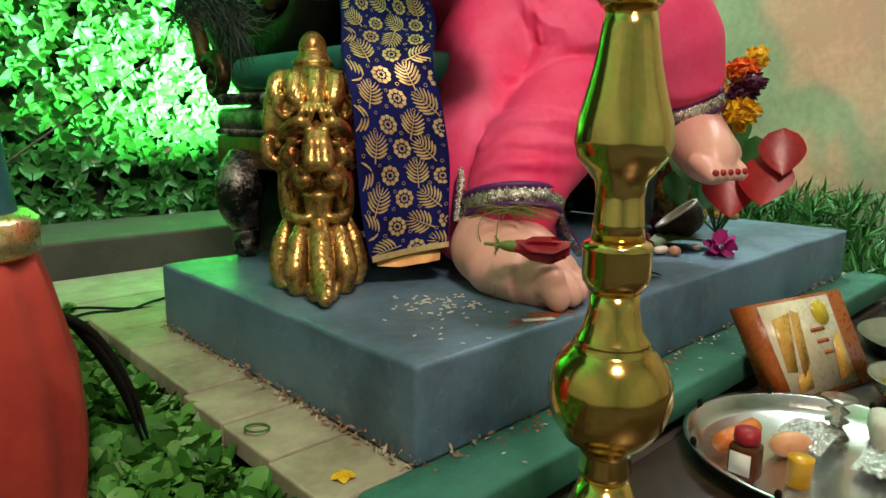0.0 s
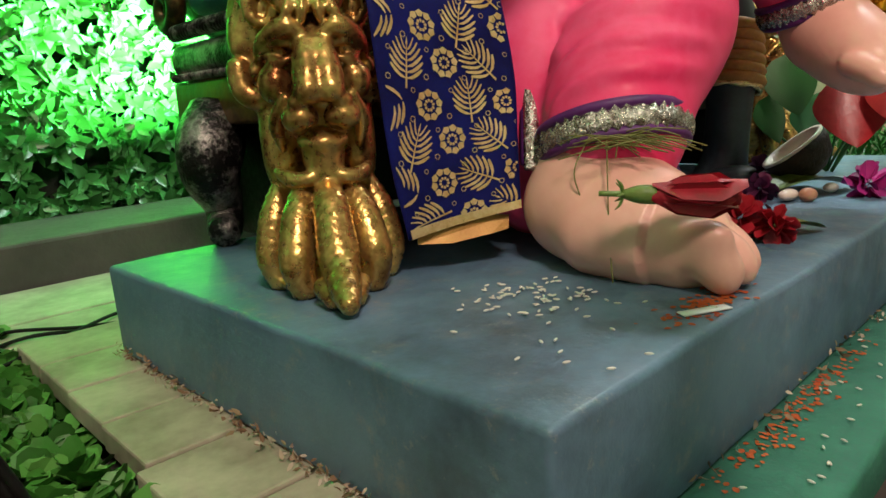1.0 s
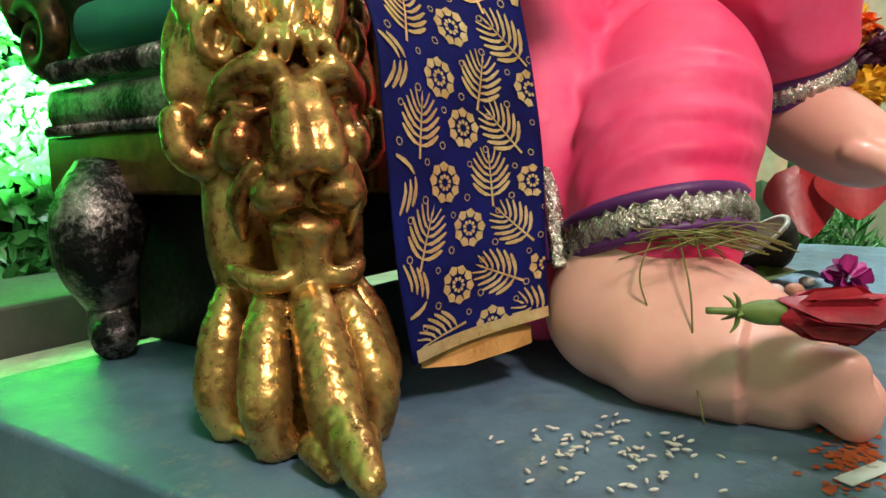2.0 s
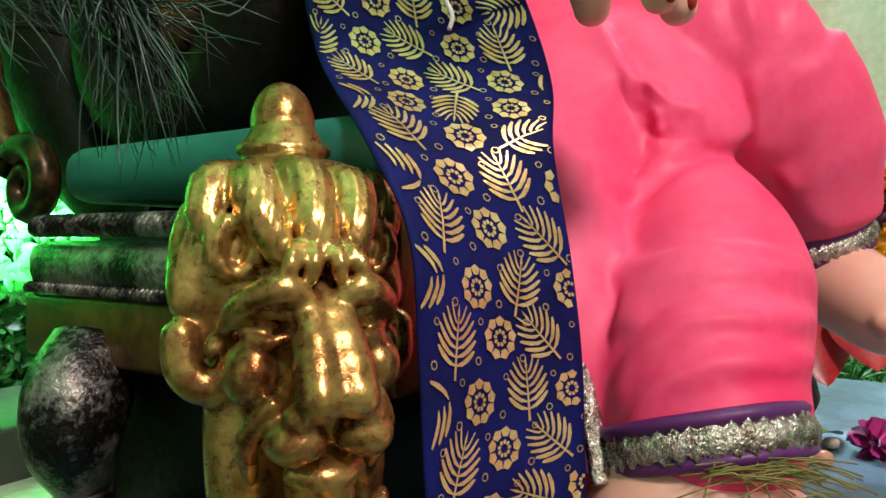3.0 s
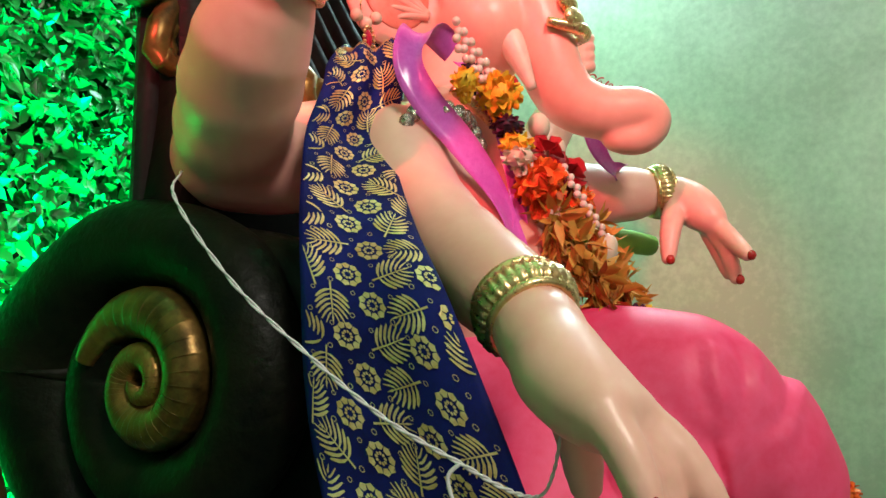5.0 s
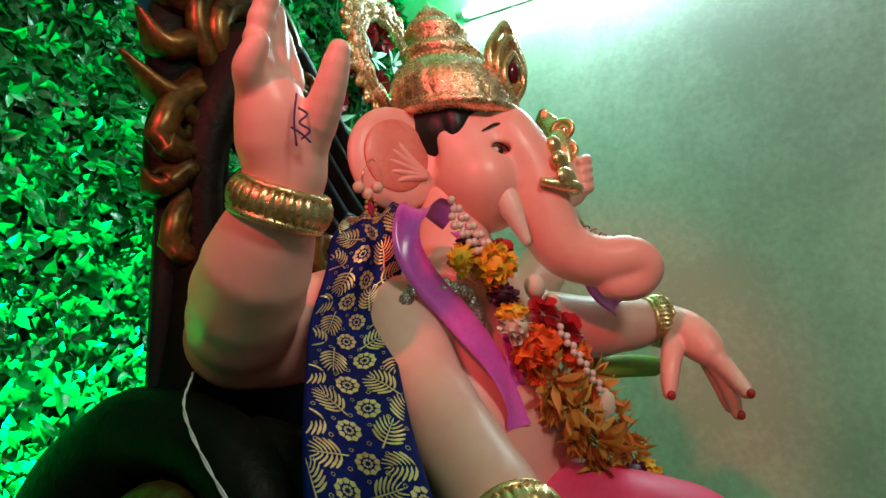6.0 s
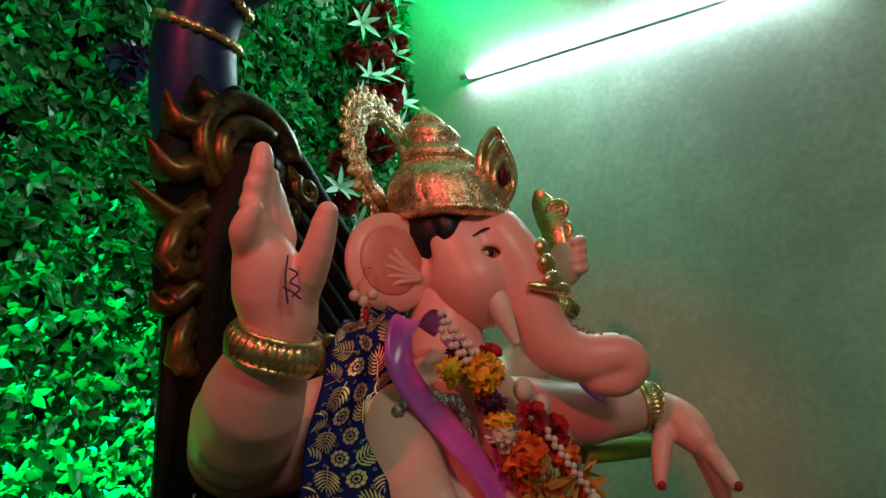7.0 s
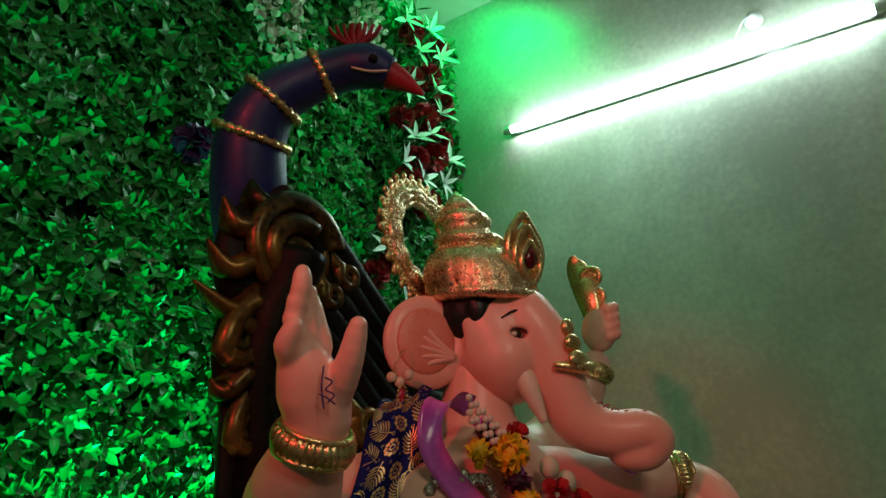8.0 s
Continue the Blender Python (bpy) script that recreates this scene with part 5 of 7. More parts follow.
row, v0 = 0, 0.02
while v0 < LEN[-1]:
    i = int(np.interp(v0, LEN, np.arange(160)))
    width = np.linalg.norm(RE[i] - LE[i])
    step = 0.0415
    x = -0.01 + (0.5 * step if row % 2 else 0.0)
    col = 0
    while x < width + 0.02:
        flower = (row + col) % 2 == 0
        du, dv = rng.uniform(-0.003, 0.003), rng.uniform(-0.003, 0.003)
        if flower:
            stamp(motif_flower(0.0300), (x + du) / width, v0 + dv, rng.uniform(0, 1))
        else:
            stamp(motif_leaf(0.0405), (x + du) / width, v0 + dv, rng.choice((-1.2, -0.35, 0.2, 0.9, 3.0, 1.9)) + rng.uniform(-0.2, 0.2))
        stamp(motif_ring(0.0058), (x + step * 0.5) / width, v0 + 0.013, rng.random())
        stamp(motif_ring(0.0050), (x + step * 0.5 + 0.004) / width, v0 - 0.012, rng.random())
        x += step
        col += 1
    v0 += 0.037
    row += 1
tagged(part("foil_print", (np.array(vs), fs), FOIL, cloth, "gold foil print of leaves and flowers", smooth=False), kind="stuff")
hem = [shawl(u, v, 0.0006 + l) for u in np.linspace(0.03, 1.0, 24) for v, l in ((LEN[-1] - 0.009, 0), (LEN[-1] + 0.0, 0.0004))]
turned_up = [(1.192, 1.374, 0.495), (1.185, 1.367, 0.461), (1.214, 1.347, 0.459), (1.252, 1.327, 0.464), (1.270, 1.319, 0.467), (1.276, 1.323, 0.480), (1.234, 1.348, 0.485)]
part("lining", (np.array(turned_up + [(x + 0.002, y + 0.002, z) for x, y, z in turned_up]), [tuple(range(7)), tuple(range(13, 6, -1))] + [(k, (k + 1) % 7, (k + 1) % 7 + 7, k + 7) for k in range(7)]), LINING, cloth, "tan lining turned up at the hem", smooth=False)
part("gold_border", (np.array(hem), [(2 * i, 2 * i + 1, 2 * i + 3, 2 * i + 2) for i in range(23)]), FOIL, cloth)

# ---- flowers ----
def petals(n, length, width, rng, top=0.0, lift=20, round_tip=True, fold=0.2):
    """Petals all round a ball, as matrices for scatter(), about the origin."""
    out = []
    for i in range(n):
        z = 1 - (1 - top) * (i + 0.5) / n * (2 if top <= 0 else 1)
        a = i * 2.39996 + rng.uniform(-0.2, 0.2)
        d = Vector((math.sqrt(max(0, 1 - z * z)) * math.cos(a), math.sqrt(max(0, 1 - z * z)) * math.sin(a), z))
        m = d.to_track_quat("Y", "Z").to_matrix().to_4x4() @ Matrix.Rotation(radians(rng.uniform(-lift, lift)), 4, "X") @ Matrix.Rotation(rng.uniform(0, 6.28), 4, "Y")
        out.append(Matrix.Translation(d * 0.25 * length) @ m @ Matrix.Diagonal((width, length, length, 1)))
    return out


def pompom(centre, radius, mat_name, parent, rng, n=150, name="flower", squash=1.0):
    v, f = scatter(leaf_shape(1, 1.0, 0.25, True), petals(n, radius * 0.8, radius * 0.42, rng, -1.0))
    v = v * np.array((1, 1, squash)) + np.array(centre)
    core = ball(centre, (radius * 0.72, radius * 0.72, radius * 0.72 * squash), seg=12, rings=8)
    return part(name, join((v, f), core), mat_name, parent)


def spiky(centre, radius, mat, parent, rng, n=46, name="flower"):
    v, f = scatter(leaf_shape(1, 0.9, 0.2), petals(n, radius, radius * 0.42, rng, -1.0, 30))
    return part(name, (v + np.array(centre), f), mat, parent)


rng = random.Random(5)
garland = thing("flower_garland", "marigold and rose garland hanging round the statue's neck", "garland", at=(1.72, 1.5, 1.2))
pompom((1.640, 1.520, 1.345), 0.034, YELLOW, garland, rng)
pompom((1.625, 1.555, 1.375), 0.022, PLUM, garland, rng, 70)
pompom((1.585, 1.545, 1.350), 0.022, YELLOW, garland, rng, 70)
pompom((1.645, 1.512, 1.300), 0.026, PLUM, garland, rng, 80, squash=0.7)
pompom((1.648, 1.500, 1.272), 0.026, YELLOW, garland, rng, 90, squash=0.8)
pompom((1.640, 1.492, 1.252), 0.027, CREAM, garland, rng, 60, squash=0.7)
pompom((1.672, 1.478, 1.222), 0.041, ORANGE, garland, rng, 200, squash=0.9)
for c, r in (((1.683, 1.462, 1.178), 0.040), ((1.718, 1.456, 1.166), 0.034), ((1.708, 1.440, 1.138), 0.042), ((1.735, 1.436, 1.118), 0.036), ((1.722, 1.420, 1.095), 0.042), ((1.755, 1.414, 1.078), 0.040), ((1.735, 1.405, 1.058), 0.038)):
    spiky(c, r, BROWN, garland, rng)
pompom((1.80, 1.385, 1.038), 0.026, PLUM, garland, rng, 70, squash=0.8)
pompom((1.835, 1.378, 1.036), 0.028, YELLOW, garland, rng, 90, squash=0.8)
for c, r in (((1.725, 1.495, 1.318), 0.020), ((1.765, 1.485, 1.292), 0.020)):
    part("bud", ball(c, (r, r * 0.8, r), seg=14, rings=10), CREAM, garland)
for c, r in (((1.725, 1.485, 1.276), 0.020), ((1.772, 1.470, 1.252), 0.021), ((1.690, 1.535, 1.372), 0.016)):
    v, f = scatter(leaf_shape(1, 1.1, 0.5, True), petals(18, r * 1.2, r * 1.3, rng, -0.2, 12))
    part("rose_bud", (v + np.array(c), f), ROSE, garland)
pompom((1.800, 1.480, 1.262), 0.020, YELLOW, garland, rng, 60)
pompom((1.812, 1.470, 1.240), 0.020, CREAM, garland, rng, 50)
pompom((1.795, 1.462, 1.214), 0.028, ORANGE, garland, rng, 110)
for c in ((1.812, 1.446, 1.182), (1.826, 1.436, 1.152), (1.838, 1.424, 1.120), (1.846, 1.412, 1.090), (1.85, 1.40, 1.062)):
    spiky(c, 0.033, BROWN, garland, rng)
pearls = [ball((1.575 + 0.012 * i + 0.006 * (j % 2), 1.552 - 0.005 * i, 1.432 - 0.011 * i - 0.012 * j), (0.0062,) * 3, seg=8, rings=6) for i in range(6) for j in range(4)]
pearls += [ball((1.735 + 0.009 * i, 1.462 - 0.006 * i, 1.245 - 0.014 * i + 0.01 * j), (0.006,) * 3, seg=8, rings=6) for i in range(9) for j in range(2)]
tagged(part("pearl_string", join(*pearls), surface("pearl", (0.62, 0.55, 0.46), (0.78, 0.72, 0.64), 0.25), garland, "cream pearl beads"), kind="stuff")
part("shell", ball((1.785, 1.418, 1.135), (0.016, 0.012, 0.024), Euler((0.3, 0.2, -0.4)).to_matrix()), CREAM, garland)

garland.location += Vector((-0.055, -0.012, -0.016))
anklet = thing("ankle_garland", "marigold garland wrapped round the raised ankle", "garland", at=(1.80, 1.15, 0.7))
pompom((1.836, 1.117, 0.699), 0.037, YELLOW, anklet, rng, 170, squash=0.75)
pompom((1.851, 1.127, 0.732), 0.034, PLUM, anklet, rng, 110, squash=0.7)
pompom((1.849, 1.108, 0.752), 0.030, PLUM, anklet, rng, 90, squash=0.7)
pompom((1.866, 1.137, 0.775), 0.034, ORANGE, anklet, rng, 150, squash=0.75)
spiky((1.841, 1.143, 0.751), 0.030, BROWN, anklet, rng)
pompom((1.957, 1.147, 0.806), 0.026, YELLOW, anklet, rng, 90)

# ear ornament, hung from the ear on a thin hook
ear = thing("earring", "pearl and ruby drop earring hanging from the ear", "earring", at=(1.52, 1.70, 1.46))
part("hook", tube([(1.548, 1.700, 1.520), (1.522, 1.690, 1.515), (1.508, 1.695, 1.490), (1.515, 1.70, 1.476)], [0.0012], 6, n=20), GOLD, ear)
for c in ((1.508, 1.703, 1.470), (1.538, 1.690, 1.474), (1.522, 1.697, 1.462)):
    part("pearl", ball(c, (0.0095,) * 3), surface("rose_pearl", (0.66, 0.46, 0.34), (0.78, 0.6, 0.48), 0.2), ear)
part("drop", ball((1.524, 1.695, 1.438), (0.009, 0.006, 0.014)), surface("ruby_glass", (0.30, 0.004, 0.03), (0.5, 0.01, 0.06), 0.06), ear, "red glass drop")
part("setting", join(*[ball((1.524 + 0.0125 * math.cos(a), 1.692, 1.438 + 0.018 * math.sin(a)), (0.003,) * 3, seg=6, rings=4) for a in np.linspace(0, 6.28, 15)[:-1]]), GOLD, ear)

ear.location += Vector((0.004, -0.006, -0.010))

# ribbons and string
band = thing("ribbon", "purple satin ribbon draped over the shoulder and chest", "ribbon", at=(1.56, 1.56, 1.3))
def strip(points, width, side, n=40, curl=0.0):
    p = spline(points, n)
    w = np.array(side, float) / np.linalg.norm(side)
    v, f = [], []
    for i, q in enumerate(p):
        t = p[min(i + 1, n - 1)] - p[max(i - 1, 0)]
        a = curl * math.sin(3.0 * i / n * math.pi)
        s = w - t * (w @ t) / (t @ t)
        s /= np.linalg.norm(s)
        nn = np.cross(s, t / np.linalg.norm(t))
        s2 = s * math.cos(a) + nn * math.sin(a)
        n2 = np.cross(s2, t / np.linalg.norm(t))
        for k in range(5):
            u = k / 4 - 0.5
            v.append(q + s2 * width * u + n2 * (0.004 * (1 - 4 * u * u)))
        for k in range(5):
            u = k / 4 - 0.5
            v.append(q + s2 * width * u + n2 * (0.004 * (1 - 4 * u * u) - 0.0008))
    for i in range(n - 1):
        for k in range(4):
            a, b = i * 10 + k, (i + 1) * 10 + k
            f += [(a, a + 1, b + 1, b), (a + 5, b + 5, b + 6, a + 6)]
        for k in (0, 4):
            f.append((i * 10 + k, (i + 1) * 10 + k, (i + 1) * 10 + k + 5, i * 10 + k + 5))
    return np.array(v), f
part("strip", strip([(1.575, 1.575, 1.405), (1.535, 1.585, 1.417), (1.497, 1.595, 1.400), (1.480, 1.590, 1.350), (1.492, 1.568, 1.300), (1.520, 1.535, 1.250), (1.560, 1.505, 1.190), (1.585, 1.490, 1.135), (1.59, 1.485, 1.10)], 0.040, (0.7, -0.5, 0.35), 60, 0.5), RIBBON, band)
part("strip", strip([(1.575, 1.560, 1.385), (1.580, 1.540, 1.350), (1.600, 1.512, 1.300), (1.610, 1.500, 1.24), (1.606, 1.492, 1.17), (1.60, 1.488, 1.11)], 0.034, (0.75, -0.5, -0.1), 50, 0.35), RIBBON, band)
part("strip", strip([(1.83, 1.55, 1.46), (1.87, 1.50, 1.43), (1.885, 1.475, 1.38), (1.90, 1.46, 1.32), (1.95, 1.445, 1.290), (1.985, 1.44, 1.295)], 0.034, (0.8, -0.3, 0.3), 40, 0.5), RIBBON, band)
string = thing("cotton_string", "white cotton string looped between the statue's arms", "string", at=(1.27, 1.5, 0.95))
COTTON = surface("cotton", (0.62, 0.58, 0.60), (0.78, 0.74, 0.75), 0.9, 0, 200, 600, 0.6, 0.001)
way = [(1.262, 1.752, 1.186), (1.202, 1.688, 1.140), (1.184, 1.590, 1.053), (1.196, 1.510, 0.987), (1.220, 1.453, 0.938), (1.243, 1.400, 0.905), (1.260, 1.366, 0.884), (1.272, 1.345, 0.880), (1.286, 1.338, 0.898), (1.298, 1.335, 0.930)]
p = spline(way, 120)
w = np.arange(120)[:, None] * 0.9
part("strand", tube(p + 0.0008 * np.hstack([np.cos(w), np.sin(w), np.cos(w + 1)]), [0.0011], 6, n=240), COTTON, string)
part("strand", tube(p - 0.0008 * np.hstack([np.cos(w), np.sin(w), np.cos(w + 1)]), [0.0011], 6, n=240), COTTON, string)
part("loose_end", tube([(1.243, 1.400, 0.905), (1.238, 1.408, 0.895), (1.238, 1.404, 0.877), (1.238, 1.398, 0.863), (1.237, 1.400, 0.853)], [0.0018], 6, n=24), COTTON, string)

# ---- offerings on the plinth ----
rose = thing("rose", "wilted red rose with green stem lying on the foot", "rose", at=(1.25, 1.13, 0.52))
ROSE_GREEN = surface("rose_green", (0.08, 0.16, 0.03), (0.20, 0.30, 0.06), 0.5)
a, b = np.array((1.215, 1.174, 0.519)), np.array((1.268, 1.092, 0.514))
part("stem", tube([a, a + (b - a) * 0.22], [0.0022, 0.0026], 8, n=6), ROSE_GREEN, rose)
part("hip", tube([a + (b - a) * 0.18, a + (b - a) * 0.32, a + (b - a) * 0.46], [0.003, 0.0075, 0.008], 12, n=10), ROSE_GREEN, rose)
d = Vector(b - a).normalized()
for k in range(5):
    q = d.to_track_quat("Y", "Z").to_matrix() @ Vector((math.cos(k * 1.257), 0, math.sin(k * 1.257)))
    o = a + (b - a) * 0.2
    part("sepal", tube([o, o + np.array(q) * 0.008 - np.array(d) * 0.002, o + np.array(q) * 0.013 - np.array(d) * 0.006], [0.0018, 0.0014, 0.0004], 6, n=8), ROSE_GREEN, rose)
for k in range(9):
    q = d.to_track_quat("Y", "Z").to_matrix()
    mm = Matrix.Translation(a + (b - a) * 0.42) @ q.to_4x4() @ Matrix.Rotation(k * 2.4, 4, "Y") @ Matrix.Translation((0, 0, 0.0055 + 0.0006 * k)) @ Matrix.Rotation(radians(5 + 2 * (k % 3)), 4, "X") @ Matrix.Diagonal((0.046, 0.062 + 0.004 * (k % 3), 0.05, 1))
    v, f = scatter(leaf_shape(1, 0.8, -0.5, True), [mm])
    part("petal", (v, f), CRIMSON, rose)

herb = []
rng = random.Random(9)
for i in range(48):
    c = np.array((1.295 + rng.gauss(0, 0.016), 1.192 + rng.gauss(0, 0.016), 0.553 + rng.uniform(-0.004, 0.010)))
    u = np.array((0.5, -0.85, 0.0)) + np.array([rng.gauss(0, 0.35) for _ in range(3)]) * (1, 1, 0.3)
    u *= rng.uniform(0.018, 0.042) / np.linalg.norm(u)
    herb.append(tube([c - u, c + (0, 0, rng.uniform(0.0, 0.006)), c + u - (0, 0, 0.006)], [0.0006], 4, n=5))
for pts in ([(1.285, 1.21, 0.556), (1.262, 1.195, 0.52), (1.256, 1.19, 0.47), (1.245, 1.18, 0.435)], [(1.28, 1.225, 0.56), (1.262, 1.23, 0.53), (1.263, 1.222, 0.50)]):
    herb.append(tube(pts, [0.0007], 5, n=16))
tagged(part("grass_sprig", join(*herb), surface("dry_grass", (0.10, 0.12, 0.02), (0.24, 0.22, 0.06), 0.6)), "sprig of fine green grass tucked at the ankle", "grass", kind="stuff")


def flat_leaf(name, c, length, width, heading, mat, label, curl=0.25, z=0.0):
    v, f = [], []
    for i in range(12):
        s = i / 11
        w = width * math.sin(math.pi * min(1, s * 0.93 + 0.04)) ** 0.7 / 2
        for k in (-1, -0.5, 0, 0.5, 1):
            v.append((w * k, s * length, curl * (abs(k) * w) + 0.10 * length * math.sin(3 * s) + 0.002))
    f = [(i * 5 + k, i * 5 + k + 1, (i + 1) * 5 + k + 1, (i + 1) * 5 + k) for i in range(11) for k in range(4)]
    m = Matrix.Translation(c) @ Matrix.Rotation(radians(heading), 4, "Z")
    v = [tuple(m @ Vector(q)) for q in v]
    n = len(v)
    v += [(x, y, zz - 0.0008) for x, y, zz in v]
    f += [tuple(j + n for j in q[::-1]) for q in f]
    return tagged(part(name, (np.array(v), f), mat), label, "leaf", "betel leaves on the plinth")


flat_leaf("betel_leaf", (1.476, 1.164, 0.431), 0.105, 0.045, -122, BETEL, "yellow green betel leaf lying on the plinth")
flat_leaf("betel_leaf", (1.622, 1.239, 0.437), 0.07, 0.05, -20, BETEL, "yellow green betel leaf propped against the foot", 0.4)
flat_leaf("betel_leaf", (1.749, 1.251, 0.431), 0.17, 0.06, -118, BETEL, "yellow green betel leaf under the coconut")
flat_leaf("betel_leaf", (1.769, 1.246, 0.434), 0.14, 0.05, -95, BETEL, "yellow green betel leaf under the coconut")
rng = random.Random(31)
for c, r, m, lab in (((1.485, 1.132, 0.448), 0.020, ROSE, "wilted dark red rose petals heaped on a leaf"), ((1.481, 1.167, 0.455), 0.022, ROSE, "wilted dark red rose petals heaped on a leaf"), ((1.828, 1.131, 0.448), 0.026, MAGENTA, "magenta flower lying beside the coconut"), ((1.731, 1.241, 0.448), 0.020, PLUM, "dark withered flower on the plinth"), ((1.90, 1.30, 0.449), 0.026, PLUM, "dark withered flower on the plinth")):
    v, f = scatter(leaf_shape(1, 1.0, 0.4, True), petals(34, r, r * 0.9, rng, -0.1, 35))
    fl = thing("loose_flower", lab, "flower", "loose flowers on the plinth", at=c)
    part("petals", (v + np.array(c), f), m, fl)
coco = thing("coconut_half", "halved coconut with dark shell and white flesh", "coconut", at=(1.887, 1.219, 0.432))
prof = [(0.0, 0.0), (0.020, 0.003), (0.034, 0.014), (0.041, 0.032), (0.042, 0.044), (0.038, 0.044), (0.036, 0.032), (0.028, 0.016), (0.014, 0.008), (0.0, 0.006)]
v, f = turned(prof, (0, 0, 0), 32, 0.02, 5)
tm = Matrix.Translation((1.887, 1.219, 0.452)) @ Matrix.Rotation(radians(-38), 4, (0.85, 0.5, 0)) @ Matrix.Scale(1.2, 4)
part("shell", (np.array([tuple(tm @ Vector(q)) for q in v]), f), surface("coconut_shell", (0.012, 0.007, 0.005), (0.045, 0.026, 0.016), 0.8, 0, 60, 200, 0.8, 0.003), coco)
v, f = turned([(0.0415, 0.0435), (0.042, 0.047), (0.036, 0.047), (0.0355, 0.034), (0.028, 0.018), (0.013, 0.010), (0.0, 0.009)], (0, 0, 0), 32)
part("flesh", (np.array([tuple(tm @ Vector(q)) for q in v]), f[:-2]), IVORY, coco)
fruit = thing("green_fruit", "dark green glossy fruit on the plinth", "fruit", at=(2.018, 1.293, 0.432))
part("flesh", ball((2.018, 1.293, 0.462), (0.036, 0.032, 0.031)), surface("green_rind", (0.004, 0.03, 0.012), (0.012, 0.06, 0.025), 0.25), fruit)
part("stalk", tube([(2.010, 1.263, 0.474), (2.006, 1.252, 0.480)], [0.003], 6, n=4), BROWN, fruit)
for c, r, m in (((1.743, 1.207, 0.440), (0.022, 0.012, 0.008), IVORY), ((1.830, 1.178, 0.440), (0.014, 0.010, 0.007), IVORY), ((1.752, 1.184, 0.440), (0.012, 0.012, 0.010), surface("peach_sweet", (0.5, 0.22, 0.12), (0.62, 0.32, 0.2), 0.5))):
    tagged(part("coconut_piece", ball(c, r), m), "small pale piece of offering on a leaf", "offering", "offerings on the leaf")

plant = thing("anthurium", "artificial anthurium with red heart shaped leaves", "plant", at=(2.08, 1.24, 0.43))
HEART = surface("red_heart_leaf", (0.28, 0.006, 0.010), (0.46, 0.016, 0.02), 0.35, 0, 14, 120)
STEM = surface("plant_stem", (0.02, 0.10, 0.02), (0.05, 0.18, 0.04), 0.5)


def heart(c, size, tilt, turn):
    v, f = [], []
    for i in range(15):
        s = i / 14
        w = size * 0.52 * (math.sin(math.pi * s ** 0.62)) ** 0.85
        for k in (-1, -0.6, -0.25, 0, 0.25, 0.6, 1):
            notch = 0.16 * size * max(0, 1 - s * 5) * abs(k)
            v.append((w * k, s * size - size * 0.5 + 0.0 - notch, 0.18 * w * k * k - 0.12 * size * s * s))
    f = [(i * 7 + k, i * 7 + k + 1, (i + 1) * 7 + k + 1, (i + 1) * 7 + k) for i in range(14) for k in range(6)]
    m = Matrix.Translation(c) @ Euler((radians(tilt), 0, radians(turn))).to_matrix().to_4x4()
    v = [tuple(m @ Vector(q)) for q in v]
    n = len(v)
    off = m.to_3x3() @ Vector((0, 0, -0.001))
    v += [tuple(Vector(q) + off) for q in v]
    f += [tuple(j + n for j in q[::-1]) for q in f]
    return np.array(v), f


for c, s, tl, tn in (((2.02, 1.205, 0.530), 0.112, -110, -60), ((2.02, 1.135, 0.555), 0.105, -115, -75), ((2.035, 1.110, 0.615), 0.088, -105, -60)):
    part("red_leaf", heart(c, s, tl, tn), HEART, plant)
    part("stalk", tube([(2.08, 1.25, 0.431), (2.09, 1.22, 0.50), np.array(c) + (0.012, 0.01, 0.03)], [0.003], 8, n=16), STEM, plant)
for c, s, tl, tn in (((2.06, 1.315, 0.58), 0.10, -100, -40), ((2.07, 1.275, 0.52), 0.09, -120, -80), ((2.10, 1.235, 0.66), 0.08, -95, -30), ((2.09, 1.20, 0.60), 0.085, -110, -100), ((2.07, 1.35, 0.52), 0.08, -100, -20)):
    part("green_leaf", heart(c, s, tl, tn), FERN, plant)
    part("stalk", tube([(2.09, 1.26, 0.431), np.array(c) + (0.02, 0, -0.02), np.array(c) + (0.01, 0.0, 0.02)], [0.0025], 6, n=10), STEM, plant)

fig = join(tube([(1.93, 1.385, 0.432), (1.93, 1.38, 0.47), (1.935, 1.375, 0.56), (1.94, 1.38, 0.66), (1.94, 1.385, 0.74)], [0.050, 0.040, 0.038, 0.052, 0.036], 18, n=40), ball((1.90, 1.345, 0.445), (0.034, 0.045, 0.016)))
tagged(part("small_figure", fig, surface("slate_paint", (0.015, 0.022, 0.028), (0.04, 0.055, 0.065), 0.45)), "small slate blue figure with ochre sash behind the foot", "figure")
OCHRE = surface("ochre_cloth", (0.30, 0.10, 0.010), (0.55, 0.24, 0.03), 0.45)
sashes = thing("sash", "ochre sash with gold hem tied on the small figure", "sash", at=(1.936, 1.378, 0.6))
for i in range(6):
    part("wrap", ring((1.936, 1.378, 0.60 + 0.017 * i), (0.25, 0.0, 1), 0.050 - 0.001 * i, 0.011, 8, 40), OCHRE, sashes)
part("hem", ring((1.936, 1.378, 0.588), (0.25, 0.0, 1), 0.052, 0.005, 8, 48, 0.3, 40), GOLD, sashes, "gold hem")

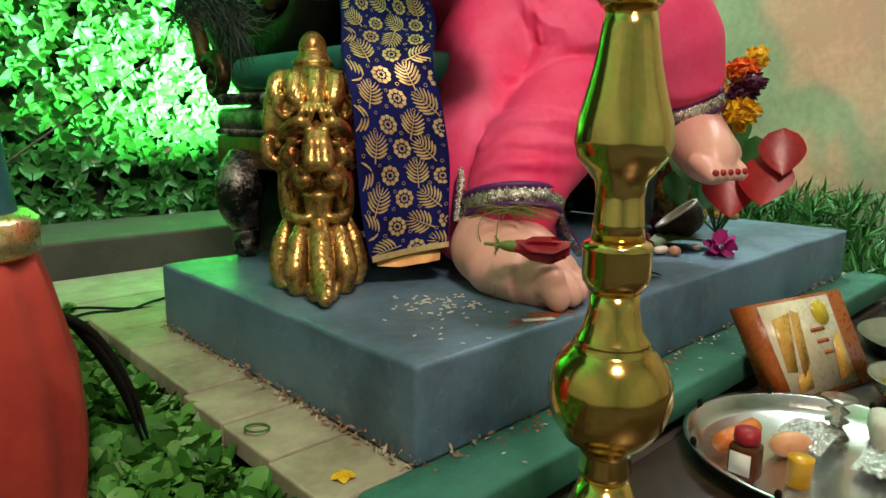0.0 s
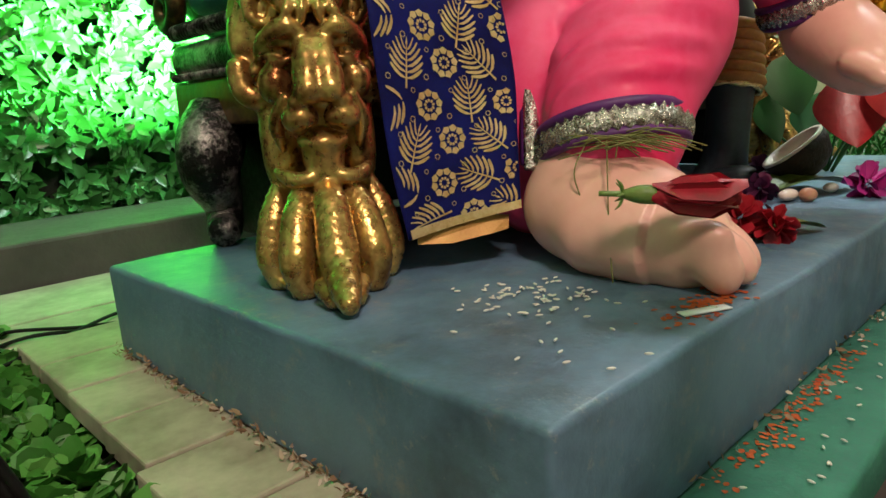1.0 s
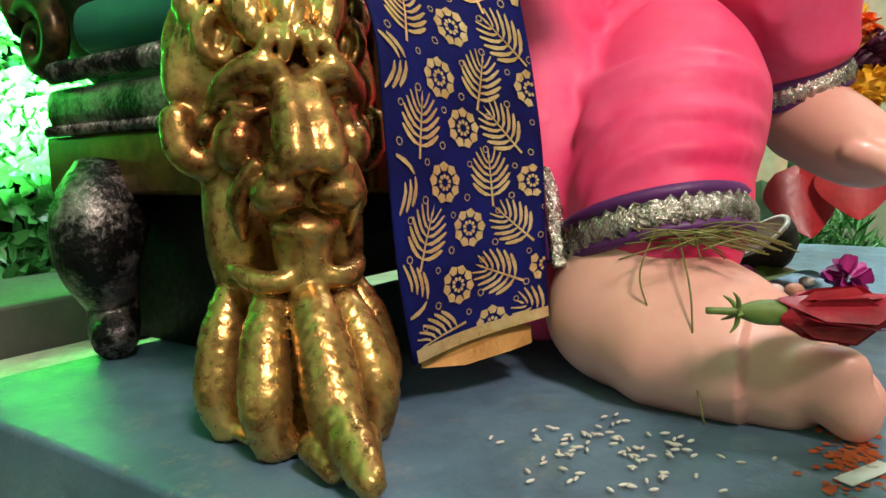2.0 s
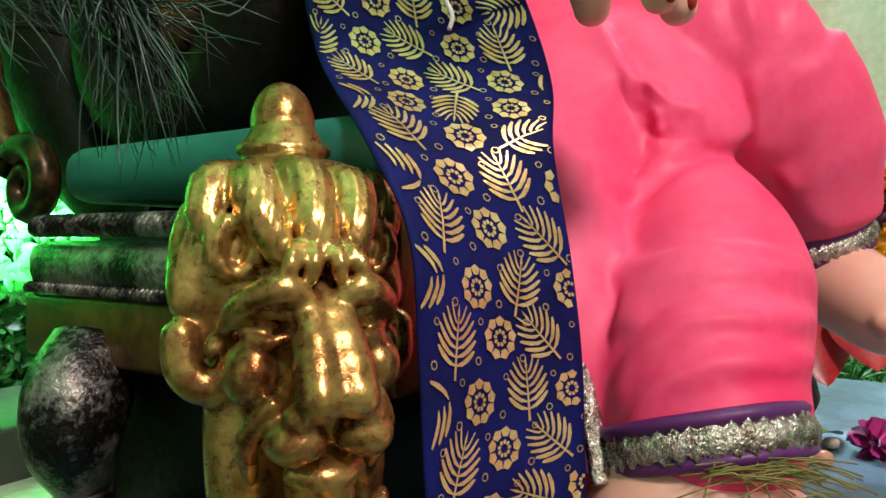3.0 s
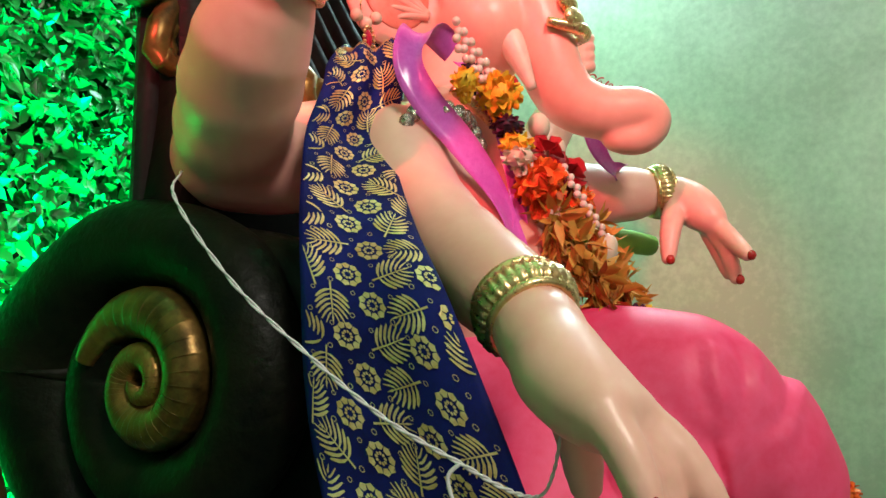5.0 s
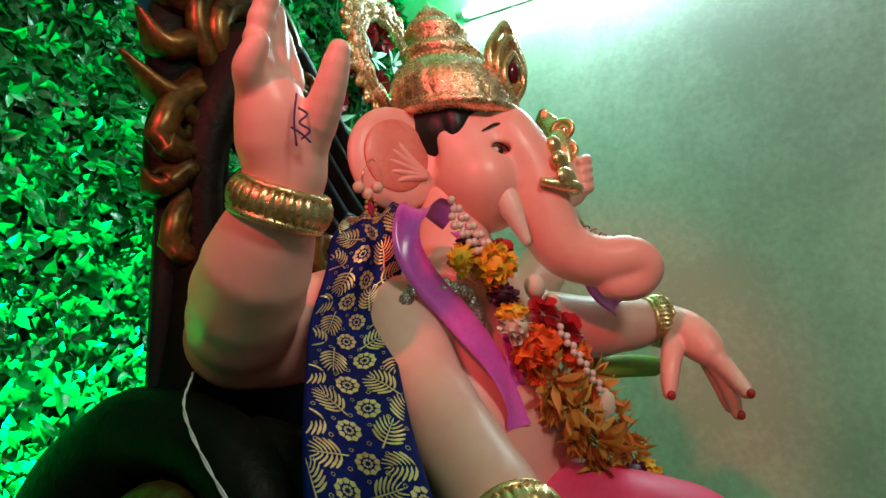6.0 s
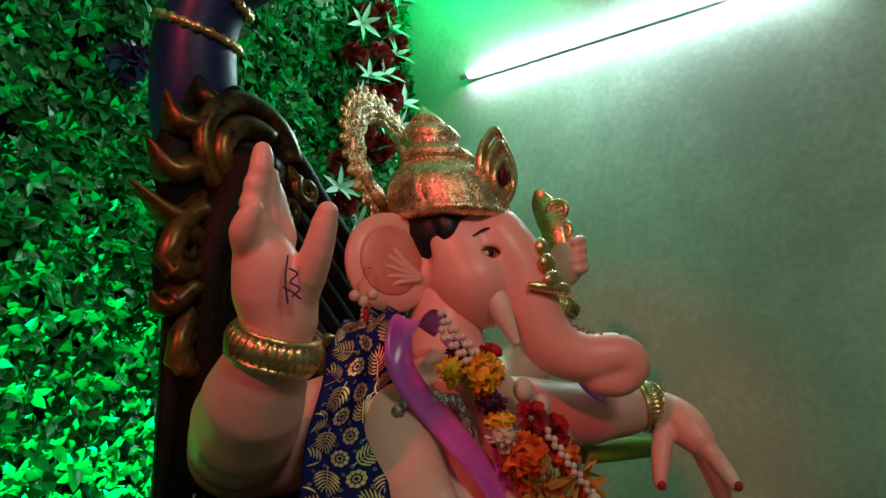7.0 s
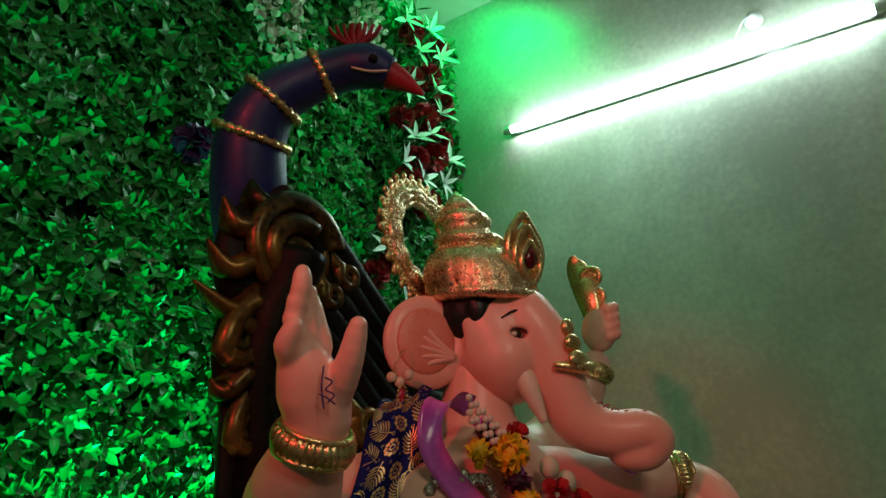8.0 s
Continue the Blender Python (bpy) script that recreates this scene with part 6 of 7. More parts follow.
# rice, flakes and litter
rng = random.Random(3)
mats_ = []
for i in range(150):
    if i < 95:
        x, y, z = rng.gauss(1.185, 0.030), rng.gauss(1.215, 0.030), 0.4318
    elif i < 112:
        x, y, z = rng.uniform(1.05, 1.45), rng.uniform(1.075, 1.16), 0.4318
    else:
        x, y, z = rng.uniform(1.02, 1.9), rng.uniform(0.99, 1.06), 0.3195
    if 1.24 < x < 1.40 and y > 1.07 and z > 0.4:
        continue
    mats_.append(Matrix.Translation((x, y, z + 0.0012)) @ Matrix.Rotation(rng.uniform(0, 6.28), 4, "Z") @ Matrix.Diagonal((0.0033, 0.0011, 0.0010, 1)))
gv, gf = ball((0, 0, 0), (1, 1, 1), seg=8, rings=5)
V, Fc = scatter((gv, gf), mats_)
tagged(part("rice_grains", (V, Fc), surface("rice", (0.66, 0.62, 0.54), (0.80, 0.77, 0.70), 0.5)), "scattered white rice grains on the plinth", "rice", kind="stuff")
mats_ = []
for i in range(520):
    if i < 330:
        y = rng.uniform(1.07, 1.74)
        p = (1.003 - abs(rng.gauss(0, 0.006)), y, 0.318 + abs(rng.gauss(0, 0.006)))
    else:
        p = (rng.uniform(1.0, 2.3), 1.066 - abs(rng.gauss(0, 0.006)), 0.320 + abs(rng.gauss(0, 0.005)))
    mats_.append(Matrix.Translation(p) @ Euler((rng.uniform(0, 3), rng.uniform(0, 3), rng.uniform(0, 6))).to_matrix().to_4x4() @ Matrix.Scale(rng.uniform(0.003, 0.012), 4))
V, Fc = scatter(leaf_shape(1, 0.45), mats_)
tagged(part("litter", (V, Fc), leaf_material("dry_flake", (0.18, 0.10, 0.05), (0.34, 0.24, 0.14), (0.6, 0.52, 0.42), 0.8)), "dry flakes and dust along the plinth's foot", "litter", kind="stuff")
SINDOOR = surface("orange_powder", (0.45, 0.06, 0.01), (0.60, 0.14, 0.03), 0.95)
mats_ = []
for i in range(420):
    if i < 200:
        p = (rng.gauss(1.25, 0.03), 1.095 + rng.gauss(0, 0.010), 0.4312)
        if p[1] < 1.073: continue
    else:
        p = (rng.gauss(1.33, 0.10), 1.052 + rng.gauss(0, 0.007), 0.3192)
        if p[1] > 1.063: continue
    mats_.append(Matrix.Translation(p) @ Matrix.Rotation(rng.uniform(0, 6), 4, "Z") @ Matrix.Scale(rng.uniform(0.002, 0.006), 4))
V, Fc = scatter(leaf_shape(1, 0.9, 0.1, True), mats_)
tagged(part("powder", (V, Fc), SINDOOR), "orange red powder spilt on plinth and cloth", "powder", kind="stuff")
chalk = thing("paper_scrap", "torn white paper scrap on the plinth edge", "paper", at=(1.225, 1.09, 0.431))
part("sheet", box((1.205, 1.083, 0.4312), (1.248, 1.094, 0.4325), 0.0005, 1, -28), WHITE, chalk)
for pts in ([(0.86, 1.99, 0.297), (0.93, 2.04, 0.300), (1.02, 1.97, 0.298), (1.10, 1.93, 0.298), (1.20, 1.90, 0.298)], [(0.84, 1.93, 0.297), (0.95, 1.99, 0.298), (1.06, 1.92, 0.298), (1.15, 1.96, 0.298), (1.22, 2.05, 0.298)], [(0.88, 1.87, 0.297), (0.98, 1.90, 0.31), (1.08, 2.0, 0.298), (1.19, 2.03, 0.298)]):
    tagged(part("cable", tube(pts, [0.003], 8, n=50), BLACK), "thin black cable lying on the deck", "cable", "cables on the deck")
tagged(part("rubber_loop", ring((0.925, 1.262, 0.3205), (0.1, 0.05, 1), 0.014, 0.0013, 6, 30), STEM), "small green wire loop on the deck", "wire")
v, f = scatter(leaf_shape(1, 0.9, 0.3, True), [Matrix.Translation((0.94, 1.108, 0.318)) @ Matrix.Rotation(i * 1.3, 4, "Z") @ Matrix.Scale(0.013, 4) for i in range(5)])
tagged(part("yellow_petal", (v, f), YELLOW), "fallen yellow marigold petals on the deck", "petals")

# ---- brass lamp ----
stand = thing("brass_lamp", "tall polished brass oil lamp standing on the table", "oil lamp", at=(1.009, 0.846, 0.262))
C = (1.009, 0.846, 0.0)
part("foot", turned([(0.0, 0.2625), (0.075, 0.2625), (0.078, 0.268), (0.074, 0.274), (0.050, 0.284), (0.030, 0.300), (0.024, 0.325), (0.030, 0.345), (0.036, 0.360), (0.026, 0.380), (0.018, 0.400), (0.0, 0.400)], C, 64), BRASS, stand)
part("lower_bulb", turned([(0.0, 0.398), (0.018, 0.399), (0.021, 0.408), (0.019, 0.420), (0.022, 0.428), (0.034, 0.436), (0.043, 0.450), (0.0475, 0.468), (0.047, 0.482), (0.042, 0.496), (0.033, 0.507), (0.0275, 0.511), (0.029, 0.513), (0.027, 0.516), (0.022, 0.524), (0.019, 0.538), (0.0185, 0.552), (0.0, 0.552)], C, 72), BRASS, stand)
part("collar", turned([(0.0, 0.551), (0.0195, 0.552), (0.0245, 0.560), (0.0255, 0.566), (0.0255, 0.583), (0.0265, 0.586), (0.0245, 0.589), (0.020, 0.591), (0.0, 0.592)], C, 64), BRASS, stand)
part("upper_vase", turned([(0.0, 0.591), (0.020, 0.592), (0.0185, 0.605), (0.0175, 0.622), (0.019, 0.634), (0.026, 0.643), (0.033, 0.652), (0.0355, 0.663), (0.034, 0.677), (0.029, 0.695), (0.024, 0.715), (0.020, 0.738), (0.0185, 0.755), (0.0, 0.756)], C, 72), BRASS, stand)
part("neck_ring", turned([(0.0, 0.755), (0.021, 0.756), (0.0245, 0.762), (0.024, 0.768), (0.018, 0.774), (0.014, 0.80), (0.013, 0.83), (0.0, 0.83)], C, 64), BRASS, stand)
part("oil_dish", turned([(0.0, 0.828), (0.02, 0.832), (0.055, 0.842), (0.066, 0.856), (0.062, 0.857), (0.05, 0.848), (0.0, 0.842)], C, 64, 0.03, 5), BRASS, stand)

# ---- trays and offerings on the table ----
T = np.array((1.45, 0.805))
tray = thing("steel_tray", "round steel tray holding ritual offerings", "tray", at=(*T, 0.262))
part("plate", turned([(0.0, 0.2625), (0.150, 0.2625), (0.160, 0.270), (0.166, 0.284), (0.172, 0.287), (0.172, 0.289), (0.164, 0.288), (0.157, 0.274), (0.146, 0.267), (0.0, 0.2665)], (*T, 0), 72), STEEL, tray)
for a in np.linspace(0, 6.28, 9)[:-1]:
    part("rim_bead", ball((T[0] + 0.168 * math.cos(a), T[1] + 0.168 * math.sin(a), 0.292), (0.004, 0.004, 0.006)), BRONZE, tray)
jar = thing("honey_jar", "small square brown jar with red lid and white label", "jar", at=(1.335, 0.862, 0.268))
part("glass", box((1.320, 0.846, 0.268), (1.350, 0.878, 0.312), 0.005), surface("brown_glass", (0.06, 0.014, 0.004), (0.12, 0.03, 0.008), 0.1), jar)
part("lid", turned([(0.0, 0.3125), (0.014, 0.3125), (0.015, 0.318), (0.014, 0.328), (0.0, 0.329)], (1.335, 0.862, 0), 24), CRIMSON, jar, "red screw lid")
part("label", box((1.3185, 0.850, 0.278), (1.3198, 0.874, 0.304)), WHITE, jar)
ORANGE_WAX = surface("orange_wax", (0.62, 0.15, 0.02), (0.75, 0.24, 0.05), 0.4)
roll = thing("orange_roll", "orange wrapped stick lying in the tray", "roll", at=(1.40, 0.90, 0.28))
part("body", tube([(1.365, 0.905, 0.285), (1.44, 0.895, 0.287)], [0.012], 16, n=8), ORANGE_WAX, roll)
roll = thing("yellow_tub", "small yellow plastic tub", "tub", at=(1.365, 0.812, 0.268))
part("body", turned([(0.0, 0.268), (0.013, 0.268), (0.014, 0.30), (0.0145, 0.302), (0.0, 0.303)], (1.365, 0.812, 0), 24), surface("yellow_plastic", (0.66, 0.30, 0.01), (0.76, 0.40, 0.02), 0.35), roll)
tagged(part("peach_sweet", ball((1.43, 0.845, 0.284), (0.028, 0.017, 0.016), Euler((0, 0, -0.6)).to_matrix()), surface("peach_candy", (0.62, 0.26, 0.12), (0.74, 0.36, 0.2), 0.45)), "peach coloured oval sweet in the tray", "sweet")
FOILP = surface("silver_foil", (0.55, 0.55, 0.55), (0.85, 0.85, 0.85), 0.18, 0.9, 60, 160, 0.9, 0.01)
for c, s in (((1.475, 0.84, 0.284), (0.045, 0.030, 0.014)), ((1.50, 0.745, 0.276), (0.06, 0.035, 0.008))):
    bm = bmesh.new()
    bmesh.ops.create_grid(bm, x_segments=14, y_segments=14, size=1)
    for q in bm.verts:
        q.co = Vector(c) + Vector((q.co.x * s[0], q.co.y * s[1], s[2] * (1 - 0.6 * (q.co.x ** 2 + q.co.y ** 2)) * 0.6 + 0.006 * noise.noise(q.co * 4)))
    bmesh.ops.solidify(bm, geom=bm.faces[:], thickness=0.002)
    tagged(part("foil_packet", bm, FOILP, smooth=False), "crumpled silver foil packet in the tray", "packet", "packets in the tray")
diya = thing("small_brass_lamp", "tiny tiered metal lamp in the tray", "lamp", at=(1.535, 0.825, 0.268))
part("body", turned([(0.0, 0.268), (0.017, 0.268), (0.012, 0.276), (0.006, 0.284), (0.016, 0.290), (0.006, 0.296), (0.014, 0.304), (0.005, 0.31), (0.022, 0.322), (0.0, 0.318)], (1.535, 0.825, 0), 28), STEEL, diya)
pk = thing("white_packet", "white and green paper packet in the tray", "packet", at=(1.54, 0.765, 0.27))
part("paper", box((1.51, 0.735, 0.272), (1.585, 0.79, 0.312), 0.012, 2, 20), surface("pale_paper", (0.45, 0.44, 0.36), (0.66, 0.64, 0.55), 0.7, 0, 14, 60), pk)
pk = thing("mauve_box", "small mauve carton in the tray", "box", at=(1.47, 0.70, 0.27))
part("card", box((1.44, 0.675, 0.2675), (1.51, 0.72, 0.30), 0.002, 1, -25), surface("mauve_card", (0.28, 0.16, 0.17), (0.40, 0.25, 0.26), 0.6), pk)
part("stripe", box((1.45, 0.684, 0.3005), (1.50, 0.711, 0.3022), 0, 1, -25), WHITE, pk)
plate = thing("steel_plate", "second round steel plate with crumpled foil", "plate", at=(2.06, 0.78, 0.262))
part("dish", turned([(0.0, 0.2625), (0.13, 0.2625), (0.148, 0.274), (0.158, 0.292), (0.161, 0.293), (0.156, 0.289), (0.142, 0.270), (0.0, 0.266)], (2.06, 0.78, 0), 64), STEEL, plate)
bowl = thing("steel_bowl", "shallow steel bowl filled with yellow petals", "bowl", at=(1.76, 0.76, 0.262))
part("dish", turned([(0.0, 0.2625), (0.05, 0.2625), (0.075, 0.280), (0.086, 0.302), (0.089, 0.304), (0.084, 0.303), (0.072, 0.284), (0.0, 0.270)], (1.76, 0.76, 0), 56), STEEL, bowl)
rng = random.Random(17)
V, Fc = scatter(leaf_shape(1, 0.5), [Matrix.Translation((1.76 + 0.055 * rng.uniform(-1, 1), 0.76 + 0.055 * rng.uniform(-1, 1), 0.288 + rng.uniform(-0.006, 0.012))) @ Euler((rng.uniform(0, 3), rng.uniform(0, 3), rng.uniform(0, 6))).to_matrix().to_4x4() @ Matrix.Scale(0.024, 4) for i in range(260)])
tagged(part("flower_petals", (V, Fc), leaf_material("bowl_petal", (0.30, 0.26, 0.01), (0.52, 0.44, 0.02), (0.66, 0.58, 0.05))), "heap of yellow petals in the bowl", "petals", kind="stuff")
# printed carton leaning on the deck's edge
A, Bc, D = np.array((1.600, 0.905, 0.264)), np.array((1.815, 0.850, 0.264)), np.array((1.588, 0.972, 0.408))
ux, uy = Bc - A, D - A
nz = np.cross(ux, uy)
nz /= np.linalg.norm(nz)
carton = thing("sweet_carton", "orange and cream printed carton leaning on the deck", "carton", at=tuple(A))
q = lambda a, b, d=0.0: tuple(A + ux * a + uy * b + nz * d)
def card(cs, d0, d1):
    v = [q(a, b, d0) for a, b in cs] + [q(a, b, d1) for a, b in cs]
    n = len(cs)
    return np.array(v), [tuple(range(n))[::-1], tuple(range(n, 2 * n))] + [(i, (i + 1) % n, (i + 1) % n + n, i + n) for i in range(n)]
RUST = surface("rust_print", (0.30, 0.06, 0.01), (0.52, 0.14, 0.02), 0.3)
CREAMP = surface("cream_print", (0.62, 0.54, 0.36), (0.74, 0.68, 0.52), 0.3)
AMBER = surface("amber_print", (0.55, 0.26, 0.04), (0.70, 0.44, 0.10), 0.3, 0, 40, 120)
part("box", card([(0, 0), (1, 0), (1.02, 1), (0.0, 1)], -0.038, 0.0), RUST, carton)
part("front_panel", card([(0.06, 0.04), (0.80, 0.05), (0.84, 0.97), (0.05, 0.97)], 0.0004, 0.0014), CREAMP, carton, "cream front panel")
for cs in ([(0.10, 0.30), (0.20, 0.28), (0.34, 0.86), (0.14, 0.82)], [(0.24, 0.20), (0.36, 0.34), (0.44, 0.84), (0.36, 0.88)], [(0.14, 0.08), (0.30, 0.10), (0.34, 0.28), (0.18, 0.24)], [(0.62, 0.10), (0.78, 0.12), (0.80, 0.60), (0.70, 0.50)]):
    part("printed_patch", card(cs, 0.0016, 0.0024), AMBER, carton)
part("seal", card([(0.68 + 0.09 * math.cos(a), 0.80 + 0.13 * math.sin(a)) for a in np.linspace(0, 6.28, 25)[:-1]], 0.0016, 0.0026), surface("yellow_print", (0.60, 0.46, 0.02), (0.70, 0.56, 0.05), 0.3), carton, "round yellow seal")
for i in range(3):
    part("text_bar", card([(0.50 + 0.03 * i, 0.62 - 0.12 * i), (0.66, 0.62 - 0.12 * i), (0.66, 0.66 - 0.12 * i), (0.50 + 0.03 * i, 0.66 - 0.12 * i)], 0.0016, 0.0022), RUST, carton)

# ---- red robed figurine and feathers at the stage's near side ----
robe = join(turned([(0.0, 0.262), (0.086, 0.262), (0.094, 0.30), (0.100, 0.36), (0.096, 0.44), (0.080, 0.52), (0.070, 0.555), (0.0, 0.56)], (0.655, 1.31, 0), 64, 0.05, 11))
FR = surface("red_felt", (0.34, 0.025, 0.015), (0.50, 0.05, 0.03), 0.85, 0, 10, 160, 0.4, 0.003)
FT = surface("teal_paint", (0.006, 0.07, 0.09), (0.012, 0.12, 0.14), 0.5)
hemband = turned([(0.090, 0.262), (0.096, 0.268), (0.101, 0.300), (0.096, 0.312)], (0.655, 1.31, 0), 48, 0.04, 9)
collar = turned([(0.071, 0.552), (0.077, 0.556), (0.078, 0.585), (0.070, 0.592)], (0.655, 1.31, 0), 48)
head = tube([(0.655, 1.31, 0.555), (0.655, 1.31, 0.62), (0.66, 1.305, 0.70), (0.665, 1.30, 0.76)], [0.066, 0.058, 0.046, 0.024], 24, n=24)
tail = join(*[tube([(0.72, 1.335, 0.50), (0.765 + 0.012 * k, 1.345 - 0.004 * k, 0.46 - 0.01 * k), (0.80 + 0.010 * k, 1.335, 0.39 - 0.012 * k), (0.815 + 0.006 * k, 1.32, 0.32)], [0.008, 0.014, 0.012, 0.003], 8, n=20, flat=0.4) for k in range(2)])
pcs = [(robe, FR), (hemband, GOLD), (collar, GOLD), (head, FT), (tail, BLACK)]
vs, fs, ix, k = [], [], [], 0
for i, ((v, f), m) in enumerate(pcs):
    vs.append(v)
    fs += [tuple(j + k for j in q_) for q_ in f]
    ix += [i] * len(f)
    k += len(v)
tagged(new("robed_figurine", mesh_of("robed_figurine", np.vstack(vs), fs, [m for _, m in pcs], ix)), "figurine in a red robe with gold trim and dark feathers", "figurine")

plume = thing("peacock_feather", "dark green peacock feather held by the figurine", "feather", at=(0.665, 1.315, 0.60))
rng = random.Random(8)
quill = spline([(0.665, 1.315, 0.600), (0.915, 1.492, 0.752), (0.934, 1.459, 0.798), (0.955, 1.435, 0.823), (0.976, 1.411, 0.820), (0.990, 1.400, 0.790)], 80)
part("quill", tube(quill, [0.0011, 0.0009, 0.0005], 6, n=80), surface("dark_quill", (0.05, 0.05, 0.04), (0.16, 0.15, 0.12), 0.4), plume)
barbs = []
for i in range(520):
    k = rng.uniform(0.40, 0.99)
    o = quill[int(k * 79)]
    t = quill[min(79, int(k * 79) + 1)] - quill[int(k * 79) - 1]
    t /= np.linalg.norm(t)
    u = t * rng.uniform(0.5, 1.2) + np.array((0.0, 0.0, rng.choice((1, -1, -1)) * rng.uniform(0.2, 1.0)))
    u = u + np.array((rng.gauss(0, 0.22), rng.gauss(0, 0.22), rng.gauss(0, 0.15)))
    u /= np.linalg.norm(u)
    reach = rng.uniform(0.02, 0.062)
    sag = np.array((0, 0, -1.0)) * rng.uniform(-0.004, 0.018)
    curl = np.array((rng.gauss(0, 0.003), rng.gauss(0, 0.003), rng.gauss(0, 0.005)))
    barbs.append(tube([o, o + u * reach * 0.3 + curl, o + u * reach * 0.65 - curl + sag * 0.5, o + u * reach + curl + sag * 1.3], [0.0003, 0.0006, 0.0005, 0.0001], 4, n=11))
for i in range(12):
    o = quill[rng.randint(58, 76)]
    fall = rng.uniform(0.05, 0.085)
    barbs.append(tube([o] + [o + np.array((rng.gauss(0, 0.004), rng.gauss(0, 0.004), -fall * k)) for k in (0.35, 0.7, 1.0)], [0.0004, 0.0005, 0.0002], 4, n=12))
tagged(part("vane", join(*barbs), FEATHER, plume, "loose dark green barbs"), kind="stuff")

# ---- flowers on the leaf screen ----
def wall_rose(c, r, mat, label, group):
    v, f = scatter(leaf_shape(1, 1.1, 0.5, True), petals(40, r, r * 0.9, rng, 0.0, 25))
    m = Matrix.Translation(c) @ Vector((-0.15, -1, 0.1)).to_track_quat("Z", "Y").to_matrix().to_4x4()
    ob = thing("wall_rose", label, "rose", group, at=c)
    part("petals", (np.array([tuple(m @ Vector(q_)) for q_ in v]), f), mat, ob)
    part("calyx", ball(np.array(c) + (0, r * 0.5, 0), (r * 0.3, r * 0.5, r * 0.3), seg=10, rings=6), STEM, ob)


wall_rose((1.715, 2.69, 2.275), 0.055, leaf_material("violet_petal", (0.05, 0.012, 0.07), (0.09, 0.02, 0.11), (0.14, 0.04, 0.17)), "dull purple artificial rose on the leaf screen", "roses on the screen")
for x, z in ((2.78, 2.56), (2.90, 2.60), (2.70, 2.74), (2.86, 2.80), (2.98, 2.72), (2.80, 2.98), (2.93, 3.05), (2.70, 2.42), (2.84, 2.36), (2.60, 2.22), (2.98, 3.22), (2.76, 3.20), (2.52, 1.98), (2.63, 2.06), (3.02, 2.92)):
    wall_rose((x, 2.64 + rng.uniform(-0.02, 0.03), z), rng.uniform(0.045, 0.06), ROSE, "dark red artificial rose among the leaves", "roses on the screen")
for x, z in ((2.74, 2.64), (2.86, 2.70), (2.97, 2.60), (2.68, 2.86), (2.95, 2.84), (2.77, 3.08), (2.90, 2.94), (2.66, 2.50), (2.80, 2.46), (2.55, 2.10), (2.86, 3.24), (2.62, 1.96), (2.95, 3.14), (2.70, 3.22), (2.93, 2.48)):
    c = (x, 2.60 + rng.uniform(-0.02, 0.02), z)
    m = Matrix.Translation(c) @ Vector((rng.uniform(-0.5, 0.2), -1, rng.uniform(-0.2, 0.5))).to_track_quat("Z", "Y").to_matrix().to_4x4()
    ms = [m @ Matrix.Rotation(6.283 * k / 6 + rng.uniform(-0.15, 0.15), 4, "Z") @ Matrix.Rotation(radians(rng.uniform(15, 50)), 4, "X") @ Matrix.Scale(0.095 * rng.uniform(0.85, 1.15), 4) for k in range(6)]
    v, f = scatter(leaf_shape(1, 0.30, 0.4), ms)
    ob = thing("lily", "pale artificial lily on the leaf screen", "lily", "lilies on the screen", at=c)
    part("petals", (v, f), LILY, ob)
    part("stem", tube([np.array(c), np.array(c) + (0, 0.05, -0.02), np.array(c) + (0, 0.13, -0.02)], [0.006, 0.005, 0.004], 8, n=8), STEM, ob)
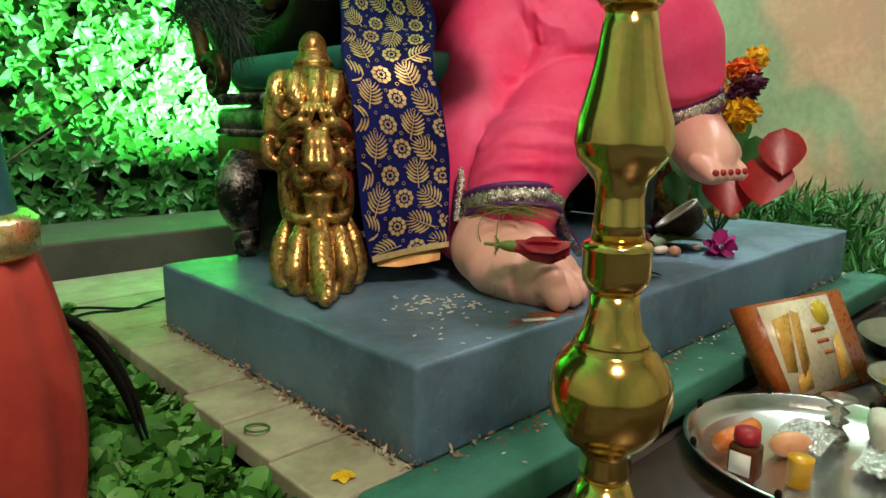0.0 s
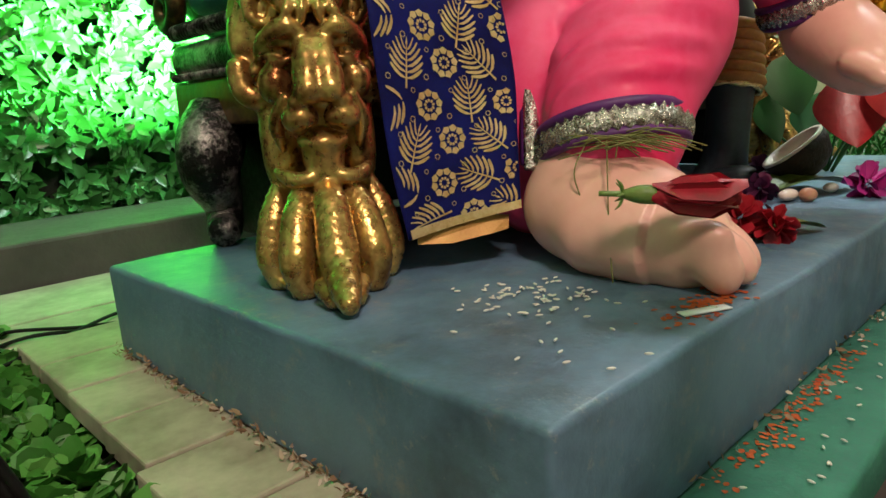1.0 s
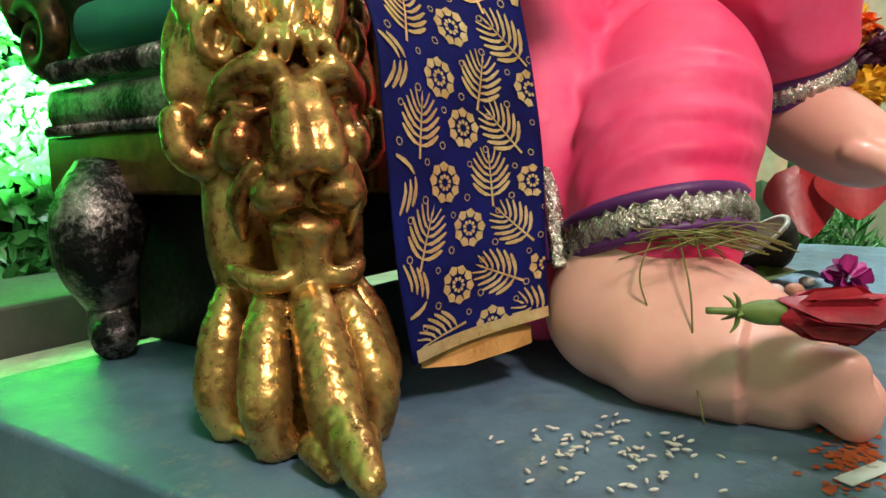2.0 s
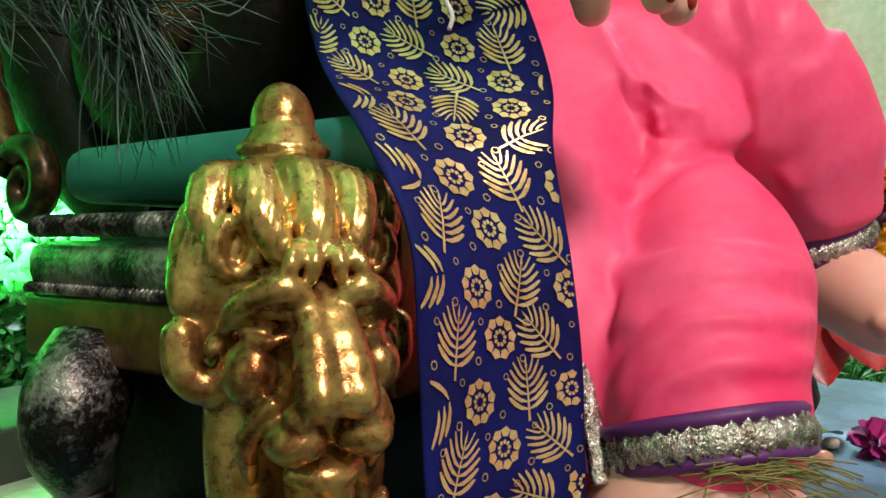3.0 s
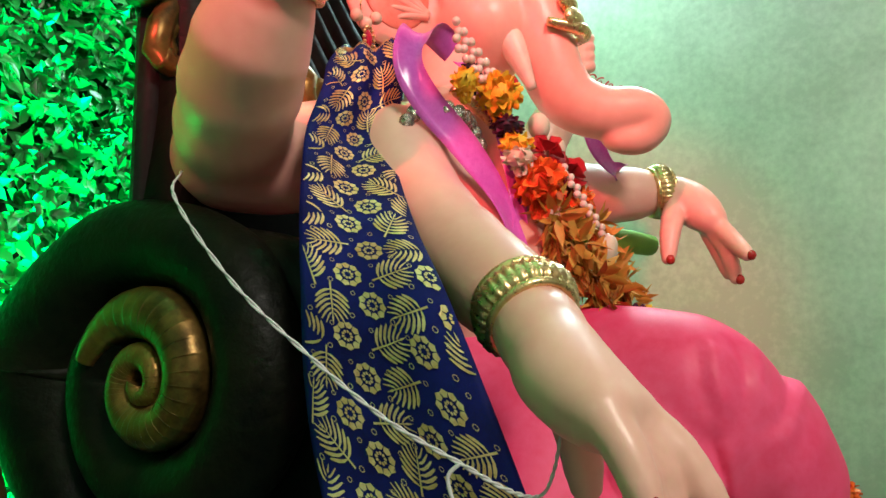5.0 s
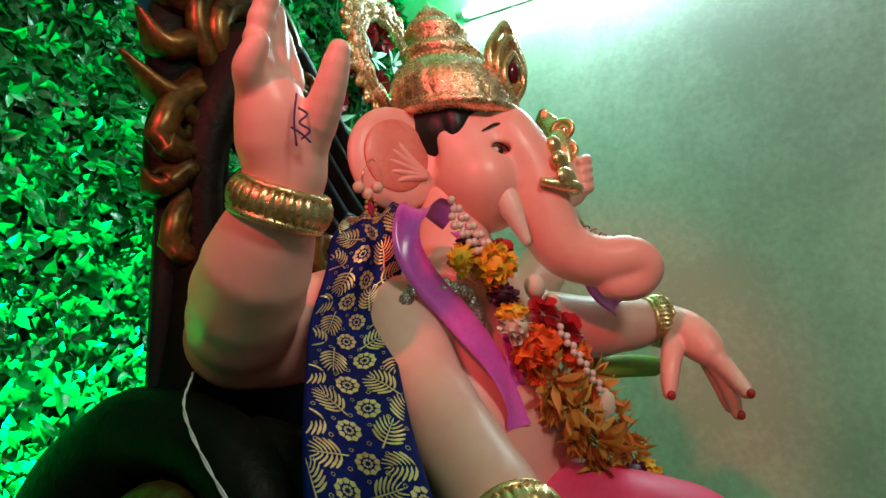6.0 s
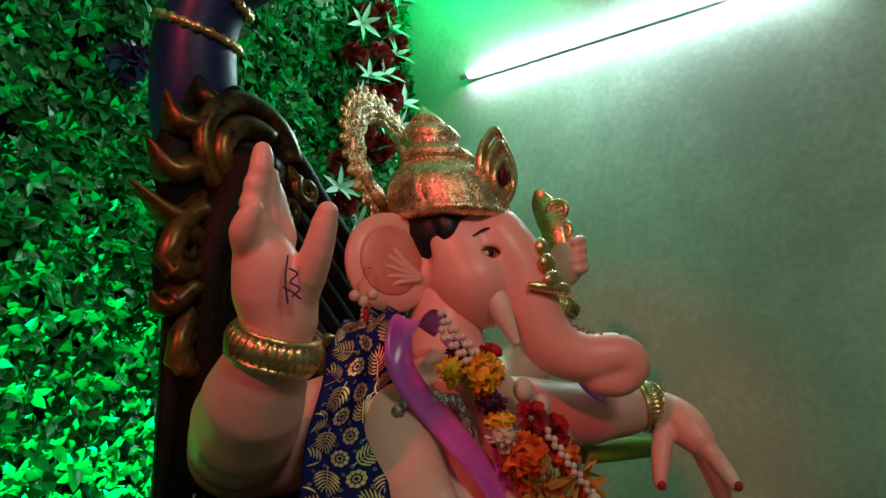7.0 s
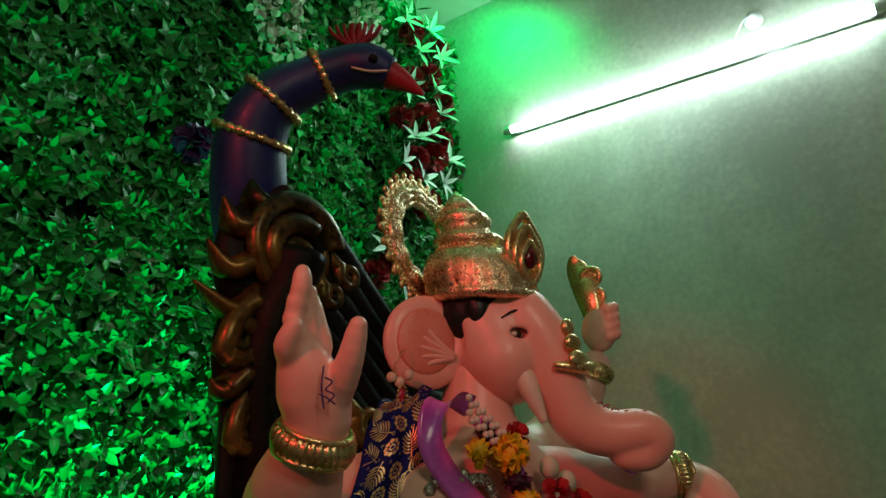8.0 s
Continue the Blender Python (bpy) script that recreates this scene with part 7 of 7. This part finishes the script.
for x in (1.955, 2.085, 2.42, 2.52):
    z0 = {1.955: 2.72, 2.085: 2.74, 2.42: 2.98, 2.52: 2.86}[x]
    ms = []
    z = 3.45
    while z > z0:
        for k in range(9):
            c = (x + rng.gauss(0, 0.022), 2.655 + rng.gauss(0, 0.018), z + rng.uniform(-0.02, 0.02))
            ms.append(Matrix.Translation(c) @ Euler((rng.uniform(-1, 2), rng.uniform(-1, 1), rng.uniform(0, 6))).to_matrix().to_4x4() @ Matrix.Scale(rng.uniform(0.022, 0.034), 4))
        z -= 0.028
    v, f = scatter(leaf_shape(1, 1.0, 0.3, True), ms)
    ob = thing("blossom_strand", "hanging strand of white artificial blossom", "blossom", "blossom strands", at=(x, 2.655, 3.4))
    part("cord", tube([(x, 2.66, 3.46), (x, 2.66, z0)], [0.003], 6, n=4), STEM, ob)
    tagged(part("blossoms", (v, f), BLOSSOM, ob), kind="stuff")
ms = []
for i in range(260):
    c = (rng.uniform(2.62, 3.05), 2.66 + rng.uniform(-0.03, 0.03), rng.uniform(2.3, 3.4))
    ms.append(Matrix.Translation(c) @ Euler((rng.uniform(-0.6, 1.6), rng.uniform(-1, 1), rng.uniform(0, 6))).to_matrix().to_4x4() @ Matrix.Scale(rng.uniform(0.06, 0.13), 4))
v, f = scatter(leaf_shape(1, 0.12, 0.3), ms)
tagged(part("fern_sprays", (v, f), FERN), "thin fern sprays among the wall flowers", "fern", kind="stuff")
flood = thing("flood_and_fill_lamp", "small black flood lamp behind the throne", "lamp", at=(1.56, 2.32, 0.293))
part("housing", box((1.49, 2.29, 0.56), (1.63, 2.335, 0.68), 0.006), BLACK, flood)
part("bracket", box((1.55, 2.30, 0.300), (1.57, 2.33, 0.565), 0.003), BLACK, flood)
part("base", box((1.50, 2.26, 0.2935), (1.62, 2.352, 0.303), 0.003), BLACK, flood)
# invented housing for the added green fill, out of view
flood = thing("flood_and_fill_lamp", "added black housing for the unseen green fill by the ceiling", "lamp", at=(2.88, 2.22, 3.6))
part("housing", box((2.81, 2.17, 3.44), (2.95, 2.215, 3.52), 0.006), BLACK, flood)
part("bracket", box((2.87, 2.18, 3.515), (2.89, 2.20, 3.599), 0.003), BLACK, flood)
